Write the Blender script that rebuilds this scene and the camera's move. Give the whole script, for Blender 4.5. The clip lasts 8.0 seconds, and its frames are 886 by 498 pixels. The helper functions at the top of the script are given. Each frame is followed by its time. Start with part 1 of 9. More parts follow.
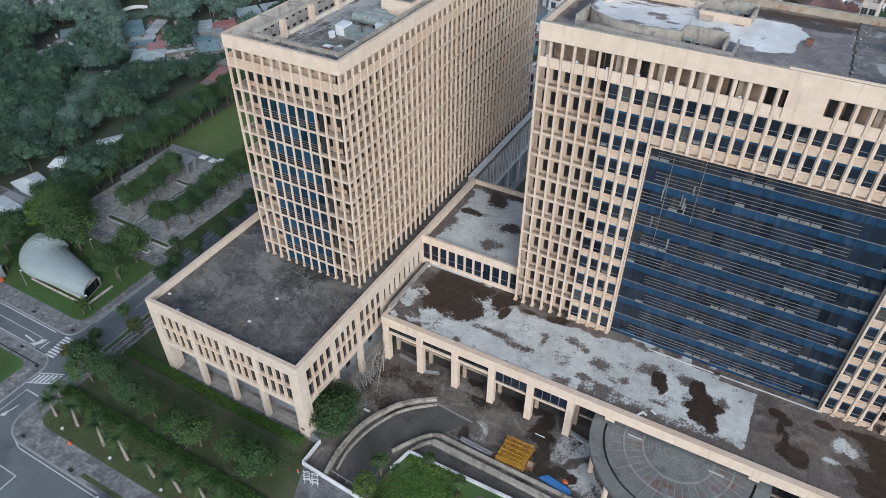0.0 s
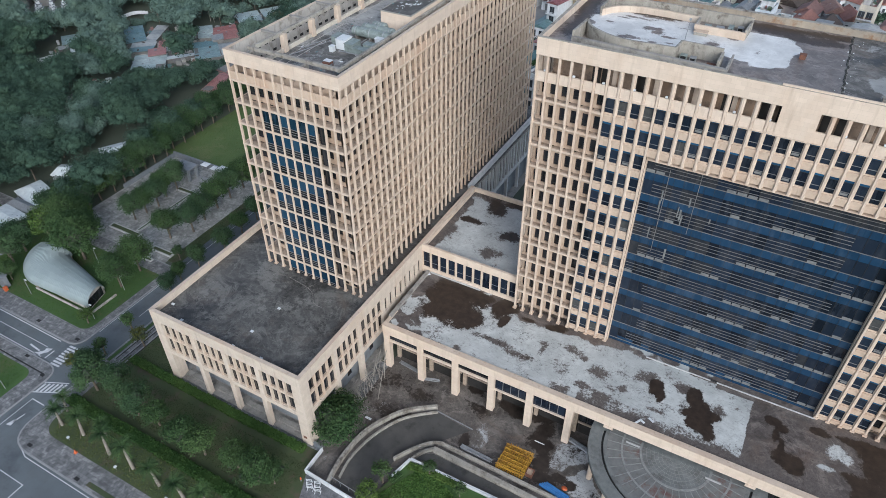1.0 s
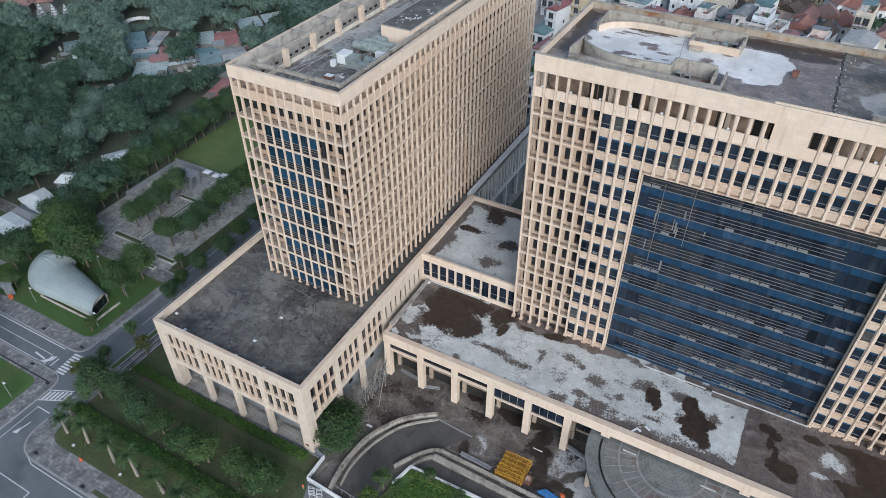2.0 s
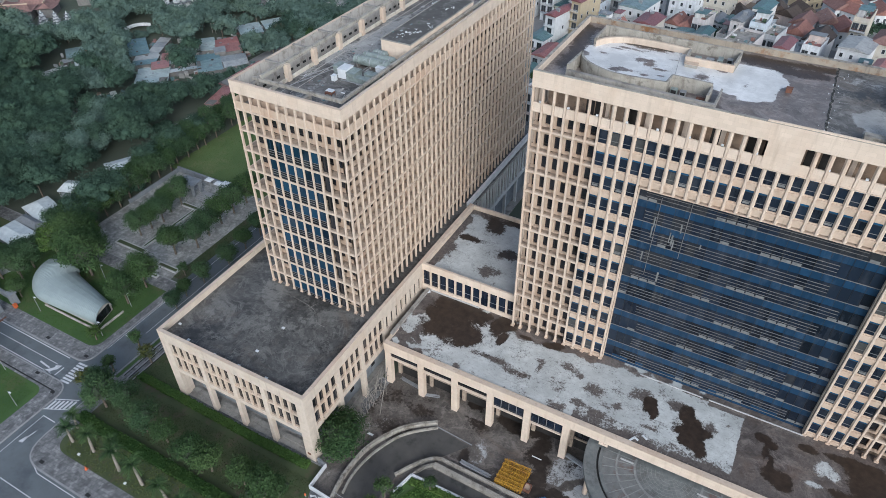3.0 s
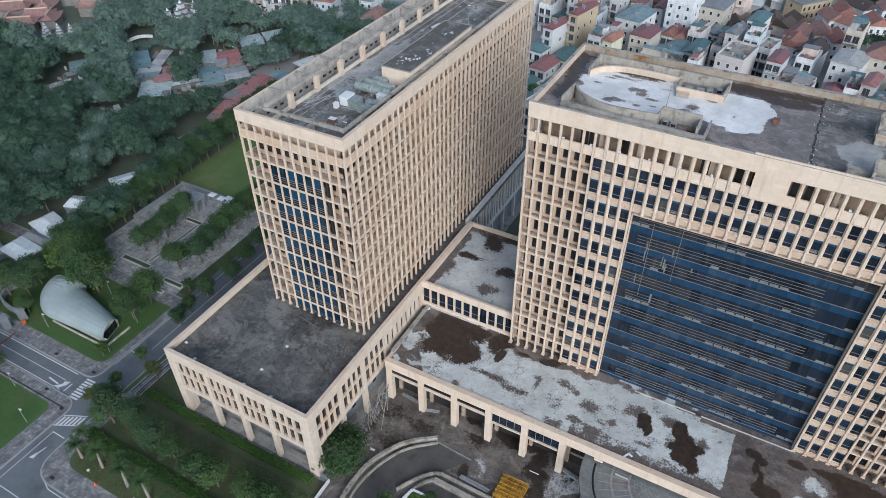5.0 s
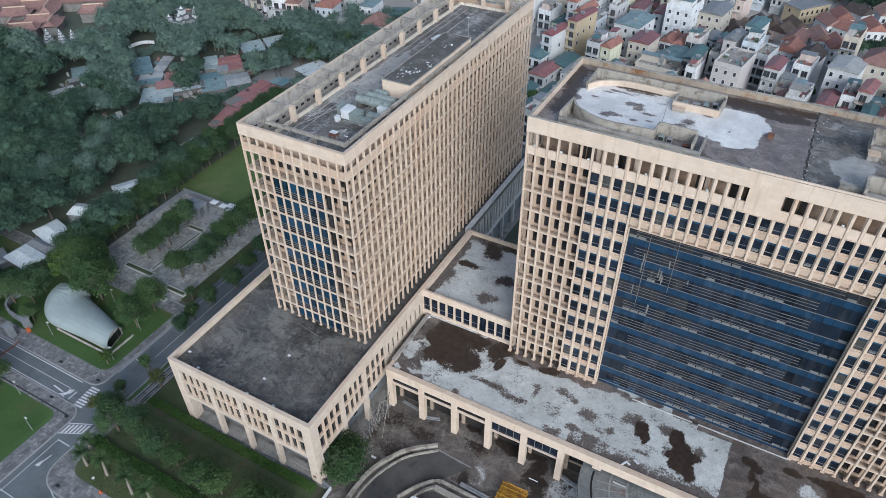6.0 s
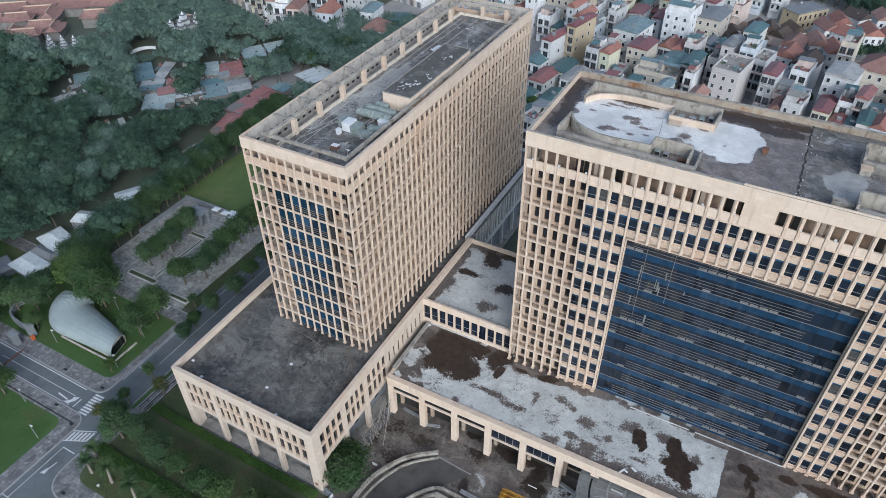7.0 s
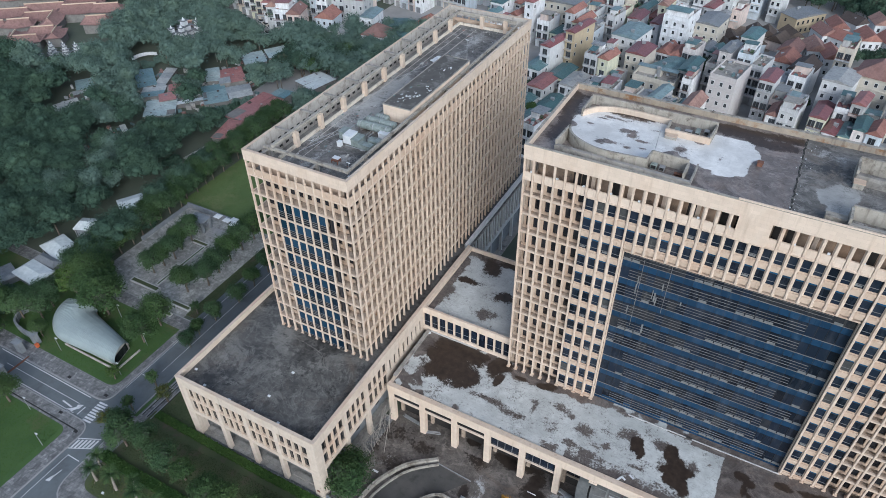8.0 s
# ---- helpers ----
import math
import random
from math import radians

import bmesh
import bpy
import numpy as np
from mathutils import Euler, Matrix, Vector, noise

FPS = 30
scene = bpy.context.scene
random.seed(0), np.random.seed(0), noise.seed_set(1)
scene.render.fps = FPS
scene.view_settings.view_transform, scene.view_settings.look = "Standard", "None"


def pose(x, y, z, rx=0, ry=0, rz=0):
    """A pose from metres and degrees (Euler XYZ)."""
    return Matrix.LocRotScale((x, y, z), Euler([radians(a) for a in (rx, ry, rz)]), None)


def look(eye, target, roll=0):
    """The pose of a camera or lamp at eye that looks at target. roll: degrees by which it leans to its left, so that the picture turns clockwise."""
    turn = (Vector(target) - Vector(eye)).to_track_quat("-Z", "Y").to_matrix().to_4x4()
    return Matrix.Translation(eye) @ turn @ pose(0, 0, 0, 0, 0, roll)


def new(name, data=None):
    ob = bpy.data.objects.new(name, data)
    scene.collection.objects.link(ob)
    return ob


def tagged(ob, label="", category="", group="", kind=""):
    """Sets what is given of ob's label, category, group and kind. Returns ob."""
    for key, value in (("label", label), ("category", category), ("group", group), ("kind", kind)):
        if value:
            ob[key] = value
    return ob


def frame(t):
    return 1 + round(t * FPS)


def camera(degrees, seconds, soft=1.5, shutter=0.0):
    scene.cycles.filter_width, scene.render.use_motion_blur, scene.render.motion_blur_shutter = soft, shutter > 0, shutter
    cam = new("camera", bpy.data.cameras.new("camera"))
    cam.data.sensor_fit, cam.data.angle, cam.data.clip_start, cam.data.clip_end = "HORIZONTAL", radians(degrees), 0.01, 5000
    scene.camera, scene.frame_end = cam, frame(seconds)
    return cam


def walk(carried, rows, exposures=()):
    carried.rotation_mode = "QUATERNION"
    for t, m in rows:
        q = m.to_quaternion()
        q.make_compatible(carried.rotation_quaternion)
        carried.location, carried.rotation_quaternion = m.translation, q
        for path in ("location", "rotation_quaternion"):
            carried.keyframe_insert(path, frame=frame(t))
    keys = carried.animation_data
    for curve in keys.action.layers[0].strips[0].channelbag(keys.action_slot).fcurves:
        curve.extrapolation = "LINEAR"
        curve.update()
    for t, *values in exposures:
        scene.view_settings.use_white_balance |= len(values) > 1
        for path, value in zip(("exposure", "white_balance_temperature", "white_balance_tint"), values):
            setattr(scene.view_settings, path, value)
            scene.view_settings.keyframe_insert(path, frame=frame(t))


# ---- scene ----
# the camera and its rise
cam = camera(66.5, 8.0, 0.72)
PATH = [
    (0, (52.955, -49.531, 98.52), (52.212, -48.174, 97.252), 0.2),
    (0.5, (52.96, -49.349, 99.77), (52.217, -47.996, 98.499), 0.0),
    (1, (52.992, -49.308, 101.0), (52.249, -47.955, 99.728), -0.1),
    (1.5, (53.054, -49.388, 102.323), (52.312, -48.036, 101.05), -0.1),
    (3, (53.109, -49.169, 106.282), (52.367, -47.82, 105.006), -0.3),
    (3.5, (53.14, -49.237, 107.565), (52.399, -47.888, 106.288), -0.3),
    (4, (53.186, -49.163, 108.879), (52.445, -47.814, 107.602), -0.4),
    (4.5, (53.146, -49.18, 110.148), (52.406, -47.831, 108.87), -0.4),
    (6, (53.186, -49.083, 113.982), (52.446, -47.736, 112.703), -0.5),
    (6.5, (53.199, -49.044, 115.338), (52.459, -47.698, 114.057), -0.6),
    (7, (53.219, -48.971, 116.593), (52.479, -47.626, 115.312), -0.6),
    (7.5, (53.207, -48.993, 117.833), (52.468, -47.647, 116.552), -0.6),
    (8, (53.256, -48.929, 119.078), (52.516, -47.584, 117.796), -0.7),
]
walk(cam, [(t, look(eye, target, roll)) for t, eye, target, roll in PATH], [(0.0, -0.40, 5560, 7), (8.0, -0.41, 5450, 7)])
SKY_STRENGTH, SUN_STRENGTH = 0.28, 1.35

# ---- world, sun, exposure ----
world = bpy.data.worlds.new("overcast_sky")
scene.world = world
world.use_nodes = True
wn = world.node_tree.nodes
sky = wn.new("ShaderNodeTexSky")
sky.sky_type = "NISHITA"
sky.sun_disc = False
sky.sun_elevation = radians(28)
sky.sun_rotation = radians(140)
sky.air_density, sky.dust_density, sky.ozone_density = 1.0, 3.5, 1.0
grey = wn.new("ShaderNodeRGBToBW")
veil = wn.new("ShaderNodeMix")
veil.data_type = "RGBA"
veil.inputs[0].default_value = 0.45
world.node_tree.links.new(sky.outputs[0], grey.inputs[0])
world.node_tree.links.new(sky.outputs[0], veil.inputs[6])
world.node_tree.links.new(grey.outputs[0], veil.inputs[7])
world.node_tree.links.new(veil.outputs[2], wn["Background"].inputs[0])
wn["Background"].inputs[1].default_value = SKY_STRENGTH

sun = new("sun", bpy.data.lights.new("sun", "SUN"))
sun.data.energy = SUN_STRENGTH
sun.data.angle = radians(24)
sun.data.color = (1.0, 0.91, 0.82)
sun.matrix_world = look((70, -80, 52), (0, 0, 0))


# ---- materials ----
def nodes_of(name):
    m = bpy.data.materials.new(name)
    m.use_nodes = True
    t = m.node_tree
    return m, t, t.nodes["Principled BSDF"]


def link(t, a, b):
    t.links.new(a, b)


def position(t, scale=(1, 1, 1)):
    g = t.nodes.new("ShaderNodeNewGeometry")
    mp = t.nodes.new("ShaderNodeMapping")
    mp.inputs["Scale"].default_value = scale
    link(t, g.outputs["Position"], mp.inputs["Vector"])
    return mp.outputs["Vector"]


def noise_tex(t, vec, scale, detail=6, rough=0.6, warp=0.0):
    n = t.nodes.new("ShaderNodeTexNoise")
    n.inputs["Scale"].default_value = scale
    n.inputs["Distortion"].default_value = warp
    n.inputs["Detail"].default_value = detail
    n.inputs["Roughness"].default_value = rough
    link(t, vec, n.inputs["Vector"])
    return n.outputs["Fac"]


def ramp(t, fac, a, b, c0=(0, 0, 0), c1=(1, 1, 1)):
    r = t.nodes.new("ShaderNodeValToRGB")
    r.color_ramp.elements[0].position, r.color_ramp.elements[1].position = a, b
    r.color_ramp.elements[0].color, r.color_ramp.elements[1].color = (*c0, 1), (*c1, 1)
    link(t, fac, r.inputs["Fac"])
    return r.outputs["Color"]


def mix(t, fac, a, b, mode="MIX"):
    m = t.nodes.new("ShaderNodeMix")
    m.data_type, m.blend_type = "RGBA", mode
    for value, slot in ((fac, "Factor"), (a, "A"), (b, "B")):
        socket = next(s for s in m.inputs if s.name == slot and s.type == ("VALUE" if slot == "Factor" else "RGBA"))
        if isinstance(value, (int, float)):
            socket.default_value = value
        elif isinstance(value, tuple):
            socket.default_value = (*value, 1)
        else:
            link(t, value, socket)
    return next(s for s in m.outputs if s.type == "RGBA")


def bump(t, b, height, strength, distance=0.05):
    n = t.nodes.new("ShaderNodeBump")
    n.inputs["Strength"].default_value = strength
    n.inputs["Distance"].default_value = distance
    link(t, height, n.inputs["Height"])
    link(t, n.outputs["Normal"], b.inputs["Normal"])


def plain(name, c1, c2, scale=1.5, rough=0.8, fine=18, metal=0.0, stain=None, stain_scale=0.25, streak=None, relief=0.25, rust=None):
    """Two-scale colour variation, optional stains, upright streaks and broad rusty weathering."""
    m, t, b = nodes_of(name)
    p = position(t)
    col = mix(t, ramp(t, noise_tex(t, p, scale), 0.3, 0.7), c1, c2)
    f = noise_tex(t, p, fine, 4)
    col = mix(t, 0.25, col, ramp(t, f, 0.3, 0.75, (0.55, 0.55, 0.55), (1, 1, 1)), "MULTIPLY")
    if stain:
        col = mix(t, ramp(t, noise_tex(t, p, stain_scale, 9, 0.7), 0.52, 0.66), col, stain)
    if streak:
        s = noise_tex(t, position(t, (1, 1, 0.09)), 1.6, 5)
        col = mix(t, ramp(t, s, 0.56, 0.8), col, streak)
    if rust:
        run = noise_tex(t, position(t, (1, 1, 0.22)), 0.16, 8, 0.68)
        spot = noise_tex(t, position(t, (1, 1, 0.3)), 1.1, 6, 0.7)
        col = mix(t, ramp(t, run, 0.47, 0.72), col, mix(t, 0.55, col, rust))
        col = mix(t, ramp(t, spot, 0.6, 0.74), col, mix(t, 0.6, col, tuple(0.55 * v for v in rust)))
    link(t, col, b.inputs["Base Color"])
    b.inputs["Roughness"].default_value = rough
    b.inputs["Metallic"].default_value = metal
    bump(t, b, f, relief)
    return m


def stone_panels(name, c1, c2, joint, width=1.2, height=0.6, streak=(0.42, 0.33, 0.25)):
    """Stone cladding with thin joints, panel to panel tone and rain streaks."""
    m, t, b = nodes_of(name)
    g = t.nodes.new("ShaderNodeNewGeometry")
    sep = t.nodes.new("ShaderNodeSeparateXYZ")
    link(t, g.outputs["Position"], sep.inputs[0])
    add = t.nodes.new("ShaderNodeMath")
    link(t, sep.outputs["X"], add.inputs[0])
    link(t, sep.outputs["Y"], add.inputs[1])
    comb = t.nodes.new("ShaderNodeCombineXYZ")
    link(t, add.outputs[0], comb.inputs["X"])
    link(t, sep.outputs["Z"], comb.inputs["Y"])
    br = t.nodes.new("ShaderNodeTexBrick")
    link(t, comb.outputs[0], br.inputs["Vector"])
    br.inputs["Color1"].default_value, br.inputs["Color2"].default_value = (*c1, 1), (*c2, 1)
    br.inputs["Mortar"].default_value = (*joint, 1)
    br.inputs["Scale"].default_value = 1.0
    br.inputs["Brick Width"].default_value, br.inputs["Row Height"].default_value = width, height
    br.inputs["Mortar Size"].default_value = 0.008
    p = position(t)
    col = mix(t, 0.45, br.outputs["Color"], ramp(t, noise_tex(t, p, 0.5, 8), 0.25, 0.75, (0.72, 0.70, 0.68), (1.0, 1.0, 1.0)), "MULTIPLY")
    s = noise_tex(t, position(t, (1, 1, 0.1)), 1.1, 6, 0.65)
    col = mix(t, ramp(t, s, 0.54, 0.82), col, streak)
    col = mix(t, ramp(t, noise_tex(t, position(t, (1, 1, 0.35)), 0.22, 8, 0.68), 0.5, 0.75), col, mix(t, 0.5, col, (0.50, 0.36, 0.25)))
    link(t, col, b.inputs["Base Color"])
    b.inputs["Roughness"].default_value = 0.75
    bump(t, b, noise_tex(t, p, 9, 5), 0.15)
    return m


def flagstones(name, c1, c2, joint, width=0.6, height=0.6):
    """Paving laid flat: slab to slab tone, dark joints, worn and damp patches."""
    m, t, b = nodes_of(name)
    br = t.nodes.new("ShaderNodeTexBrick")
    p = position(t)
    link(t, p, br.inputs["Vector"])
    br.inputs["Color1"].default_value, br.inputs["Color2"].default_value = (*c1, 1), (*c2, 1)
    br.inputs["Mortar"].default_value = (*joint, 1)
    br.inputs["Scale"].default_value = 1.0
    br.inputs["Brick Width"].default_value, br.inputs["Row Height"].default_value = width, height
    br.inputs["Mortar Size"].default_value = 0.02
    col = mix(t, ramp(t, noise_tex(t, p, 0.42, 9, 0.7, 0.8), 0.42, 0.62), br.outputs["Color"], tuple(0.58 * v for v in c2))
    col = mix(t, 0.6, col, ramp(t, noise_tex(t, p, 1.6, 8, 0.7), 0.3, 0.7, (0.42, 0.42, 0.43), (1.2, 1.2, 1.2)), "MULTIPLY")
    link(t, col, b.inputs["Base Color"])
    b.inputs["Roughness"].default_value = 0.8
    bump(t, b, noise_tex(t, p, 7, 5), 0.2)
    return m


def stained_roof(name, base1, base2, white, brown, rough=0.7, wear=0.85):
    """Roof deck whose peeling white coat and brown puddles follow the mesh's stain field."""
    m, t, b = nodes_of(name)
    p = position(t)
    at = t.nodes.new("ShaderNodeAttribute")
    at.attribute_name = "stain"
    sep = t.nodes.new("ShaderNodeSeparateColor")
    link(t, at.outputs["Color"], sep.inputs[0])

    def ragged(out, scales, gain):
        """The field plus noise of several sizes, round one half."""
        total = out
        for size, amount in scales:
            n = t.nodes.new("ShaderNodeMath")
            n.operation = "MULTIPLY_ADD"
            link(t, noise_tex(t, p, size, 9, 0.7), n.inputs[0])
            n.inputs[1].default_value = amount
            link(t, total, n.inputs[2])
            total = n.outputs[0]
        n = t.nodes.new("ShaderNodeMath")
        n.operation = "ADD"
        link(t, total, n.inputs[0])
        n.inputs[1].default_value = -0.5 * sum(a for _, a in scales)
        return n.outputs[0]
    col = mix(t, ramp(t, noise_tex(t, p, 0.22, 10, 0.7, 1.6), 0.36, 0.62), base1, base2)
    col = mix(t, ramp(t, noise_tex(t, position(t, (1.0, 1.3, 1.0)), 0.10, 9, 0.7, 2.2), 0.51, 0.60), col, tuple(1.3 * v for v in base1))
    wisp = t.nodes.new("ShaderNodeMath")
    wisp.operation = "SUBTRACT"
    link(t, noise_tex(t, p, 0.17, 9, 0.66, 2.6), wisp.inputs[0])
    wisp.inputs[1].default_value = 0.5
    wide = t.nodes.new("ShaderNodeMath")
    wide.operation = "ABSOLUTE"
    link(t, wisp.outputs[0], wide.inputs[0])
    veil = mix(t, 1.0, ramp(t, wide.outputs[0], 0.0, 0.05, (1, 1, 1), (0, 0, 0)), ramp(t, noise_tex(t, p, 0.45, 7, 0.7), 0.42, 0.68), "MULTIPLY")
    col = mix(t, veil, col, tuple(1.75 * v for v in base1))
    earthy = (1.12 * base1[0], 0.90 * base1[1], 0.74 * base1[2])
    col = mix(t, ramp(t, noise_tex(t, p, 0.085, 8, 0.7, 1.2), 0.52, 0.68), col, mix(t, 0.6, col, earthy))
    col = mix(t, 0.45, col, ramp(t, noise_tex(t, p, 3.5, 7), 0.3, 0.7, (0.5, 0.5, 0.5), (1.1, 1.1, 1.1)), "MULTIPLY")
    coat = mix(t, ramp(t, noise_tex(t, p, 0.8, 9, 0.7), 0.42, 0.75), white, tuple(0.74 * v for v in white))
    scratch = ramp(t, noise_tex(t, position(t, (0.5, 1.6, 1.0)), 2.2, 10, 0.75), 0.53, 0.66)
    coat = mix(t, ramp(t, noise_tex(t, p, 0.22, 6, 0.6), 0.38, 0.66), coat, tuple(0.70 * v for v in white))
    vn = t.nodes.new("ShaderNodeMath")
    vn.operation = "SUBTRACT"
    link(t, noise_tex(t, p, 0.55, 10, 0.72), vn.inputs[0])
    vn.inputs[1].default_value = 0.5
    va = t.nodes.new("ShaderNodeMath")
    va.operation = "ABSOLUTE"
    link(t, vn.outputs[0], va.inputs[0])
    vein = mix(t, 1.0, ramp(t, va.outputs[0], 0.0, 0.022, (1, 1, 1), (0, 0, 0)), ramp(t, noise_tex(t, p, 0.3, 4), 0.48, 0.6), "MULTIPLY")
    coat = mix(t, vein, coat, mix(t, wear, coat, tuple(0.35 * v for v in white)))
    coat = mix(t, wear, coat, mix(t, scratch, coat, tuple(0.55 * v for v in white)))
    col = mix(t, ramp(t, ragged(sep.outputs[0], ((0.4, 1.2), (1.3, 0.9), (5.0, 0.4)), 1.0), 0.40, 0.58), col, coat)
    grey = mix(t, ramp(t, noise_tex(t, p, 2.6, 8, 0.7), 0.35, 0.65), base1, base2)
    col = mix(t, ramp(t, ragged(sep.outputs[2], ((0.6, 1.6), (2.4, 1.4), (9.0, 1.0)), 1.0), 0.42, 0.74), col, grey)
    wet = ramp(t, ragged(sep.outputs[1], ((0.5, 1.5), (1.8, 1.5), (7.0, 1.1)), 1.0), 0.36, 0.60)
    col = mix(t, wet, col, mix(t, ramp(t, noise_tex(t, p, 0.9, 6), 0.3, 0.7), brown, tuple(0.4 * v for v in brown)))
    link(t, col, b.inputs["Base Color"])
    link(t, ramp(t, wet, 0, 1, (rough,) * 3, (0.42,) * 3), b.inputs["Roughness"])
    bump(t, b, noise_tex(t, p, 6, 6), 0.3)
    return m


def glass(name, col, rough=0.06, vary=0.35):
    """Coated facade glass, pane by pane a little lighter or darker."""
    m, t, b = nodes_of(name)
    oi = t.nodes.new("ShaderNodeObjectInfo")
    dark = tuple(v * (1 - vary) for v in col)
    light = tuple(v * (1 + vary) for v in col)
    col2 = mix(t, oi.outputs["Random"], dark, light)
    dirt = ramp(t, noise_tex(t, position(t, (1, 1, 0.3)), 0.9, 7), 0.5, 0.8)
    link(t, mix(t, dirt, col2, tuple(min(1, 0.03 + 1.1 * v) for v in col)), b.inputs["Base Color"])
    b.inputs["Roughness"].default_value = rough
    b.inputs["IOR"].default_value = 1.5
    wav = noise_tex(t, position(t), 0.35, 2)
    bump(t, b, wav, 0.05, 0.2)
    return m


def leaves(name, dark, light, yellow):
    m, t, b = nodes_of(name)
    g = t.nodes.new("ShaderNodeNewGeometry")
    oi = t.nodes.new("ShaderNodeObjectInfo")
    col = mix(t, g.outputs["Random Per Island"], dark, light)
    tone = mix(t, oi.outputs["Random"], (0.7, 0.75, 0.75), (1.15, 1.1, 1.0))
    col = mix(t, 1.0, col, tone, "MULTIPLY")
    patch = ramp(t, noise_tex(t, position(t), 0.12, 3), 0.45, 0.7)
    col = mix(t, patch, col, mix(t, 0.5, col, yellow))
    link(t, col, b.inputs["Base Color"])
    b.inputs["Roughness"].default_value = 0.8
    b.inputs["Specular IOR Level"].default_value = 0.12
    return m


def painted(name, colours, rough=0.75, dirt=(0.38, 0.365, 0.34)):
    """House paint, a tone for each object out of a few, weathered."""
    m, t, b = nodes_of(name)
    oi = t.nodes.new("ShaderNodeObjectInfo")
    r = t.nodes.new("ShaderNodeValToRGB")
    r.color_ramp.interpolation = "CONSTANT"
    while len(r.color_ramp.elements) < len(colours):
        r.color_ramp.elements.new(0.5)
    for i, c in enumerate(colours):
        r.color_ramp.elements[i].position = i / len(colours)
        r.color_ramp.elements[i].color = (*c, 1)
    link(t, oi.outputs["Random"], r.inputs["Fac"])
    p = position(t)
    col = mix(t, ramp(t, noise_tex(t, p, 0.45, 9, 0.7), 0.48, 0.78), r.outputs["Color"], dirt)
    col = mix(t, 0.62, col, ramp(t, noise_tex(t, position(t, (1, 1, 0.12)), 1.3, 7, 0.68), 0.32, 0.62, (0.62, 0.61, 0.60), (1.1, 1.1, 1.1)), "MULTIPLY")
    link(t, col, b.inputs["Base Color"])
    b.inputs["Roughness"].default_value = rough
    return m


def ribbed(name, colours, pitch=3.0, rough=0.45, metal=0.0):
    """Corrugated or tiled roofing: fine ribs and a faded tone for each roof."""
    m = painted(name, colours, rough, tuple(0.55 * v for v in colours[0]))
    t, b = m.node_tree, m.node_tree.nodes["Principled BSDF"]
    w = t.nodes.new("ShaderNodeTexWave")
    w.inputs["Scale"].default_value = pitch
    tc = t.nodes.new("ShaderNodeTexCoord")
    link(t, tc.outputs["Object"], w.inputs["Vector"])
    bump(t, b, w.outputs["Fac"], 0.5, 0.05)
    b.inputs["Metallic"].default_value = metal
    return m


CREAM = stone_panels("cream_stone", (0.685, 0.572, 0.462), (0.635, 0.528, 0.425), (0.53, 0.44, 0.352))
# The cream stone again, somewhat darker and greyer, for the podium.
PODIUM_STONE = stone_panels("greyer_cream_stone", (0.62, 0.535, 0.445), (0.565, 0.485, 0.40), (0.46, 0.395, 0.325), streak=(0.36, 0.295, 0.235))
CREAM_FIN = plain("cream_fin_stone", (0.65, 0.537, 0.428), (0.53, 0.434, 0.342), 0.8, 0.75, 14, streak=(0.4, 0.31, 0.235), rust=(0.50, 0.34, 0.23))
CREAM_WALL = plain("cream_render", (0.60, 0.474, 0.362), (0.47, 0.367, 0.277), 0.7, 0.8, 10, streak=(0.34, 0.25, 0.182), rust=(0.43, 0.265, 0.168))
# Cool grey of the block's shade, put into the rear cladding's colour.
SHADE_GREY_PANEL = plain("shade_grey_panel", (0.66, 0.66, 0.65), (0.54, 0.54, 0.535), 0.8, 0.7, 8, streak=(0.38, 0.38, 0.37))
PALE_CREAM = plain("pale_cream_render", (0.72, 0.655, 0.55), (0.58, 0.52, 0.43), 0.8, 0.8, 8, stain=(0.34, 0.29, 0.23), stain_scale=0.5, streak=(0.40, 0.35, 0.28))
PALE_STONE = plain("pale_edging", (0.52, 0.52, 0.51), (0.40, 0.40, 0.39), 1.0, 0.8, 8)
LEDGE = plain("weathered_ledge", (0.47, 0.38, 0.295), (0.30, 0.24, 0.188), 1.3, 0.85, 12, stain=(0.18, 0.14, 0.108), stain_scale=0.9)
CONCRETE = plain("raw_concrete", (0.36, 0.34, 0.31), (0.24, 0.228, 0.205), 0.6, 0.9, 9, stain=(0.13, 0.12, 0.108), streak=(0.15, 0.14, 0.125))
STAINED_CONCRETE = plain("stained_concrete", (0.41, 0.385, 0.335), (0.29, 0.268, 0.228), 0.8, 0.9, 9, stain=(0.135, 0.115, 0.094), stain_scale=0.5, streak=(0.12, 0.102, 0.084))
DECK = stained_roof("bitumen_deck", (0.126, 0.122, 0.113), (0.048, 0.047, 0.045), (0.225, 0.218, 0.20), (0.040, 0.039, 0.037))
DARK_DECK = stained_roof("dark_roof_deck", (0.17, 0.162, 0.150), (0.070, 0.066, 0.062), (0.40, 0.395, 0.375), (0.045, 0.043, 0.041))
PLANT_ROOF = plain("plant_room_roof", (0.075, 0.07, 0.062), (0.115, 0.108, 0.098), 0.5, 0.8, 6, stain=(0.2, 0.19, 0.18), stain_scale=0.4)
CANOPY_DECK = stained_roof("canopy_deck", (0.138, 0.118, 0.106), (0.066, 0.055, 0.050), (0.56, 0.575, 0.56), (0.050, 0.034, 0.024))
ATTIC_WALL = plain("dark_attic_render", (0.36, 0.262, 0.185), (0.145, 0.11, 0.085), 0.35, 0.85, 6, stain=(0.06, 0.048, 0.04), stain_scale=0.4, rust=(0.38, 0.23, 0.13))
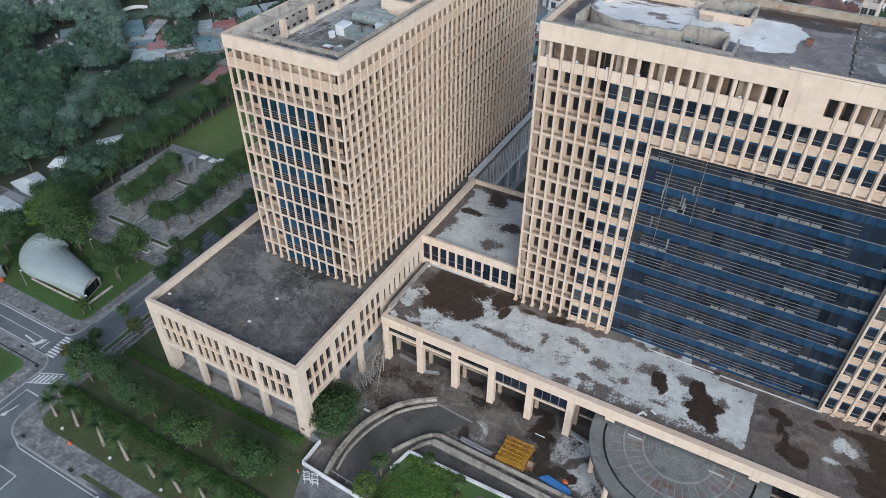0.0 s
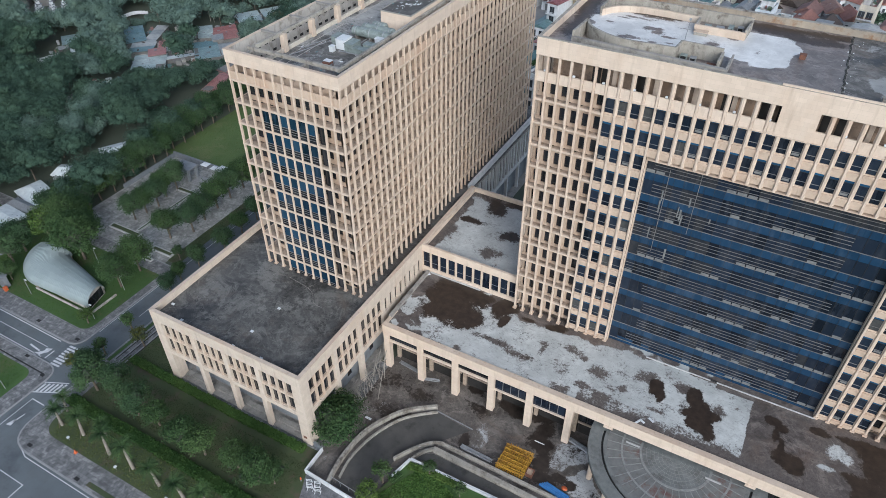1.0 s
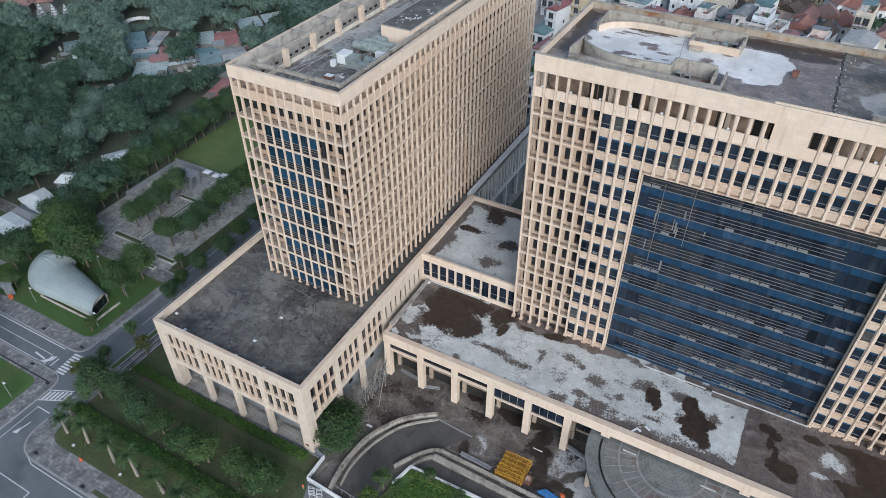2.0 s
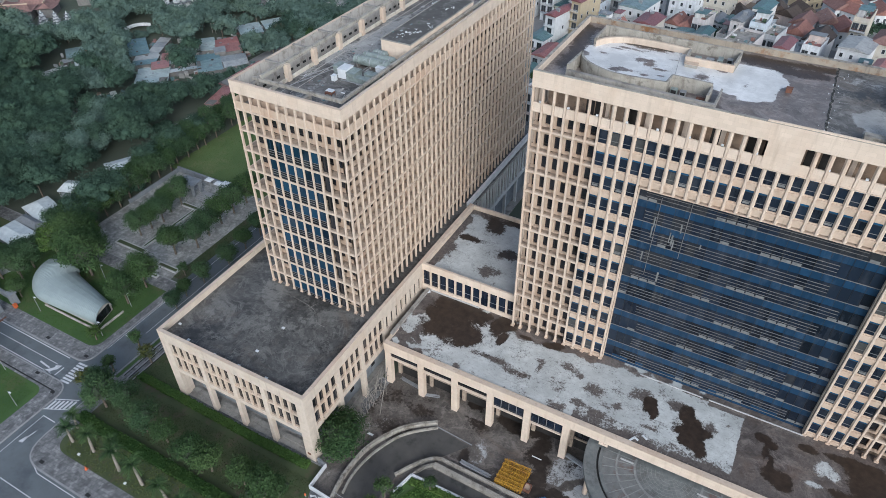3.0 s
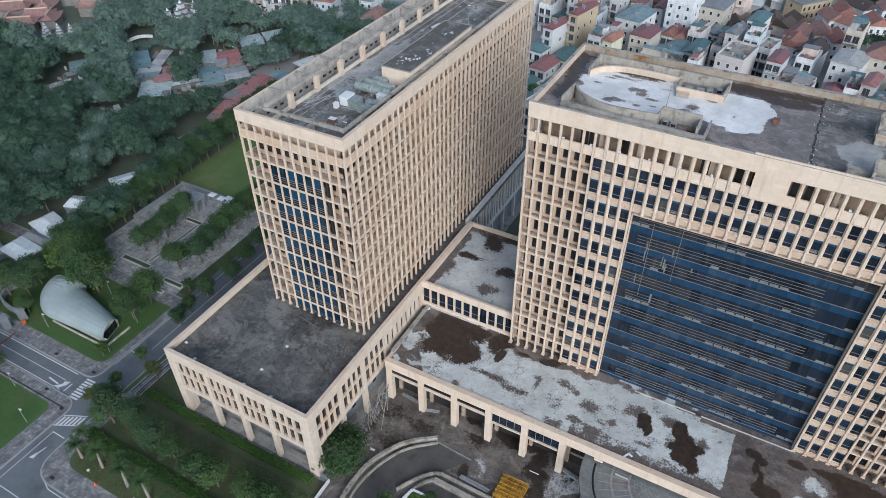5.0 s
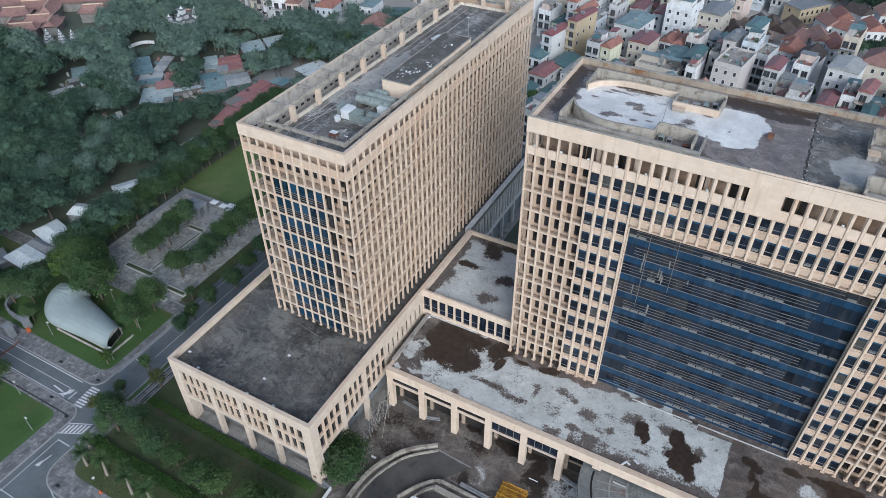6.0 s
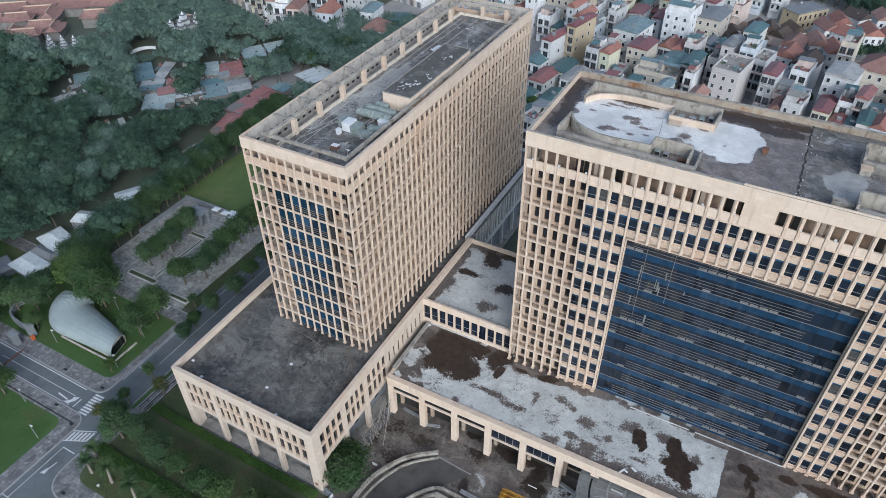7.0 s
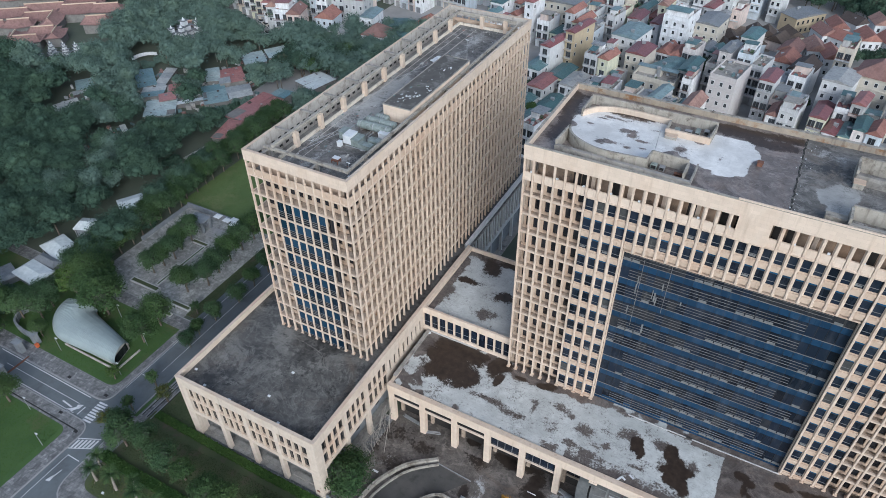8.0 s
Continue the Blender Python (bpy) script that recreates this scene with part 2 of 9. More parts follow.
JOINT_MOSS = plain("mossy_joint", (0.05, 0.05, 0.042), (0.025, 0.025, 0.024), 2.0, 0.9, 8, stain=(0.26, 0.25, 0.22), stain_scale=1.2)
GREY_RENDER = plain("grey_render", (0.54, 0.51, 0.465), (0.42, 0.395, 0.36), 0.8, 0.9, 8, stain=(0.24, 0.215, 0.185), stain_scale=0.5, streak=(0.24, 0.215, 0.185))
RUSTY_RENDER = plain("rust_stained_render", (0.44, 0.37, 0.28), (0.30, 0.26, 0.21), 0.5, 0.85, 6, stain=(0.24, 0.12, 0.05), stain_scale=0.3, streak=(0.14, 0.10, 0.075))
BLOCK_DECK = stained_roof("block_deck", (0.212, 0.184, 0.168), (0.098, 0.082, 0.075), (0.78, 0.77, 0.745), (0.06, 0.038, 0.026), 0.42, 0.3)
YARD = stained_roof("yard_concrete", (0.160, 0.142, 0.126), (0.068, 0.060, 0.053), (0.52, 0.53, 0.53), (0.048, 0.037, 0.030), 0.6)
GLASS_BLUE = glass("blue_glass", (0.011, 0.036, 0.068), 0.1, 0.6)
GLASS_DARK = glass("dark_glass", (0.017, 0.019, 0.024), 0.12, 0.5)
GLASS_NAVY = glass("navy_glass", (0.010, 0.016, 0.028), 0.12, 0.5)
SPANDREL = glass("blue_spandrel", (0.013, 0.041, 0.086), 0.22, 0.2)
SMEARED_GLASS = plain("smeared_pane", (0.040, 0.042, 0.046), (0.014, 0.019, 0.028), 0.9, 0.25, 6, streak=(0.10, 0.098, 0.094))
TOP_LIGHT = glass("blue_top_light", (0.014, 0.062, 0.13), 0.2, 0.35)
DUSTY_GLASS = plain("dusty_pane", (0.085, 0.085, 0.08), (0.035, 0.038, 0.042), 1.6, 0.35, 9, streak=(0.16, 0.155, 0.145))
MULLION = plain("aluminium_rail", (0.27, 0.262, 0.25), (0.15, 0.148, 0.145), 0.5, 0.5, 8, metal=0.2)
BLIND = plain("pale_blind", (0.22, 0.225, 0.22), (0.13, 0.135, 0.135), 1.5, 0.7)
# Near-black colour stands in for the lack of light indoors.
DARK_IN = plain("unlit_interior_black", (0.03, 0.027, 0.025), (0.015, 0.014, 0.013), 1.0, 0.9)
ASPHALT = plain("asphalt", (0.112, 0.127, 0.137), (0.145, 0.162, 0.172), 0.15, 0.85, 20, stain=(0.078, 0.088, 0.098), stain_scale=0.12, rust=(0.10, 0.105, 0.105))
LINE = plain("road_paint", (0.68, 0.69, 0.70), (0.45, 0.46, 0.47), 2.0, 0.7)
KERB = plain("kerb_stone", (0.34, 0.34, 0.34), (0.24, 0.24, 0.24), 1.2, 0.85)
PAVING = flagstones("paving_stone", (0.32, 0.318, 0.312), (0.18, 0.18, 0.182), (0.10, 0.10, 0.10))
PLAZA_STONE = flagstones("plaza_stone", (0.46, 0.455, 0.43), (0.33, 0.33, 0.31), (0.19, 0.19, 0.18), 0.9, 0.9)
GRASS = plain("mown_grass", (0.046, 0.096, 0.024), (0.066, 0.122, 0.032), 0.2, 0.95, 14, stain=(0.088, 0.10, 0.04), stain_scale=0.09, relief=0.6)
# Worn grass; its darker green also serves as painted shade on the road verge.
SHADY_GRASS = plain("worn_shaded_grass", (0.052, 0.072, 0.030), (0.074, 0.092, 0.040), 0.25, 0.95, 12, stain=(0.086, 0.072, 0.048), stain_scale=0.3, relief=0.6)
# Earth colour raised to stand for haze over the far wood floor.
EARTH = plain("earth", (0.070, 0.088, 0.062), (0.095, 0.108, 0.078), 0.1, 0.95, 8, relief=0.5)
BARE_EARTH = plain("bare_earth", (0.24, 0.19, 0.15), (0.17, 0.135, 0.105), 0.3, 0.95, 6, stain=(0.12, 0.10, 0.085), stain_scale=0.2)
TOWN_GROUND = plain("alley_paving", (0.26, 0.255, 0.245), (0.36, 0.35, 0.335), 0.1, 0.9, 6)
LEAF = leaves("broad_leaf", (0.028, 0.056, 0.024), (0.066, 0.114, 0.043), (0.080, 0.120, 0.042))
LEAF_DARK = leaves("dark_leaf", (0.029, 0.058, 0.030), (0.068, 0.116, 0.054), (0.08, 0.125, 0.05))
# Distance haze is put into these leaf colours: bluer, the second paler too.
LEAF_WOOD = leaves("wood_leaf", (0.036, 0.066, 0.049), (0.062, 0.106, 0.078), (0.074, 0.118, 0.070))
LEAF_WOOD_HAZED = leaves("wood_hazed_leaf", (0.078, 0.122, 0.110), (0.098, 0.152, 0.137), (0.124, 0.174, 0.115))
MEADOW = plain("pale_lawn", (0.088, 0.142, 0.044), (0.118, 0.172, 0.056), 0.15, 0.95, 10, stain=(0.145, 0.165, 0.068), stain_scale=0.1, relief=0.6)
LEAF_MEADOW = leaves("meadow_blade", (0.084, 0.128, 0.038), (0.118, 0.166, 0.054), (0.15, 0.166, 0.068))
LEAF_LAWN = leaves("lawn_blade", (0.040, 0.088, 0.020), (0.062, 0.120, 0.030), (0.08, 0.12, 0.034))
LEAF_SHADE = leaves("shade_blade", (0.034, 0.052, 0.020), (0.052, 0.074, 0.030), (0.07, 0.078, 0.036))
LEAF_VERGE = leaves("verge_blade", (0.066, 0.092, 0.028), (0.100, 0.128, 0.042), (0.12, 0.13, 0.05))
LEAF_GRASS = leaves("grass_blade", (0.045, 0.095, 0.022), (0.085, 0.15, 0.04), (0.11, 0.15, 0.045))
LEAF_LIME = leaves("lime_leaf", (0.042, 0.084, 0.022), (0.092, 0.146, 0.038), (0.11, 0.15, 0.042))
LEAF_AUTUMN = leaves("olive_leaf", (0.042, 0.058, 0.018), (0.088, 0.10, 0.032), (0.125, 0.115, 0.034))
HEDGE = leaves("hedge_leaf", (0.034, 0.072, 0.019), (0.064, 0.116, 0.030), (0.08, 0.12, 0.032))
# Dark green-brown colour stands in for the shade inside tree crowns.
CROWN_SHADE = plain("crown_shade_core", (0.032, 0.046, 0.027), (0.050, 0.060, 0.038), 0.8, 0.95, 3, relief=0.8)
BARK = plain("bark", (0.10, 0.08, 0.06), (0.17, 0.14, 0.11), 3.0, 0.9)
PALM_BARK = plain("pale_palm_bark", (0.30, 0.27, 0.23), (0.19, 0.17, 0.145), 3.0, 0.85)
WHITE_PAINT = plain("white_paint", (0.74, 0.76, 0.77), (0.60, 0.62, 0.63), 0.7, 0.6, 10, streak=(0.42, 0.42, 0.4))
TARP_WHITE = plain("white_tarpaulin", (0.68, 0.72, 0.71), (0.50, 0.54, 0.54), 0.8, 0.55)
SHED_STEEL = plain("pale_green_steel", (0.335, 0.39, 0.385), (0.28, 0.33, 0.328), 0.4, 0.5, 8, metal=0.1)
TEAL_STEEL = ribbed("teal_steel", [(0.095, 0.18, 0.19), (0.135, 0.225, 0.235), (0.20, 0.275, 0.29), (0.07, 0.14, 0.145)], 3.0)
RED_STEEL = ribbed("maroon_steel", [(0.26, 0.10, 0.10), (0.30, 0.13, 0.12), (0.21, 0.085, 0.09)], 3.0)
GREY_STEEL = ribbed("grey_steel", [(0.28, 0.29, 0.30), (0.38, 0.38, 0.37), (0.2, 0.21, 0.22)], 3.0)
ORANGE_TILE = ribbed("clay_tile", [(0.33, 0.16, 0.125), (0.27, 0.13, 0.105), (0.34, 0.21, 0.17), (0.25, 0.145, 0.125)], 4.0, 0.8)
# Temple tile paled: distance haze is in the colour.
TEMPLE_TILE = ribbed("temple_tile", [(0.26, 0.155, 0.135), (0.29, 0.175, 0.15), (0.22, 0.13, 0.115)], 4.0, 0.85)
BROWN_TILE = ribbed("sooty_tile", [(0.10, 0.075, 0.06), (0.07, 0.055, 0.05)], 4.0, 0.85)
HOUSE_PAINT = painted("house_paint", [(0.70, 0.71, 0.72), (0.60, 0.62, 0.64), (0.66, 0.65, 0.62), (0.50, 0.51, 0.52), (0.76, 0.77, 0.77), (0.60, 0.54, 0.44), (0.55, 0.61, 0.66), (0.43, 0.44, 0.44), (0.64, 0.60, 0.58), (0.72, 0.73, 0.74), (0.55, 0.57, 0.57), (0.66, 0.55, 0.49), (0.62, 0.62, 0.46), (0.70, 0.72, 0.74)], 0.75, (0.42, 0.415, 0.405))
def clutter_paint(name, colours):
    m, t, b = nodes_of(name)
    g = t.nodes.new("ShaderNodeNewGeometry")
    r = t.nodes.new("ShaderNodeValToRGB")
    r.color_ramp.interpolation = "CONSTANT"
    while len(r.color_ramp.elements) < len(colours):
        r.color_ramp.elements.new(0.5)
    for i, c in enumerate(colours):
        r.color_ramp.elements[i].position = i / len(colours)
        r.color_ramp.elements[i].color = (*c, 1)
    link(t, g.outputs["Random Per Island"], r.inputs["Fac"])
    link(t, mix(t, ramp(t, noise_tex(t, position(t), 1.2, 7, 0.7), 0.45, 0.75), r.outputs["Color"], (0.2, 0.195, 0.185)), b.inputs["Base Color"])
    b.inputs["Roughness"].default_value = 0.7
    return m


ROOF_CLUTTER = clutter_paint("roof_clutter_paint", [(0.30, 0.29, 0.27), (0.62, 0.63, 0.63), (0.10, 0.19, 0.20), (0.36, 0.38, 0.39), (0.28, 0.14, 0.11), (0.05, 0.09, 0.04), (0.47, 0.45, 0.41), (0.16, 0.16, 0.165)])
HOUSE_GLASS = glass("house_glass", (0.045, 0.05, 0.056), 0.15, 0.5)
YELLOW_STEEL = plain("yellow_steel", (0.55, 0.33, 0.03), (0.42, 0.22, 0.03), 1.5, 0.6, 10, stain=(0.22, 0.10, 0.03), stain_scale=0.9)
BLUE_TARP = plain("blue_tarpaulin", (0.06, 0.22, 0.52), (0.04, 0.14, 0.36), 1.5, 0.5)
ORANGE_PLASTIC = plain("orange_plastic", (0.62, 0.16, 0.05), (0.5, 0.11, 0.04), 2.0, 0.5)
RUST = plain("rusty_steel", (0.20, 0.09, 0.055), (0.13, 0.06, 0.04), 2.0, 0.85)
GREEN_UNIT = plain("grey_green_metal", (0.30, 0.345, 0.325), (0.18, 0.215, 0.20), 1.5, 0.5, 8, stain=(0.11, 0.125, 0.115), stain_scale=0.8)
STEEL = plain("galvanised_steel", (0.42, 0.43, 0.44), (0.3, 0.31, 0.32), 1.5, 0.45, 10, metal=0.4)
BAMBOO = plain("scaffold_pole", (0.36, 0.335, 0.29), (0.23, 0.21, 0.185), 2.0, 0.8)
SLATE = plain("grey_granite", (0.205, 0.216, 0.208), (0.128, 0.136, 0.132), 0.9, 0.6, 6, stain=(0.098, 0.096, 0.094), stain_scale=0.5)
RED_PANEL = plain("reddish_panel", (0.200, 0.208, 0.200), (0.130, 0.128, 0.124), 0.8, 0.5, 8, stain=(0.135, 0.070, 0.060), stain_scale=0.45)
PALE_GRANITE = plain("pale_granite", (0.30, 0.306, 0.295), (0.215, 0.22, 0.212), 1.2, 0.65, 6, stain=(0.15, 0.148, 0.142), stain_scale=0.5)
BLUE_GREY = plain("blue_grey_render", (0.25, 0.268, 0.285), (0.18, 0.195, 0.21), 0.8, 0.8, 9, streak=(0.13, 0.138, 0.146))
BLACK = plain("black_gap", (0.012, 0.012, 0.012), (0.02, 0.02, 0.02), 2.0, 0.8)

# ---- mesh and object helpers ----
WORLD_OF = {}


def box(bm, x0, x1, y0, y1, z0, z1):
    v = [bm.verts.new(p) for p in ((x0, y0, z0), (x1, y0, z0), (x1, y1, z0), (x0, y1, z0), (x0, y0, z1), (x1, y0, z1), (x1, y1, z1), (x0, y1, z1))]
    for f in ((0, 3, 2, 1), (4, 5, 6, 7), (0, 1, 5, 4), (1, 2, 6, 5), (2, 3, 7, 6), (3, 0, 4, 7)):
        bm.faces.new([v[i] for i in f])


def boxes(*dims):
    bm = bmesh.new()
    for d in dims:
        box(bm, *d)
    return bm


def prism(points, z0, z1, bm=None):
    """An upright prism over an outline given anticlockwise."""
    bm = bm or bmesh.new()
    lo = [bm.verts.new((x, y, z0)) for x, y in points]
    hi = [bm.verts.new((x, y, z1)) for x, y in points]
    n = len(points)
    bm.faces.new(hi)
    bm.faces.new(lo[::-1])
    for i in range(n):
        bm.faces.new((lo[i], lo[(i + 1) % n], hi[(i + 1) % n], hi[i]))
    return bm


def tube(bm, a, b, r0, r1=None, n=8):
    """A tapered rod from a to b."""
    r1 = r0 if r1 is None else r1
    a, b = Vector(a), Vector(b)
    q = (b - a).to_track_quat("Z", "Y").to_matrix()
    rings = [[bm.verts.new(c + q @ Vector((r * math.cos(6.28318 * i / n), r * math.sin(6.28318 * i / n), 0))) for i in range(n)] for c, r in ((a, r0), (b, r1))]
    for i in range(n):
        bm.faces.new((rings[0][i], rings[0][(i + 1) % n], rings[1][(i + 1) % n], rings[1][i]))
    bm.faces.new(rings[1])
    bm.faces.new(rings[0][::-1])


def strip_wall(bm, pts, width, z0, z1):
    """A wall of one thickness along a line of plan points."""
    pts = [Vector(p).to_2d() for p in pts]
    left, right = [], []
    for i, p in enumerate(pts):
        d = (pts[min(i + 1, len(pts) - 1)] - pts[max(i - 1, 0)]).normalized()
        nrm = Vector((-d.y, d.x)) * width / 2
        left.append(p + nrm)
        right.append(p - nrm)
    v = [[bm.verts.new((*q, z)) for q in side] for side in (left, right) for z in (z0, z1)]
    ll, lh, rl, rh = v
    for i in range(len(pts) - 1):
        for a, b in ((lh, rh), (rh, rl), (rl, ll), (ll, lh)):
            bm.faces.new((a[i], b[i], b[i + 1], a[i + 1]))
    for i in (0, -1):
        bm.faces.new([s[i] for s in (ll, lh, rh, rl)])


def smooth_line(pts, steps=6):
    """Points along a smooth curve through pts."""
    out = []
    p = [Vector(q) for q in pts]
    for i in range(len(p) - 1):
        a, b, c, d = p[max(i - 1, 0)], p[i], p[i + 1], p[min(i + 2, len(p) - 1)]
        for k in range(steps):
            s = k / steps
            out.append(0.5 * (2 * b + (c - a) * s + (2 * a - 5 * b + 4 * c - d) * s * s + (3 * b - a - 3 * c + d) * s ** 3))
    return [tuple(v) for v in out] + [tuple(p[-1])]


def mesh_of(name, bm, *mats):
    bmesh.ops.recalc_face_normals(bm, faces=bm.faces)
    me = bpy.data.meshes.new(name)
    bm.to_mesh(me)
    bm.free()
    for m in mats:
        me.materials.append(m)
    return me


def thing(name, label, category, at=(0, 0, 0), group="", kind="", turn=0.0):
    ob = new(name)
    ob.empty_display_size = 0.5
    ob.matrix_basis = pose(*at, 0, 0, turn)
    WORLD_OF[ob] = ob.matrix_basis.copy()
    return tagged(ob, label, category, group, kind)


def piece(name, me, parent, m=None, local=False, label=""):
    """One object under parent; m is its pose in the world, or in its parent where local."""
    ob = new(name, me)
    m = m or Matrix()
    ob.parent = parent
    if local:
        ob.matrix_basis = m
        WORLD_OF[ob] = WORLD_OF[parent] @ m
    else:
        ob.matrix_parent_inverse = WORLD_OF[parent].inverted()
        ob.matrix_basis = m
        WORLD_OF[ob] = m
    return tagged(ob, label) if label else ob


def part(name, bm, material, parent, label="", local=False):
    return piece(name, mesh_of(name, bm, material), parent, None, local, label)


def solid(name, bm, material, label, category, group="", kind=""):
    ob = new(name, mesh_of(name, bm, material))
    WORLD_OF[ob] = Matrix()
    return tagged(ob, label, category, group, kind)


def shift(x, y, z):
    return Matrix.Translation((x, y, z))


class Side:
    """A facade: u runs along it, v out of it."""

    def __init__(self, x, y, face):
        self.x, self.y, self.face = x, y, face

    def box(self, bm, u0, u1, v0, v1, z0, z1):
        a, b = self.at(u0, v0), self.at(u1, v1)
        box(bm, min(a[0], b[0]), max(a[0], b[0]), min(a[1], b[1]), max(a[1], b[1]), z0, z1)

    def at(self, u, v):
        return {"south": (self.x + u, self.y - v), "east": (self.x + v, self.y + u), "west": (self.x - v, self.y + u), "north": (self.x + u, self.y + v)}[self.face]

    def place(self, u, v, z):
        x, y = self.at(u, v)
        return shift(x, y, z) @ pose(0, 0, 0, 0, 0, {"south": 0, "east": 90, "west": -90, "north": 180}[self.face])


def banded(name, w, depth, bands, *mats):
    """An upright plate, centred in width, that looks along -y: bands of (top, how far it stands out, material), one on the other from z 0."""
    bm = bmesh.new()
    line, index, z = [(depth, 0.0)], [], 0.0
    for top, out, m in bands:
        line += [(-out, z), (-out, top)]
        index += [m, m]
        z = top
    line.append((depth, z))
    ends = [[bm.verts.new((x, *q)) for q in line] for x in (-w / 2, w / 2)]
    n = len(line)
    for k in range(n):
        f = bm.faces.new((ends[0][k], ends[1][k], ends[1][(k + 1) % n], ends[0][(k + 1) % n]))
        f.material_index = index[min(k, len(index)) - 1] if k else 0
    bm.faces.new(ends[0][::-1])
    bm.faces.new(ends[1])
    return mesh_of(name, bm, *mats)


def pane_mesh(name, w, h, mat, rails=(), rail_mat=None, depth=0.05):
    """An upright pane on z 0 that looks along -y, with thin rails across it."""
    bands = []
    for z in rails:
        bands += [(z - 0.035, 0.0, 0), (z + 0.035, 0.05, 1)]
    return banded(name, w, depth, bands + [(h, 0.0, 0)], mat, *([rail_mat] if rail_mat else []))


def stain_sheet(name, x0, x1, y0, y1, z, step, field, mat, parent, label=""):
    """A deck with a stain field: field(x, y) gives coat, puddle and bare amounts."""
    nx, ny = max(2, round((x1 - x0) / step)), max(2, round((y1 - y0) / step))
    verts = [(x0 + (x1 - x0) * i / nx, y0 + (y1 - y0) * j / ny, z) for j in range(ny + 1) for i in range(nx + 1)]
    faces = [(j * (nx + 1) + i, j * (nx + 1) + i + 1, (j + 1) * (nx + 1) + i + 1, (j + 1) * (nx + 1) + i) for j in range(ny) for i in range(nx)]
    me = bpy.data.meshes.new(name)
    me.from_pydata(verts, [], faces)
    me.materials.append(mat)
    col = me.attributes.new("stain", "FLOAT_COLOR", "POINT")
    data = []
    for x, y, _ in verts:
        data += [*field(x, y), 1.0]
    col.data.foreach_set("color", data)
    return piece(name, me, parent, None, False, label) if parent else new(name, me)


def spots(x, y, blobs, soft=0.5):
    """How far a place lies inside any of some uneven round spots (x, y, rx, ry)."""
    best = 0.0
    for cx, cy, rx, ry in blobs:
        d = math.hypot((x - cx) / rx, (y - cy) / ry)
        d += 0.45 * noise.noise((x * 0.45, y * 0.45, cx))
        best = max(best, min(1.0, max(0.0, (1.0 + soft - d) / (2 * soft))))
    return best


# ---- ground, roads, pavements ----
solid("ground", boxes((-1600, 1600, -1200, 1800, -0.6, 0.0)), EARTH, "earth ground under trees and buildings, dark brown-green", "ground", kind="structure")
solid("road", boxes((-140, 70, -75, -0.2, -0.3, 0.006), (-57.5, -47.0, -0.2, 150, -0.3, 0.006)), ASPHALT, "grey asphalt roads meeting at a junction", "road", kind="structure")


def rounded(pts, r, n=6):
    """An outline with rounded corners where r is above nought."""
    out = []
    for i, p in enumerate(pts):
        rr = r[i]
        if rr <= 0:
            out.append(p)
            continue
        a, b, c = Vector(pts[i - 1]), Vector(p), Vector(pts[(i + 1) % len(pts)])
        s, e = b + (a - b).normalized() * rr, b + (c - b).normalized() * rr
        for k in range(n + 1):
            f = k / n
            out.append(tuple((1 - f) ** 2 * s + 2 * f * (1 - f) * b + f * f * e))
    return out


def grown(pts, d):
    """The outline (anticlockwise) moved inwards by d."""
    out = []
    n = len(pts)
    for i in range(n):
        a, b, c = Vector(pts[i - 1]), Vector(pts[i]), Vector(pts[(i + 1) % n])
        n1 = Vector((-(b - a).y, (b - a).x)).normalized()
        n2 = Vector((-(c - b).y, (c - b).x)).normalized()
        k = (n1 + n2).normalized()
        out.append(tuple(b + k * d / max(0.4, k.dot(n1))))
    return out


def city_block(outline, radii, lawn, lawn_radii, lawn_mat, what):
    o = rounded(outline, radii)
    solid("kerb", prism(o, 0.0, 0.15), KERB, "pale stone kerb round the " + what, "kerb", kind="structure")
    solid("pavement", prism(grown(o, 0.3), 0.02, 0.162), PAVING, "grey stone paving of the " + what, "pavement", kind="structure")
    if lawn:
        solid("lawn", prism(rounded(lawn, lawn_radii), 0.03, 0.19), lawn_mat, "mown grass of the " + what, "lawn", kind="structure")


# the shed's block, the corner lawn and the buildings' plot
city_block([(-130, -4.2), (-55.2, -4.2), (-55.2, 23), (-130, 23)], [0, 3.2, 0, 0], [(-130, -0.3), (-57.2, -0.3), (-57.2, 19.5), (-130, 19.5)], [0, 2.6, 0, 0], GRASS, "shed's corner")
city_block([(-130, -60), (-53.3, -60), (-53.3, -9.4), (-130, -9.4)], [0, 0, 3.4, 0], [(-130, -60), (-57.2, -60), (-57.2, -12.4), (-130, -12.4)], [0, 0, 2.4, 0], GRASS, "street corner")
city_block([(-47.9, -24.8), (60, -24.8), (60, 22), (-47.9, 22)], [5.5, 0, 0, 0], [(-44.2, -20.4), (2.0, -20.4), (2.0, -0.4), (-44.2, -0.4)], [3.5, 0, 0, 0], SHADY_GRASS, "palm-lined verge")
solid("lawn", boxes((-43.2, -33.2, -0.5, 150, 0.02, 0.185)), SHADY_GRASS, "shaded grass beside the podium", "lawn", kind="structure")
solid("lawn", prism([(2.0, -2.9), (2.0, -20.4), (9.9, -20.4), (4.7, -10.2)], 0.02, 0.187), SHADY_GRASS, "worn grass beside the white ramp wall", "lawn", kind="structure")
solid("verge", boxes((-28.2, -18.0, -24.0, -23.2, 0.02, 0.178)), SHADY_GRASS, "narrow worn grass strip in the pavement", "lawn", kind="structure")
solid("verge", boxes((-47.4, -46.6, -3.5, 150, 0.02, 0.175)), GRASS, "thin grass strip along the kerb", "lawn", kind="structure")
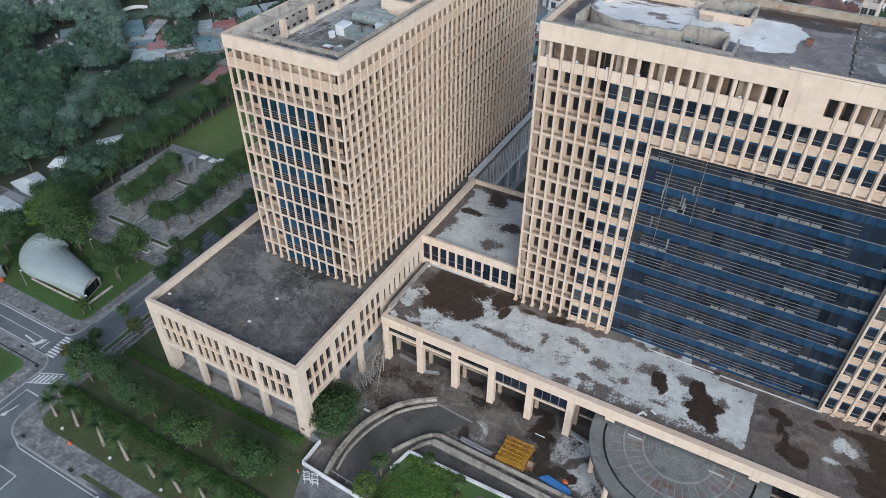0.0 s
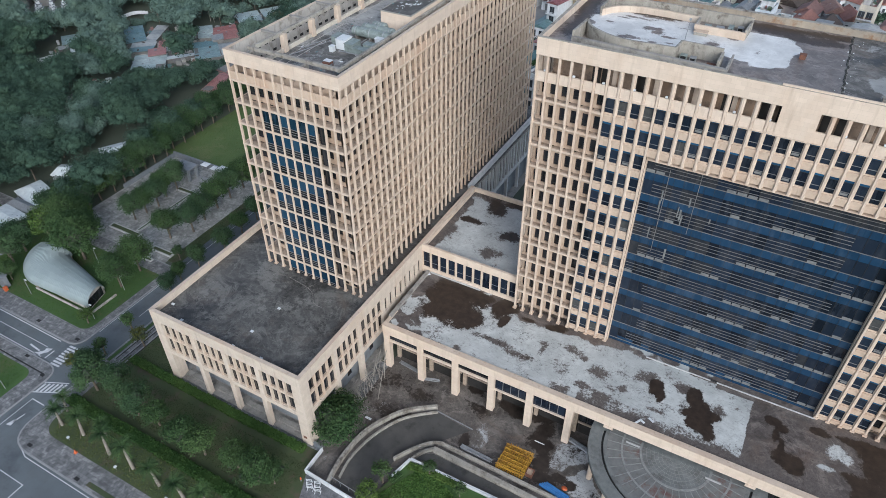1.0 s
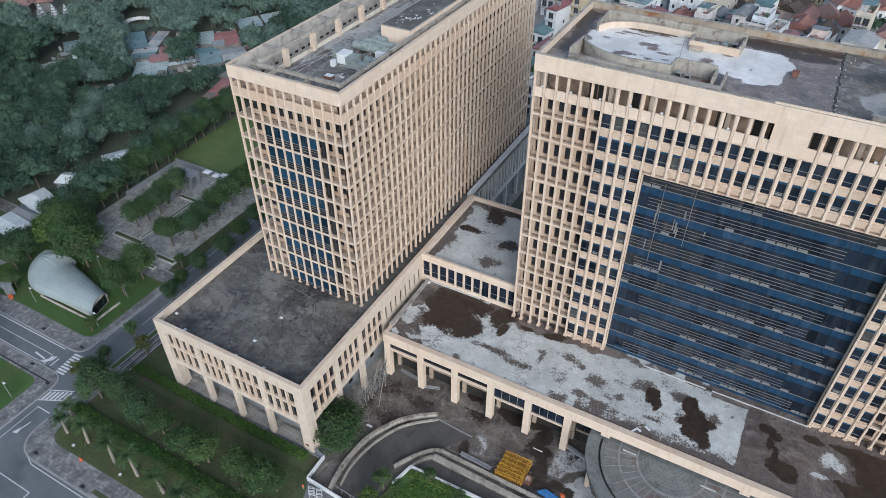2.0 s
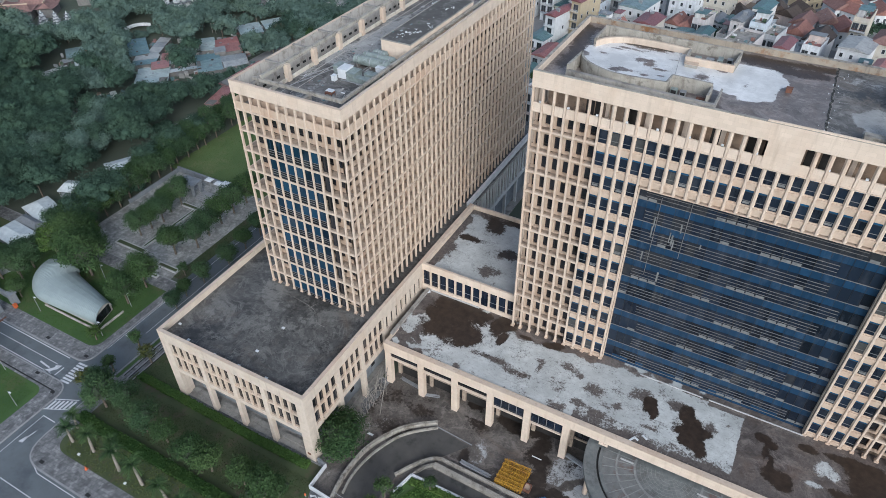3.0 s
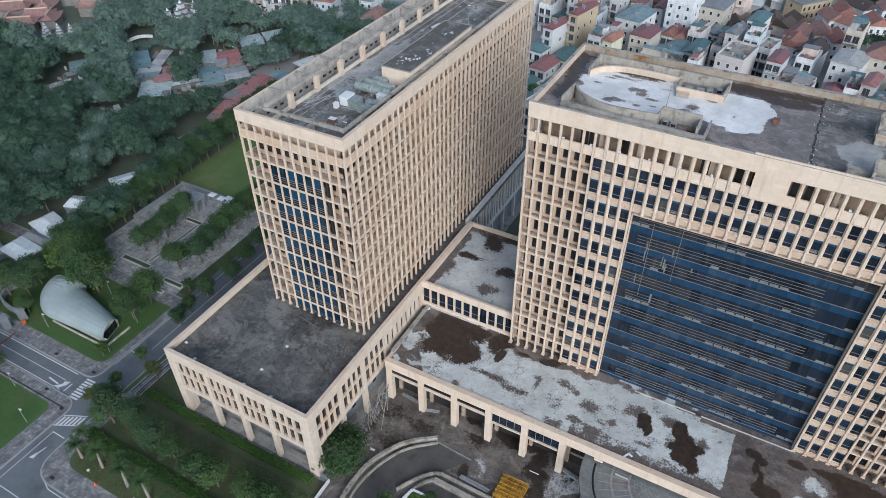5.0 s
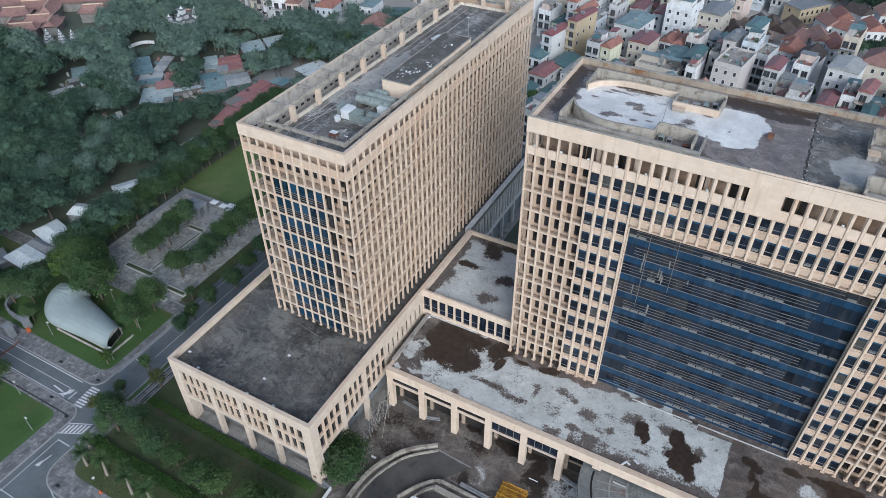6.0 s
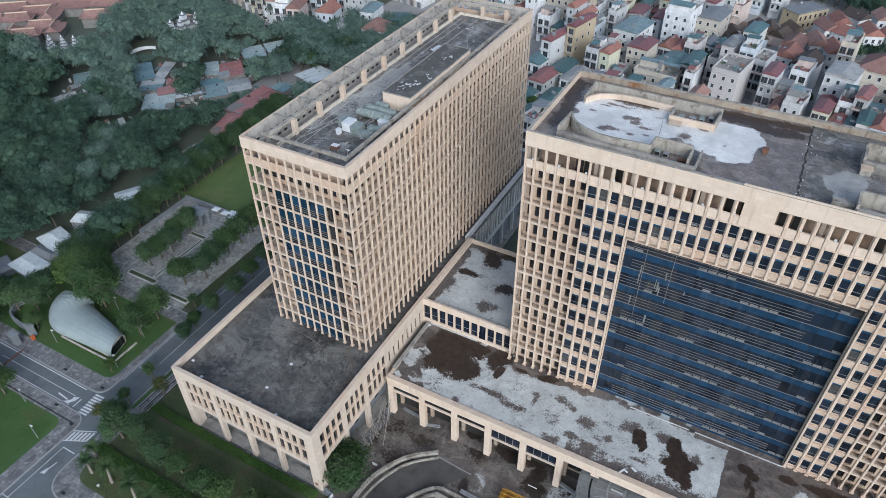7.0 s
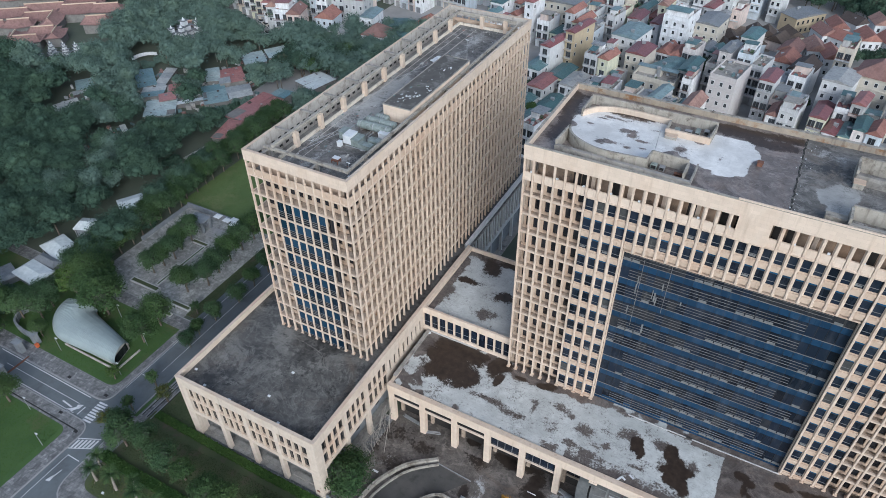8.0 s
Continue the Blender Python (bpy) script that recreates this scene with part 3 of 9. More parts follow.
for x in (-46.2, -44.9, -43.6):
    solid("kerb", boxes((x - 0.13, x + 0.13, -2.5, 21.8, 0.0, 0.24)), KERB, "pale stone edging along the side road", "kerb", kind="structure")
    solid("gutter", boxes((x + 0.16, x + 0.38, -2.5, 21.8, 0.0, 0.19)), BLACK, "dark drain slot along the side road", "drain", kind="structure")
solid("plot_paving", boxes((-47.9, -33.0, 21.9, 150, 0.0, 0.16)), PAVING, "grey stone paving beside the tower", "pavement", kind="structure")
solid("lawn", boxes((-66, -56.8, 58, 125, 0.0, 0.08), (-96, -66, 58.5, 125, 0.0, 0.08)), MEADOW, "wide mown lawn beyond the plaza", "lawn", kind="structure")
# The darker green stands in for the shadow lying on this strip.
solid("verge", boxes((-59.6, -56.6, 24, 58, 0.0, 0.17)), SHADY_GRASS, "grass verge along the road", "lawn", kind="structure")
solid("plaza", boxes((-92.0, -59.6, 23.0, 58.4, 0.0, 0.1)), PLAZA_STONE, "grey paved plaza with planters", "plaza", kind="structure")


def road_marks():
    def mark(bm, label):
        solid("road_marking", bm, LINE, label, "road marking", kind="structure")
    mark(boxes((-90, -59.6, -4.62, -4.42, 0.0, 0.014)), "white edge line by the kerb")
    mark(boxes((-90, -59.6, -9.2, -9.0, 0.0, 0.014)), "white edge line by the kerb")
    mark(boxes((-85, -60.5, -6.85, -6.73, 0.0, 0.012)), "thin pale lane line")
    for i in range(8):
        x = -56.9 + 0.06 * i
        y = -4.3 - 0.68 * i
        mark(prism([(x, y - 0.42), (x + 2.3, y - 0.25), (x + 2.3, y + 0.15), (x, y)], 0.0, 0.014), "white bar of a worn zebra crossing")
    for i in range(6):
        x = -53.0 + 0.75 * i
        mark(boxes((x, x + 0.44, -15.2 + 0.35 * i, -13.1 + 0.35 * i, 0.0, 0.014)), "white bar of a worn zebra crossing")
    mark(prism([(-53.4, -12.9), (-53.2, -13.05), (-48.7, -11.0), (-48.9, -10.85)], 0.0, 0.014), "white line of the crossing")
    mark(prism([(-53.4, -15.5), (-53.2, -15.65), (-48.5, -13.4), (-48.7, -13.25)], 0.0, 0.014), "white line of the crossing")
    # arrows
    mark(prism([(-64.4, -7.75), (-64.4, -8.1), (-61.2, -8.4), (-61.2, -8.05)], 0.0, 0.014), "white arrow shaft on the asphalt")
    mark(prism([(-61.6, -9.6), (-60.4, -9.2), (-60.0, -8.4), (-59.4, -7.7), (-59.3, -6.6), (-60.6, -7.2), (-60.3, -7.6), (-60.8, -8.2), (-61.3, -8.7), (-61.8, -8.9)], 0.0, 0.014), "white turning arrow on the asphalt")
    mark(boxes((-58.7, -58.45, -9.0, -6.8, 0.0, 0.014)), "white stop bar")
    mark(prism([(-50.4, -21.6), (-50.2, -21.75), (-49.9, -19.6), (-50.1, -19.5)], 0.0, 0.014), "white arrow shaft on the asphalt")
    mark(prism([(-51.0, -22.6), (-50.0, -22.4), (-50.2, -20.9), (-50.6, -21.3)], 0.0, 0.014), "white arrow head on the asphalt")
    mark(boxes((-51.9, -51.78, -40, -16.6, 0.0, 0.012)), "thin pale lane line")
    mark(boxes((-51.9, -48.6, -16.7, -16.5, 0.0, 0.014)), "white stop bar")
    mark(boxes((-55.0, -54.88, 1, 140, 0.0, 0.012)), "white edge line by the kerb")
    mark(boxes((-51.3, -51.2, 8, 140, 0.0, 0.012)), "thin pale lane line")
    mark(boxes((-54.6, -51.4, 5.4, 5.6, 0.0, 0.014)), "white stop bar")
    mark(prism([(-47.6, -19.5), (-47.6, -19.65), (-44.5, -24.4), (-42, -25.35), (-10, -25.35), (-10, -25.2), (-42, -25.2), (-44.4, -24.2)], 0.0, 0.014), "white edge line round the corner")
    mark(boxes((-60, -37.4, -29.0, -28.85, 0.0, 0.012), (-37.6, -37.4, -40, -29.0, 0.0, 0.012)), "thin pale parking line")
    mark(boxes((-22.2, -22.05, -28.0, -25.5, 0.0, 0.012), (-26, -22.2, -28.0, -27.85, 0.0, 0.012)), "thin pale parking line")
    # drains in the gutters
    for x, y in ((-57.0, -2.6), (-46.2, -15.6), (-43.2, -23.4), (-30.5, -23.9), (-55.1, -12.1), (-62.0, -10.3), (-68.5, -2.9)):
        solid("drain_cover", boxes((x - 0.5, x + 0.5, y - 0.3, y + 0.3, 0.0, 0.172)), BLACK, "dark iron drain cover in the pavement", "drain cover", "drain covers", "")
    solid("gutter", boxes((-90, -54.9, -11.95, -11.7, 0.0, 0.168)), BLACK, "dark slot drain along the pavement", "drain", kind="structure")


road_marks()


def yard_field(x, y):
    coat = 1.1 * spots(x, y, [(40.0, 19.6, 2.8, 2.0), (38.6, 17.4, 1.4, 1.8), (41.6, 20.6, 1.6, 1.2), (43.4, 15.2, 2.0, 2.4), (45.2, 13.4, 2.4, 2.2), (48, 12.0, 2.5, 1.6)], 0.25)
    wet = spots(x, y, [(26.6, 24.4, 2.2, 2.0), (28.4, 22.9, 1.5, 1.0), (34.2, 22.4, 1.6, 1.6), (34.6, 19.4, 2.2, 2.0), (36.2, 16.2, 1.4, 2.4), (33.0, 25.5, 2.0, 2.5), (26, 27.5, 2.2, 2.6), (40.0, 14.6, 1.6, 0.9), (41.9, 14.0, 0.9, 1.0), (22.5, 13.8, 0.8, 1.8), (37.5, 13.2, 2.0, 0.9), (19.5, 25, 1.5, 1.5)], 0.4)
    wet = max(wet, 0.75 * spots(x, y, [(4.6, 19.4, 3.0, 2.0), (10.6, 18.6, 2.4, 1.6), (2.0, 14.5, 1.2, 5.0)], 1.0))
    bare = 0.3 + 0.5 * noise.noise((x * 0.12, y * 0.12, 5))
    if y < 22:
        wet = max(wet, 0.16 + 0.75 * noise.noise((x * 0.16, y * 0.2, 7)))
        coat = max(coat, 0.12 + 0.5 * noise.noise((x * 0.22, y * 0.22, 3)))
    bare = max(bare, 0.14 + 0.34 * noise.noise((x * 0.22, y * 0.3, 5)))
    return coat, wet, bare


tagged(stain_sheet("forecourt", 2.0, 60, -4.8, 37.0, 0.185, 0.5, yard_field, YARD, None), "brown-grey concrete forecourt, puddled and half whitewashed", "forecourt", "", "structure")

# ---- the tower ----
TX0, TX1, TY0, TY1 = -24.22, -2.69, 21.38, 97.0
TOWER_FLOORS = [53.85 - 3.85 * k for k in range(11)]
INSET = 1.75


def fin_mesh(name, w, d, h, mat, root=0.0):
    """An upright fin with slightly chamfered front edges, centred in width; root: the width of its flange at the wall."""
    bm = bmesh.new()
    c = 0.05
    pts = [(-w / 2, 0), (-w / 2, -d + c), (-w / 2 + c, -d), (w / 2 - c, -d), (w / 2, -d + c), (w / 2, 0)]
    if root:
        pts = [(-root / 2, 0), (-root / 2, -0.26), (-w / 2, -0.3), *pts[1:5], (w / 2, -0.3), (root / 2, -0.26), (root / 2, 0)]
    prism(pts, 0, h, bm)
    return mesh_of(name, bm, mat)


def tower():
    t = thing("office_tower", "tall cream stone office tower with a screen of upright fins", "office building", ((TX0 + TX1) / 2, (TY0 + TY1) / 2, 16.4))
    nx, ny = 12, 42
    wx, wy = (TX1 - TX0) / nx, (TY1 - TY0) / ny
    sides = [(Side(TX0, TY0, "south"), nx, wx, True), (Side(TX1, TY0, "east"), ny, wy, True), (Side(TX0, TY0, "west"), ny, wy, False), (Side(TX0, TY1, "north"), nx, wx, False)]
    ix0, ix1, iy0, iy1 = TX0 + INSET, TX1 - INSET, TY0 + INSET, TY1 - INSET
    part("core", boxes((ix0 + 0.3, ix1 - 0.3, iy0 + 0.3, iy1 - 0.3, 16.0, 53.6)), DARK_IN, t, "solid near-black core in place of unlit rooms behind the windows")
    # fascia band with a coping
    bm = boxes((TX0, TX1, TY0, TY0 + 0.45, 56.95, 59.0), (TX0, TX1, TY1 - 0.45, TY1, 56.95, 59.0), (TX0, TX0 + 0.45, TY0 + 0.45, TY1 - 0.45, 56.95, 59.0), (TX1 - 0.45, TX1, TY0 + 0.45, TY1 - 0.45, 56.95, 59.0))
    part("fascia", bm, CREAM, t)
    bm = boxes((TX0 - 0.03, TX1 + 0.03, TY0 - 0.03, TY0 + 0.5, 59.0, 59.08), (TX0 - 0.03, TX1 + 0.03, TY1 - 0.5, TY1 + 0.03, 59.0, 59.08), (TX0 - 0.03, TX0 + 0.5, TY0 + 0.5, TY1 - 0.5, 59.0, 59.08), (TX1 - 0.5, TX1 + 0.03, TY0 + 0.5, TY1 - 0.5, 59.0, 59.08))
    part("coping", bm, CREAM_FIN, t, "pale weathered coping")
    bm = boxes((TX0 + 0.45, TX0 + 0.49, TY0 + 0.49, TY1 - 0.49, 56.97, 58.97), (TX0 + 0.49, TX1 - 0.49, TY1 - 0.49, TY1 - 0.45, 56.97, 58.97))
    part("inner_render", bm, GREY_RENDER, t, "stained grey render inside the fascia")
    # black plates on the wall stand in for the darkness of open slots
    slot = mesh_of("fascia_slot", boxes((-0.03, 0.0, -0.42, 0.42, 0.0, 0.42)), BLACK)
    part("gallery_wall", boxes((TX0 + 0.44, TX0 + 0.50, TY0 + 2 * wy, TY1 - 0.5, 54.25, 56.96)), GREY_RENDER, t, "stained grey wall behind the gallery")
    for i in range(41):
        piece("fascia_slot", slot, t, shift(TX0 + 0.525, TY0 + (i + 0.5) * wy + 0.9, 56.5))
        if i > 1:
            piece("fascia_slot", slot, t, shift(TX0 + 0.535, TY0 + (i + 0.5) * wy + 0.9, 54.85))
    # floor slabs that carry the screen
    for z in TOWER_FLOORS[:-1]:
        h = 0.36
        g = 0.66
        part("floor_slab", boxes((TX0 + 0.06, TX1 - 0.06, TY0 + 0.06, iy0 - g, z, z + h), (TX0 + 0.06, TX1 - 0.06, iy1 + g, TY1 - 0.06, z, z + h), (TX0 + 0.06, ix0 - g, iy0 - g, iy1 + g, z, z + h), (ix1 + g, TX1 - 0.06, iy0 - g, iy1 + g, z, z + h)), LEDGE, t)
        # short brackets across the gap between slab and inner wall
        bm = bmesh.new()
        for s, n, w, near in sides:
            for i in range(1, n):
                if INSET < i * w < n * w - INSET:
                    s.box(bm, i * w - 0.42, i * w + 0.48, -INSET - 0.02, -INSET + g + 0.05, z + 0.06, z + h - 0.04)
        tagged(part("slab_rim", bm, LEDGE, t), kind="stuff")
        bm = boxes((TX0 + 0.03, TX1 - 0.03, TY0 + 0.03, TY0 + 0.3, z + 0.06, z + 0.38), (TX0 + 0.03, TX0 + 0.3, TY0 + 0.3, TY1 - 0.3, z + 0.06, z + 0.38), (TX1 - 0.3, TX1 - 0.03, TY0 + 0.3, TY1 - 0.3, z + 0.06, z + 0.38), (TX0 + 0.03, TX1 - 0.03, TY1 - 0.3, TY1 - 0.03, z + 0.06, z + 0.38))
        part("edge_beam", bm, CREAM_FIN, t)
    bm = boxes((TX0 + 0.1, TX1 - 0.1, TY0 + 0.14, TY0 + 0.3, 54.2, 55.5), (TX1 - 0.3, TX1 - 0.14, TY0 + 0.3, TY1 - 0.1, 54.2, 55.5), (TX0 + 0.12, TX0 + 0.3, TY0 + 0.3, TY1 - 0.1, 54.2, 55.9), (TX0 + 0.3, TX1 - 0.3, TY1 - 0.3, TY1 - 0.12, 54.2, 56.0))
    part("attic_parapet", bm, CREAM_WALL, t)
    # fins
    full = fin_mesh("fin", 0.27, 0.42, 57.0 - 16.3, CREAM_FIN)
    for s, n, w, near in sides:
        for i in range(n + 1 if s.face in ("south", "north") else n):
            if s.face in ("east", "west") and i == 0:
                continue
            u = min(max(i * w, 0.21), n * w - 0.21)
            piece("fin", full, t, s.place(u, -0.42, 16.3))
    foot = mesh_of("fin_foot", boxes((-0.3, 0.3, -0.5, 0.1, 0, 0.35)), CREAM_WALL)
    for i in range(13):
        piece("fin_foot", foot, t, sides[0][0].place(min(max(i * wx, 0.3), 12 * wx - 0.3), -0.46, 16.3))
    # inner wall: sills, lintels and piers with the panes set back between them
    for s, n, w, near in sides:
        inner = -INSET
        bm = bmesh.new()
        u_end = n * w
        for z in TOWER_FLOORS:
            if z > 53 and s.face == "west":
                continue
            if z > 53:
                s.box(bm, INSET, u_end - INSET, inner - 0.28, inner, z + 0.36, z + 1.75)
                s.box(bm, INSET, u_end - INSET, inner - 0.28, inner, z + 2.4, z + 3.2)
                for i in range(1, n):
                    if INSET < i * w < u_end - INSET:
                        s.box(bm, max(i * w - 0.5, INSET), min(i * w + 0.5, u_end - INSET), inner - 0.28, inner, z + 1.75, z + 2.4)
                continue
            s.box(bm, INSET, u_end - INSET, inner - 0.28, inner, z + 0.36, z + 1.15)
            top, half = (3.15, 0.27) if s.face == "east" else (3.15, 0.26)
            s.box(bm, INSET, u_end - INSET, inner - 0.28, inner, z + top, z + 3.85)
            for i in range(1, n):
                if i * w > INSET - 0.3 and i * w < u_end - INSET + 0.3:
                    u0, u1 = max(i * w - half, INSET), min(i * w + half, u_end - INSET)
                    s.box(bm, u0, u1, inner - 0.28, inner, z + 1.15, z + top)
        part("wall", bm, CREAM_WALL, t)
    pane = pane_mesh("window", 1.3, 2.0, GLASS_DARK, (0.4,), BLACK)
    rest = bmesh.new()
    count = 0
    for s, n, w, near in sides:
        for k, z in enumerate(TOWER_FLOORS):
            for i in range(1, n - 1):
                if k == 0 or (s.face == "south" and 3 <= i <= 8 and 2 <= k <= 10):
                    continue
                if s.face == "east":
                    s.box(rest, (i + 0.5) * w - 0.64, (i + 0.5) * w + 0.64, -INSET - 0.25, -INSET - 0.2, z + 1.15, z + 3.15)
                elif near and count < 290:
                    piece("window", pane, t, s.place((i + 0.5) * w, -INSET - 0.2, z + 1.15))
                    count += 1
                else:
                    s.box(rest, (i + 0.5) * w - 0.66, (i + 0.5) * w + 0.66, -INSET - 0.25, -INSET - 0.2, z + 0.85, z + 3.15)
    tagged(part("windows_beyond", rest, GLASS_DARK, t), kind="stuff")
    # blue curtain wall in the middle of the front
    front = sides[0][0]
    blue = pane_mesh("curtain_pane", wx - 0.42, 3.45, GLASS_BLUE, (0.55, 1.0, 1.42), MULLION)
    low = mesh_of("vent_pane", boxes((-(wx - 0.42) / 2, (wx - 0.42) / 2, -0.012, 0.0, 0.0, 1.40)), GLASS_DARK)
    for k in range(2, 11):
        z = TOWER_FLOORS[k]
        for i in range(3, 9):
            p = piece("curtain_pane", blue, t, front.place((i + 0.5) * wx, -0.2, z + 0.37))
            piece("vent_pane", low, p, front.place((i + 0.5) * wx, -0.2, z + 0.37))
        bm = bmesh.new()
        front.box(bm, 3 * wx, 9 * wx, -0.3, -0.02, z + 0.04, z + 0.37)
        part("transom", bm, CREAM_FIN, t)
        # a dark pane closes this bay in place of the void's shade
        bm = bmesh.new()
        front.box(bm, 9 * wx + 0.17, 10 * wx - 0.17, -0.75, -0.7, z + 0.37, z + 3.85)
        part("void_pane", bm, GLASS_DARK, t, "dark pane standing in for the shade of an open bay")
    # roof: deck, surrounding gallery and the frame of piers and beams
    part("gallery_floor", boxes((TX0 + 0.45, TX1 - 0.45, TY0 + 0.45, TY1 - 0.45, 53.6, 54.25)), CONCRETE, t, "dirty grey gallery floor")
    deck_x0, deck_x1, deck_y0, deck_y1 = -19.2, -5.2, 24.9, 92.6
    part("roof_slab", boxes((deck_x0, deck_x1, deck_y0, deck_y1, 54.25, 56.37)), CONCRETE, t)
    stain_sheet("roof_deck", deck_x0, deck_x1, deck_y0, deck_y1, 56.4, 0.6, lambda x, y: (0.9 * spots(x, y, [(-15.5, 44, 2.6, 4.5), (-12.5, 47, 1.5, 2.5), (-16, 54, 2.0, 6.0)], 0.6) + 0.30 + 0.55 * noise.noise((x * 0.3, y * 0.12, 6)), 0.15 + 0.5 * noise.noise((x * 0.2, y * 0.2, 2)), 0.2), DARK_DECK, t, "stained dark roof deck")
    bm = boxes((deck_x0 - 0.35, deck_x0, deck_y0, deck_y1, 54.25, 57.0), (deck_x0, deck_x1, deck_y1, deck_y1 + 0.35, 54.25, 57.0))
    part("upstand", bm, PALE_CREAM, t, "pale cream upstand along the deck")
    pier = mesh_of("roof_pier", boxes((-0.42, 0.42, -0.42, 0.42, 0, 3.1)), CREAM_FIN)
    stub = mesh_of("roof_pier", boxes((-0.3, 0.3, -0.3, 0.3, 0, 2.05)), CONCRETE)
    for k in range(9):
        piece("roof_pier", pier, t, shift(-19.35, 29.9 + 7.25 * k, 56.4 - 0.2))
        piece("roof_pier", stub, t, shift(-4.6, 29.7 + 7.2 * k, 56.4 - 0.2))
    for x in (-21.2, -10.9):
        piece("roof_pier", stub, t, shift(x, 24.5, 56.2))
    for x in (-13.5, -7.5):
        piece("roof_pier", pier, t, shift(x, 92.9, 56.2))
    for d in ((-20.1, -19.55, 24.2, 93.4, 59.05, 59.6), (-4.95, -4.5, 24.2, 93.4, 58.3, 58.8), (-22.0, -4.95, 24.3, 24.8, 58.3, 58.8), (-20.0, -4.95, 92.9, 93.4, 59.05, 59.6)):
        part("roof_beam", boxes(d), STAINED_CONCRETE, t, "grey weathered concrete beam")
    bracket = mesh_of("bracket", boxes((0, 3.75, -0.2, 0.2, 0, 0.35)), CONCRETE)
    for k in range(9):
        piece("bracket", bracket, t, shift(-23.8, 29.9 + 7.25 * k, 58.85))
    short = mesh_of("bracket", boxes((0, 1.2, -0.2, 0.2, 0, 0.35)), CONCRETE)
    for k in range(9):
        piece("bracket", short, t, shift(-4.35, 29.7 + 7.2 * k, 58.0))
    for x in (-21.2, -10.9):
        part("bracket", boxes((x - 0.2, x + 0.2, 21.8, 24.3, 58.0, 58.35)), CONCRETE, t)
    part("penthouse", boxes((-11.0, -5.1, 45.4, 69.5, 56.4, 59.45)), CREAM, t, "cream plant room")
    part("penthouse_roof", boxes((-11.0, -5.1, 45.4, 69.5, 59.45, 59.53)), PLANT_ROOF, t, "grey plant-room roof")
    bm = boxes((-11.12, -10.95, 45.3, 69.6, 59.45, 59.62), (-5.15, -4.98, 45.3, 69.6, 59.45, 59.62), (-10.95, -5.15, 45.3, 45.5, 59.45, 59.62), (-10.95, -5.15, 69.4, 69.6, 59.45, 59.62))
    part("coping", bm, CONCRETE, t)


tower()


def tower_roof_things():
    def unit(x, y, w, d, h, mat, label):
        o = thing("air_handling_unit", label, "roof plant", (x, y, 56.4), "roof plant of the tower")
        part("casing", boxes((x, x + w, y, y + d, 56.55, 56.4 + h)), mat, o)
        part("lid", boxes((x - 0.06, x + w + 0.06, y - 0.06, y + d + 0.06, 56.4 + h, 56.48 + h)), mat, o)
        for a, b in ((0.1, 0.1), (w - 0.25, 0.1), (0.1, d - 0.25), (w - 0.25, d - 0.25)):
            part("foot", boxes((x + a, x + a + 0.15, y + b, y + b + 0.15, 56.4, 56.55)), STEEL, o)
    unit(-14.2, 35.4, 1.5, 1.9, 1.5, GREEN_UNIT, "grey-green air handling unit on the roof")
    unit(-12.6, 34.4, 1.7, 2.2, 1.7, WHITE_PAINT, "pale panelled air handling unit on the roof")
    unit(-10.8, 34.2, 1.5, 2.4, 1.4, GREEN_UNIT, "grey-green air handling unit on the roof")
    unit(-9.2, 34.0, 2.6, 1.2, 1.0, GREEN_UNIT, "low green duct unit on the roof")
    unit(-8.2, 35.7, 2.2, 1.3, 1.2, GREEN_UNIT, "low green duct unit on the roof")
    unit(-7.9, 38.6, 1.9, 1.5, 1.2, WHITE_PAINT, "white boxed plant on the roof")
    unit(-12.9, 32.9, 0.7, 0.8, 1.0, WHITE_PAINT, "small white box beside the units")
    for y, z, x0, x1 in ((40.3, 57.5, -13.0, -6.4), (42.3, 57.4, -12.4, -6.6), (44.2, 57.2, -11.6, -9.4)):
        o = thing("water_tank", "grey-green cylindrical tank lying on saddles", "tank", ((x0 + x1) / 2, y, 56.4), "roof tanks")
        bm = bmesh.new()
        tube(bm, (x0, y, z), (x1, y, z), 0.8, 0.8, 16)
        tube(bm, (x0 - 0.35, y, z), (x0, y, z), 0.45, 0.8, 16)
        tube(bm, (x1, y, z), (x1 + 0.35, y, z), 0.8, 0.45, 16)
        part("tank_body", bm, GREEN_UNIT, o)
        for x in (x0 + 0.6, (x0 + x1) / 2, x1 - 0.6):
            bm = bmesh.new()
            tube(bm, (x - 0.06, y, z), (x + 0.06, y, z), 0.84, 0.84, 16)
            part("band", bm, STEEL, o)
            part("saddle", boxes((x - 0.15, x + 0.15, y - 0.6, y + 0.6, 56.4, z - 0.55)), CONCRETE, o)
    o = thing("plant_stand", "rusty metal stand with a white lid on the roof", "roof plant", (-10.0, 28.6, 56.4))
    part("shelf", boxes((-10.7, -9.4, 28.1, 29.2, 56.9, 57.1)), RUST, o)
    for x, y in ((-10.7, 28.1), (-9.5, 28.1), (-10.7, 29.1), (-9.5, 29.1)):
        part("leg", boxes((x, x + 0.1, y, y + 0.1, 56.4, 56.9)), RUST, o)
    part("lid", boxes((-10.9, -9.6, 28.6, 29.5, 57.1, 57.18)), WHITE_PAINT, o, "white lid")
    for x, y, h in ((-5.6, 26.2, 2.6), (-8.2, 74.5, 5.0)):
        o = thing("mast", "thin pale metal mast on the tower roof", "mast", (x, y, 56.4), "roof masts")
        bm = bmesh.new()
        tube(bm, (x, y, 56.4), (x, y, 56.4 + h), 0.07, 0.05, 8)
        part("pole", bm, STEEL, o)
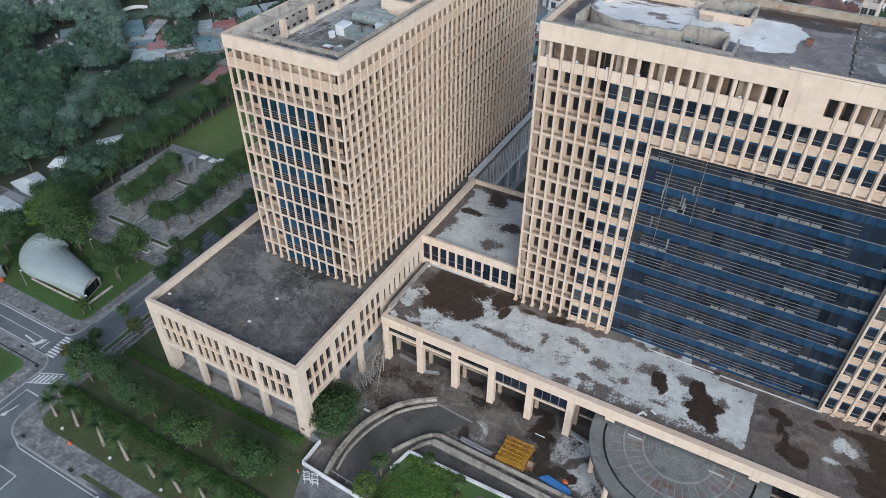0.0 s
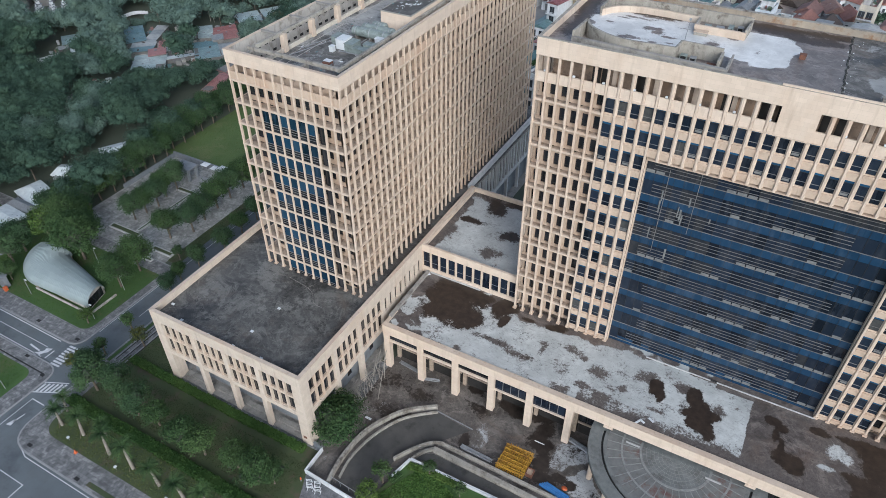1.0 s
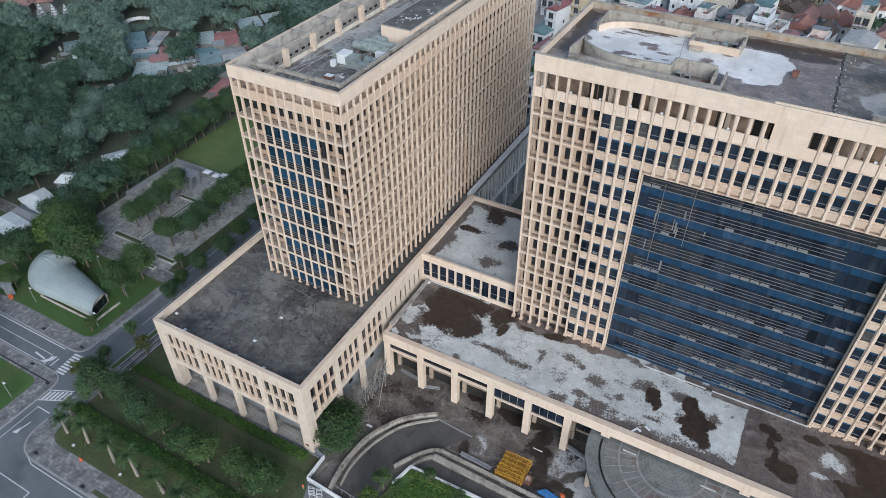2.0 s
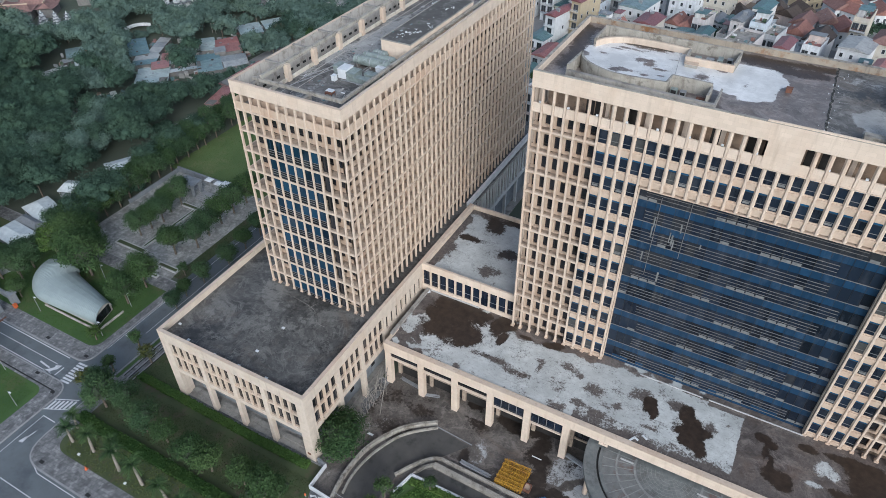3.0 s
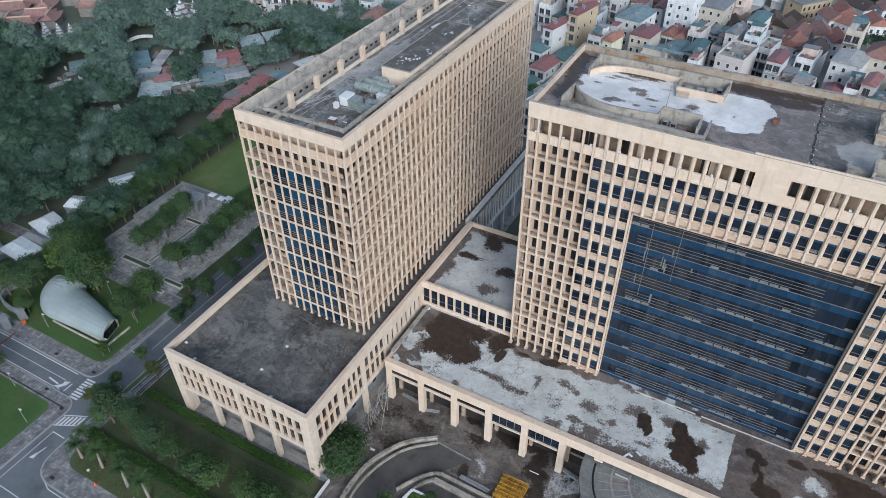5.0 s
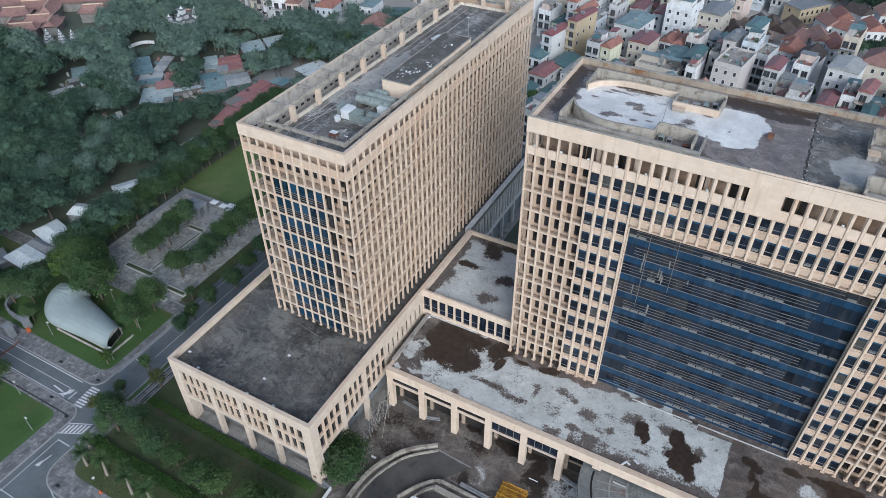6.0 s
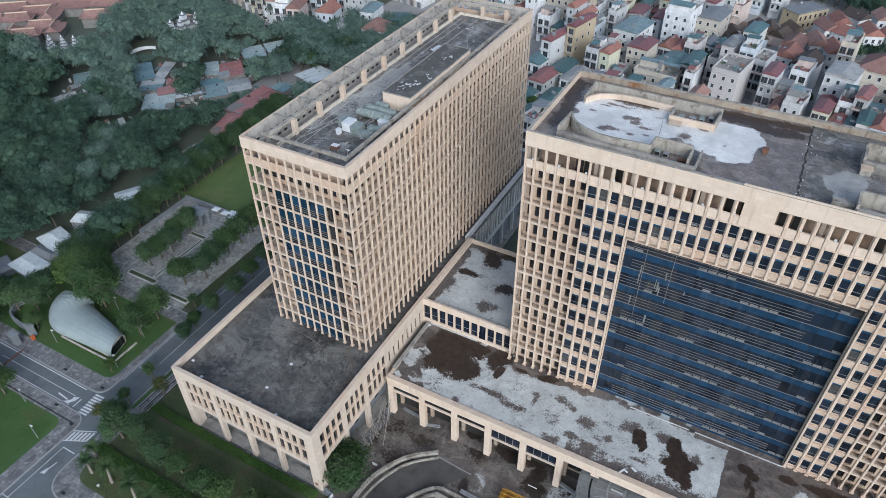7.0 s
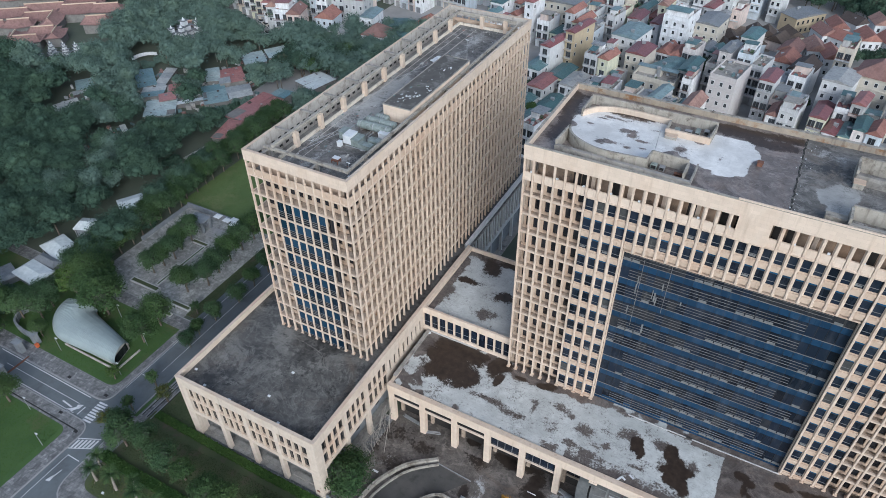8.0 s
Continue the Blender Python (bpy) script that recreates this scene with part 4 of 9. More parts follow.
        part("base_plate", boxes((x - 0.3, x + 0.3, y - 0.3, y + 0.3, 56.4, 56.5)), WHITE_PAINT, o)
        part("head", boxes((x - 0.35, x + 0.35, y - 0.06, y + 0.06, 56.4 + h, 56.5 + h)), WHITE_PAINT, o)
    rng = random.Random(4)
    for x, y, s in ((-13.2, 73.0, 1.1), (-11.9, 72.2, 0.9), (-12.6, 74.4, 1.0), (-14.0, 71.4, 0.8), (-12.8, 73.4, 1.2), (-7.4, 63.6, 0.7), (-8.0, 50.0, 0.8), (-7.0, 51.5, 0.6), (-6.2, 54.6, 0.7), (-8.6, 48.6, 0.5)):
        z = 56.4 if y > 70 else 59.53
        bm = bmesh.new()
        for _ in range(9):
            a, b, w, d = x + rng.uniform(-1.6, 1.6) * s, y + rng.uniform(-1, 1) * s, rng.uniform(0.12, 0.6) * s, rng.uniform(0.08, 0.32) * s
            box(bm, a, a + w, b, b + d, z, z + rng.uniform(0.04, 0.12) * s)
        bmesh.ops.rotate(bm, cent=(x, y, z), matrix=Matrix.Rotation(rng.uniform(0, 3), 3, "Z"), verts=bm.verts)
        solid("rubble", bm, WHITE_PAINT, "small heap of white broken roofing", "rubble", "roof rubble")
    bm = bmesh.new()
    bmesh.ops.create_grid(bm, x_segments=14, y_segments=10, size=1.0)
    for v in bm.verts:
        v.co.x *= 2.0 + 0.3 * noise.noise((v.co.y * 3, 0, 1))
        v.co.y *= 1.5 + 0.3 * noise.noise((v.co.x * 2, 0, 4))
        v.co.z = 0.25 + 0.35 * noise.noise((v.co.x * 1.1, v.co.y * 1.3, 2))
        v.co += Vector((-13.4, 72.6, 56.42))
    solid("roofing_sheet", bm, WHITE_PAINT, "crumpled pale roofing sheet lying on the deck", "sheet")
    rng2 = random.Random(8)
    for k in range(16):
        o = thing("roof_pipe", "thin grey pipe running between the roof units", "pipe", (-10, 37, 56.4), "roof pipes")
        x, y, zz = rng2.uniform(-14.5, -7.0), rng2.uniform(32.5, 44.5), 56.48 + rng2.uniform(0.0, 0.5)
        x1, y1 = (x + rng2.uniform(1.5, 4.0), y) if k % 2 else (x, y + rng2.uniform(1.5, 5.0))
        bm = bmesh.new()
        tube(bm, (x, y, zz), (x1, y1, zz), 0.09, 0.09, 6)
        part("pipe_run", bm, STEEL if k % 3 else GREEN_UNIT, o)
        for q in ((x, y), (x1, y1)):
            bm = bmesh.new()
            tube(bm, (*q, 56.4), (*q, zz + 0.05), 0.09, 0.09, 6)
            part("pipe_leg", bm, STEEL, o)
    rng3 = random.Random(15)
    bm = bmesh.new()
    for k in range(190):
        x, y = rng3.uniform(-18.9, -5.6), 25.2 + 67 * rng3.random() ** 1.2
        z = 59.53 if -10.8 < x and 45.6 < y < 69.2 else 56.41
        a, d = rng3.uniform(0.05, 0.35) * rng3.random(), rng3.uniform(0.05, 0.5) * rng3.random()
        box(bm, x - a, x + a, y - d, y + d, z, z + rng3.uniform(0.02, 0.09))
    tagged(solid("roof_litter", bm, ROOF_CLUTTER, "scattered scraps and chips on the tower roof", "litter"), kind="stuff")
    for y0, y1, x in ((26.0, 44.0, -17.9), (46.0, 91.0, -18.0), (26.5, 40.0, -16.4), (70.5, 91.5, -14.4), (60.0, 91.0, -16.6)):
        solid("roof_seam", boxes((x - 0.07, x + 0.07, y0, y1, 56.4, 56.43)), GREY_RENDER, "pale seam strip along the roof deck", "seam", "roof seams")
    for y0 in (28.5, 31.8, 60.2):
        bm = bmesh.new()
        tube(bm, (-18.0, y0, 56.46), (-15.2, y0 + 9, 56.46), 0.06, 0.06, 6)
        solid("conduit", bm, STEEL, "thin grey conduit lying on the roof", "pipe", "roof conduits")


tower_roof_things()

# ---- the podium under the tower ----
PX0, PX1, PY0, PY1, PTOP, PROOF = -32.9, 0.0, 0.0, 104.0, 17.7, 16.4


def podium():
    p = thing("podium_building", "cream stone podium with ranked windows and a flat dark roof", "building", ((PX0 + PX1) / 2, 50, 0))
    part("roof_slab", boxes((PX0 + 0.5, PX1 - 0.5, PY0 + 0.5, PY1, 15.9, PROOF - 0.03)), CONCRETE, p)

    def deck_field(x, y):
        n1, n2 = noise.noise((x * 0.13, y * 0.13, 4)), noise.noise((x * 0.11, y * 0.11, 9))
        return 0.30 + 0.45 * n1, 0.18 + 0.6 * n2, 0.2
    stain_sheet("roof_deck", PX0 + 0.5, PX1 - 0.5, PY0 + 0.5, PY1, PROOF, 0.8, deck_field, DECK, p, "stained dark grey flat roof")
    part("core", boxes((PX0 + 1.5, PX1 - 1.5, PY0 + 1.5, PY1 - 0.2, 7.2, 15.9)), DARK_IN, p, "solid near-black core in place of unlit rooms behind the windows")
    part("ground_storey", boxes((PX0 + 3.0, PX1 - 2.2, PY0 + 3.0, PY1 - 0.4, 0.0, 7.2)), BLUE_GREY, p, "recessed blue-grey ground storey")
    part("plinth", boxes((PX0 + 0.2, PX1 - 0.2, PY0 + 0.2, PY1 - 0.3, 0.0, 0.35)), CONCRETE, p, "grey plinth")
    south, east, west = Side(PX0, PY0, "south"), Side(PX1, PY0, "east"), Side(PX0, PY0, "west")
    for s, length in ((south, PX1 - PX0), (east, 61.4), (west, PY1 - PY0)):
        bm = bmesh.new()
        a = 0.0 if s.face == "south" else 0.6
        s.box(bm, a, length, -0.6, 0, 15.35, PTOP)
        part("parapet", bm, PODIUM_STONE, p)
        bm = bmesh.new()
        s.box(bm, a, length, -0.66, 0.04, PTOP, PTOP + 0.07)
        part("coping", bm, CREAM_FIN, p, "pale coping")
        low = 7.3
        n = int((length - 3.9) / 7.2 + 0.5)
        first = 2.0
        w = (length - 2 * first) / n if s.face != "east" else 7.3
        if s.face == "east":
            n = 3
        if s.face == "south":
            for c0, c1 in ((0.0, first), (length - first, length)):
                corner = bmesh.new()
                s.box(corner, c0, c1, -first, 0, 0.0, 15.35)
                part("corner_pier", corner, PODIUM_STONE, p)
        for i in range(n):
            u0 = first + i * w
            if i:
                bm = bmesh.new()
                s.box(bm, u0 - 0.5, u0 + 0.5, -0.9, 0.02, 0.0, 15.35)
                bmesh.ops.bevel(bm, geom=bm.edges[:], offset=0.05, segments=1, affect="EDGES")
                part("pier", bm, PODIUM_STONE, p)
            lo, hi = u0 + (0.5 if i else 0.0), u0 + w - (0.5 if i < n - 1 else 0.0)
            bm = bmesh.new()
            s.box(bm, lo, hi, -0.9, -0.05, low, low + 1.0)
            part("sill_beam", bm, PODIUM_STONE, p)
            bm = bmesh.new()
            s.box(bm, lo, hi, -0.75, -0.12, 11.7, 12.1)
            part("mid_beam", bm, CREAM_FIN, p)
            gap = (hi - lo) / 4
            for k in range(1, 4):
                bm = bmesh.new()
                s.box(bm, lo + k * gap - 0.18, lo + k * gap + 0.18, -0.5, -0.06, low + 1.0, 15.35)
                part("mullion", bm, CREAM_FIN, p)
            for k in range(4):
                for z0, z1 in ((low + 1.0, 11.7), (12.1, 15.35)):
                    bm = bmesh.new()
                    s.box(bm, lo + k * gap + 0.1, lo + (k + 1) * gap - 0.1, -0.55, -0.48, z0, z1)
                    part("window", bm, GLASS_DARK, p)
                    bm = bmesh.new()
                    s.box(bm, lo + k * gap + 0.18, lo + (k + 1) * gap - 0.18, -0.48, -0.3, z0, z0 + 0.32)
                    part("apron", bm, LEDGE, p)
            # ground-storey windows and bench plinths
            for k in range(2):
                bm = bmesh.new()
                uu = lo + 1.3 + k * 3.2
                s.box(bm, uu, uu + 1.1, -3.05 if s.face == "south" else -2.3, -2.9 if s.face == "south" else -2.15, 2.4, 3.7)
                part("window", bm, GLASS_DARK, p)
            bm = bmesh.new()
            s.box(bm, lo + 0.2, hi - 0.2, -2.2, -1.2, 0.3, 0.75)
            part("bench", bm, CONCRETE, p, "grey bench along the arcade")
    # east wall above the lower roof: single windows
    bm = bmesh.new()
    east.box(bm, 23.9, 61.4, -0.6, 0, 7.0, 11.4)
    east.box(bm, 23.9, 61.4, -0.6, 0, 14.6, 15.35)
    u = 23.9
    while u < 60:
        east.box(bm, u, u + 0.85, -0.6, 0, 11.4, 14.6)
        u += 1.75
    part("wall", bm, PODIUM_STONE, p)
    u = 24.75
    while u < 60:
        bm = bmesh.new()
        east.box(bm, u, u + 0.9, -0.45, -0.38, 11.4, 14.6)
        part("window", bm, GLASS_DARK, p)
        u += 1.75
    # rear stretch of the east side; the block's grey shade is put into its colour
    rear = Side(-1.0, 61.4, "east")
    bm = bmesh.new()
    rear.box(bm, 0, PY1 - 61.4, -0.6, 0, 15.4, PTOP)
    rear.box(bm, 0, PY1 - 61.4, -0.6, 0, 7.3, 8.3)
    part("parapet", bm, SHADE_GREY_PANEL, p)
    for i in range(24):
        bm = bmesh.new()
        rear.box(bm, 1.75 * i, 1.75 * i + 0.6, -0.7, 0.02 if i % 4 == 0 else -0.1, 0.0 if i % 4 == 0 else 8.3, 15.4)
        part("mullion", bm, SHADE_GREY_PANEL, p)
        bm = bmesh.new()
        rear.box(bm, 1.75 * i + 0.6, 1.75 * i + 1.75, -0.66, -0.6, 8.3, 15.4)
        part("window", bm, GLASS_DARK, p)
    # red sign plate at the corner pier
    part("sign_plate", boxes((-1.55, -0.85, -0.05, 0.0, 1.6, 2.2)), RUST, p, "small red sign plate")
    for x, y in ((-31.3, 3.8), (-13.9, 12.0), (-27.0, 1.6), (-20.5, 1.2), (-15.0, 1.3), (-9.0, 1.4), (-14.4, 5.4)):
        o = thing("roof_vent", "small white vent cap on the podium roof", "roof vent", (x, y, PROOF), "vents on the podium roof")
        part("cap", boxes((x - 0.28, x + 0.28, y - 0.22, y + 0.22, PROOF + 0.12, PROOF + 0.24)), WHITE_PAINT, o)
        part("stub", boxes((x - 0.14, x + 0.14, y - 0.12, y + 0.12, PROOF, PROOF + 0.12)), CONCRETE, o)
    rng = random.Random(9)
    for path in ([(-20.9, 20.9), (-20.6, 19.4), (-20.9, 18.4)], [(-17.5, 19.6), (-12, 18.6), (-9.5, 16.2), (-7.5, 15.9)], [(-12.5, 20.0), (-13.0, 18.6)]):
        bm = bmesh.new()
        strip_wall(bm, smooth_line([(*q, 0) for q in path], 4), 0.05, PROOF, PROOF + 0.04)
        solid("cable", bm, CONCRETE, "thin pale cable lying across the podium roof", "cable", "roof cables")


podium()

# ---- the link between podium and block ----


def link_building():
    o = thing("link_building", "low cream link with a glazed front and whitewashed roof", "building", (10, 50, 0))
    x0, x1, y0, y1 = 0.02, 20.55, 38.6, 61.4
    part("core", boxes((x0 + 0.5, x1 - 0.3, y0 + 0.7, y1 - 0.7, 0.0, 16.2)), DARK_IN, o, "solid near-black core in place of unlit rooms behind the glazing")
    part("parapet", boxes((x0, x1, y0, y0 + 0.5, 16.1, 17.7), (x0, x1, y1 - 0.5, y1, 16.1, 17.7), (x0, x0 + 0.5, y0 + 0.5, y1 - 0.5, 16.1, 17.7)), CREAM, o)
    part("rear_wall", boxes((x0, x1, y1 - 0.6, y1 - 0.02, 0.0, 16.1)), CREAM, o)
    part("sill", boxes((x0, x1, y0, y0 + 0.5, 10.8, 12.2)), CREAM, o)

    def field(x, y):
        coat = 0.72 - spots(x, y, [(0.8, 42, 1.0, 4), (0.5, 52, 1.2, 8)]) + 0.25 * noise.noise((x * 0.3, y * 0.3, 2))
        dark = spots(x, y, [(7.4, 57.8, 2.2, 2.6), (4.6, 51.3, 3.2, 1.0), (14.0, 50.0, 2.0, 1.6), (14.5, 60.3, 6, 1.0)])
        return coat - 0.9 * spots(x, y, [(10, 61, 12, 1.6)]), dark, spots(x, y, [(12.0, 43.5, 2.4, 1.6), (2.0, 46, 1.5, 2)])
    stain_sheet("roof_deck", x0 + 0.5, x1 - 0.02, y0 + 0.5, y1 - 0.5, 16.75, 0.4, field, CANOPY_DECK, o, "whitewashed roof with dark damp stains")
    part("roof_slab", boxes((x0 + 0.5, x1 - 0.02, y0 + 0.5, y1 - 0.5, 16.2, 16.7)), CONCRETE, o)
    n = 11
    w = (x1 - x0) / n
    for i in range(n + 1):
        part("mullion", boxes((x0 + i * w - (0.2 if i else 0), x0 + i * w + (0.2 if i < n else 0), y0 + 0.05, y0 + 0.5, 12.2, 16.1)), CREAM_FIN, o)
    pane = pane_mesh("window", w - 0.4, 3.9, GLASS_NAVY, (1.3,), MULLION)
    for i in range(n):
        piece("window", pane, o, shift(x0 + (i + 0.5) * w, y0 + 0.3, 12.2))
    part("door", boxes((x0 + 7.05 * w, x0 + 7.85 * w, y0 + 0.12, y0 + 0.22, 11.4, 14.0)), GLASS_NAVY, o, "dark glazed door to the roof")
    part("ledge", boxes((x0 + 2, x0 + 7.0 * w, y0 - 0.3, y0 + 0.02, 11.3, 11.5)), PALE_STONE, o, "pale ledge at the wall foot")


link_building()

# ---- the long entrance canopy ----
CTOP = 11.4


def canopy_field(x, y):
    edge = spots(x, y, [(33, 29.6, 34, 9.0)], 0.12)
    coat = edge * (0.86 + 0.3 * noise.noise((x * 0.16, y * 0.2, 1))) if x < 63.9 else 0.0
    if x > 58.2 and y > 36.9 - 0.25 * (x - 58.2):
        coat = 0.0
    if x < 63.9 and x > 34:
        coat = max(coat, 0.80 + 0.42 * noise.noise((x * 0.3, y * 0.34, 8))) if 24.0 < y < (36.9 if 44 < x < 58.2 else 36.0) else coat
    coat -= spots(x, y, [(29.5, 37.0, 9.0, 1.6), (24.5, 36.6, 3.6, 1.8), (38.5, 37.6, 6, 1.0), (62.5, 22.6, 3.0, 1.4), (3.0, 34.5, 1.4, 3.4)], 0.3)
    coat = max(coat, 0.62 * spots(x, y, [(77.0, 32.0, 2.0, 1.5), (78.4, 30.9, 1.6, 1.3), (75.2, 28.3, 1.5, 0.6), (83, 29, 1.0, 1.0)]))
    wet = spots(x, y, [(9.6, 33.8, 5.2, 4.2), (10.4, 30.4, 5.0, 3.6), (13.8, 30.6, 3.0, 3.0), (8.2, 36.6, 4.6, 2.0), (13.0, 36.4, 4.0, 2.2), (19.3, 36.0, 2.2, 2.4), (20.6, 33.4, 1.0, 1.8), (25.0, 35.6, 1.4, 0.5), (29.3, 35.8, 2.1, 0.8), (30.6, 36.6, 1.2, 0.6), (49.2, 31.4, 1.2, 1.8), (50.4, 29.8, 0.6, 1.4), (55.6, 32.6, 1.4, 2.4), (56.8, 29.6, 2.7, 2.6), (58.3, 26.8, 1.6, 2.0), (56.2, 27.0, 1.4, 1.4), (67.6, 33.4, 1.4, 0.9), (69.0, 32.6, 1.2, 0.9), (68.2, 30.9, 0.5, 1.8), (69.2, 28.8, 0.5, 1.8), (70.6, 26.9, 2.5, 1.5), (71.4, 25.6, 1.4, 0.8), (74.0, 34.7, 1.9, 0.7), (79.6, 34.8, 3.2, 1.0), (81.6, 31.6, 1.5, 3.6), (80.6, 27.6, 1.8, 1.8), (78.6, 28.4, 1.4, 0.7), (86.0, 28, 5.0, 6), (84.5, 33.0, 4, 2.4), (82.4, 25.4, 3.0, 1.6), (83.0, 34.8, 4.6, 1.5), (84.0, 30.5, 3.4, 5.0), (82.2, 27.2, 2.0, 2.6)], 0.32)
    wet = max(wet, 0.40 * spots(x, y, [(18.6, 28.2, 2.2, 0.5), (22.3, 27.5, 2.2, 0.6), (25.2, 26.8, 1.8, 0.5), (28.6, 26.8, 1.7, 0.9)], 0.5))
    bare = spots(x, y, [(20.5, 27.8, 3.6, 0.7), (26, 26.8, 2.4, 0.8), (29.4, 30.0, 0.5, 1.9), (28.9, 31.4, 0.9, 0.5), (35.2, 23.5, 2.0, 1.0), (34.4, 32.4, 1.9, 1.0), (36.6, 31.6, 0.8, 0.8), (40.0, 29.8, 2.2, 1.2), (38.2, 25.8, 1.7, 0.7), (41.4, 25.0, 2.1, 1.3), (44.5, 28.4, 1.0, 0.7), (47.6, 32.6, 2.2, 1.3), (53.6, 33.4, 1.8, 1.2), (59.4, 31.4, 1.2, 1.4), (5.5, 28.0, 1.6, 1.2), (5.0, 24.6, 2.6, 0.7), (48, 23.4, 6, 1.1), (56, 23.2, 6, 0.9), (50.5, 26.6, 1.6, 0.5)], 0.7)
    bare = max(bare, 0.19 + 0.5 * noise.noise((x * 0.22, y * 0.3, 5)), (1.0 - 0.22 * (y - 22.5) + 0.5 * noise.noise((x * 0.25, y * 0.5, 2))) if x > 38 and y < 25.5 else 0.0)
    return coat, wet, bare


def entrance_canopy():
    c = thing("entrance_canopy", "long cream entrance canopy on square columns, whitewashed roof", "canopy", (45, 30, 0))
    x0, x1, yf = 1.3, 110.0, 21.5
    stain_sheet("roof_deck", 1.6, 95, 22.5, 38.6, CTOP - 0.12, 0.4, canopy_field, CANOPY_DECK, c, "flaking whitewashed roof with brown puddles")
    part("roof_slab", boxes((x0, x1, 22.4, 38.6, 10.6, CTOP - 0.17)), CONCRETE, c)
    part("front_beam", boxes((x0, x1, yf, yf + 0.95, 9.3, CTOP)), CREAM, c)
    part("coping", boxes((x0 - 0.04, x1, yf - 0.05, yf + 1.0, CTOP, CTOP + 0.06)), CREAM_FIN, c)
    part("end_beam", boxes((x0, x0 + 0.7, yf + 0.95, 26.0, 9.3, CTOP)), CREAM, c)
    part("inner_gutter", boxes((1.2, 1.9, 24.0, 38.4, CTOP - 0.1, CTOP + 0.35)), CONCRETE, c, "grey concrete gutter along the podium wall")
    col = bmesh.new()
    box(col, -0.62, 0.62, 0, 1.15, 0, 9.3)
    bmesh.ops.bevel(col, geom=col.edges[:], offset=0.04, segments=1, affect="EDGES")
    col = mesh_of("column", col, CREAM)
    xs = [2.0 + 7.2 * k for k in range(6)] + [73.7 + 7.2 * k for k in range(4)]
    for x in xs:
        piece("column", col, c, shift(x, yf + 0.02, 0.1))
    for x in (44.6, 66.6):
        part("corbel", boxes((x - 0.75, x + 0.75, yf - 0.12, yf + 0.9, 8.75, 9.3)), CREAM, c)
    for k in range(3):
        a, b = xs[k] + 0.62, xs[k + 1] - 0.62
        part("lower_beam", boxes((a, b, yf + 0.1, yf + 0.6, 7.45, 7.95)), CREAM, c)
        part("clerestory_pane", boxes((a, b, yf + 0.35, yf + 0.42, 7.95, 9.3)), GLASS_DARK, c, "dark clerestory strip")
    for a0, b0 in [(xs[k] + 0.62, xs[k + 1] - 0.62) for k in (3, 4, 6, 7, 8)]:
        part("sill", boxes((a0, b0, yf + 0.2, yf + 0.75, 6.1, 6.4)), CREAM, c)
        w = (b0 - a0) / 4
        for i in range(4):
            part("window", boxes((a0 + i * w + 0.05, a0 + (i + 1) * w - 0.05, yf + 0.5, yf + 0.56, 6.4, 9.3)), GLASS_NAVY, c)
            if i:
                part("mullion", boxes((a0 + i * w - 0.05, a0 + i * w + 0.05, yf + 0.44, yf + 0.6, 6.4, 9.3)), MULLION, c)
    # glazed back wall; the darker ledge colour on piers and sills paints the canopy's shade
    for k in range(13):
        x = 2.6 + 7.2 * k
        part("pier", boxes((x - 0.35, x + 0.35, 24.5, 25.0, 0.1, 10.6)), LEDGE, c)
        a, b = x + 0.5, x + 6.7
        part("sill", boxes((a, b, 24.3, 24.9, 3.3, 3.7)), LEDGE, c)
        for i in range(4):
            w = (b - a) / 4
            part("window", boxes((a + i * w + 0.05, a + (i + 1) * w - 0.05, 24.5, 24.58, 3.75, 10.6)), GLASS_DARK, c)
        # near-black plate paints the shade of the entrance opening
        part("door_shade_panel", boxes((a, b, 24.9, 25.0, 0.1, 3.3)), DARK_IN, c, "near-black panel standing in for the shade of an entrance bay")
    # pale edge strip at the foot of the glass wall
    part("edge_strip", boxes((46.0, 73.2, 37.0, 37.16, CTOP - 0.12, CTOP + 0.06)), PALE_STONE, c, "white upstand at the foot of the glass wall")
    part("vent_grille", boxes((57.0, 58.0, 36.9, 37.0, CTOP, CTOP + 0.4)), BLACK, c)


entrance_canopy()


def annulus(bm, cx, cy, r0, r1, z0, z1, a0=0.0, a1=360.0, n=72):
    """A flat ring or a sector of one, with thickness."""
    k = max(2, int(n * (a1 - a0) / 360))
    rows = []
    for i in range(k + 1):
        a = radians(a0 + (a1 - a0) * i / k)
        rows.append([bm.verts.new((cx + r * math.cos(a), cy + r * math.sin(a), z)) for r, z in ((r0, z0), (r1, z0), (r1, z1), (r0, z1))])
    for i in range(k):
        for j in range(4):
            bm.faces.new((rows[i][j], rows[i][(j + 1) % 4], rows[i + 1][(j + 1) % 4], rows[i + 1][j]))
    if a1 - a0 < 359.9:
        bm.faces.new(rows[0])
        bm.faces.new(rows[-1][::-1])


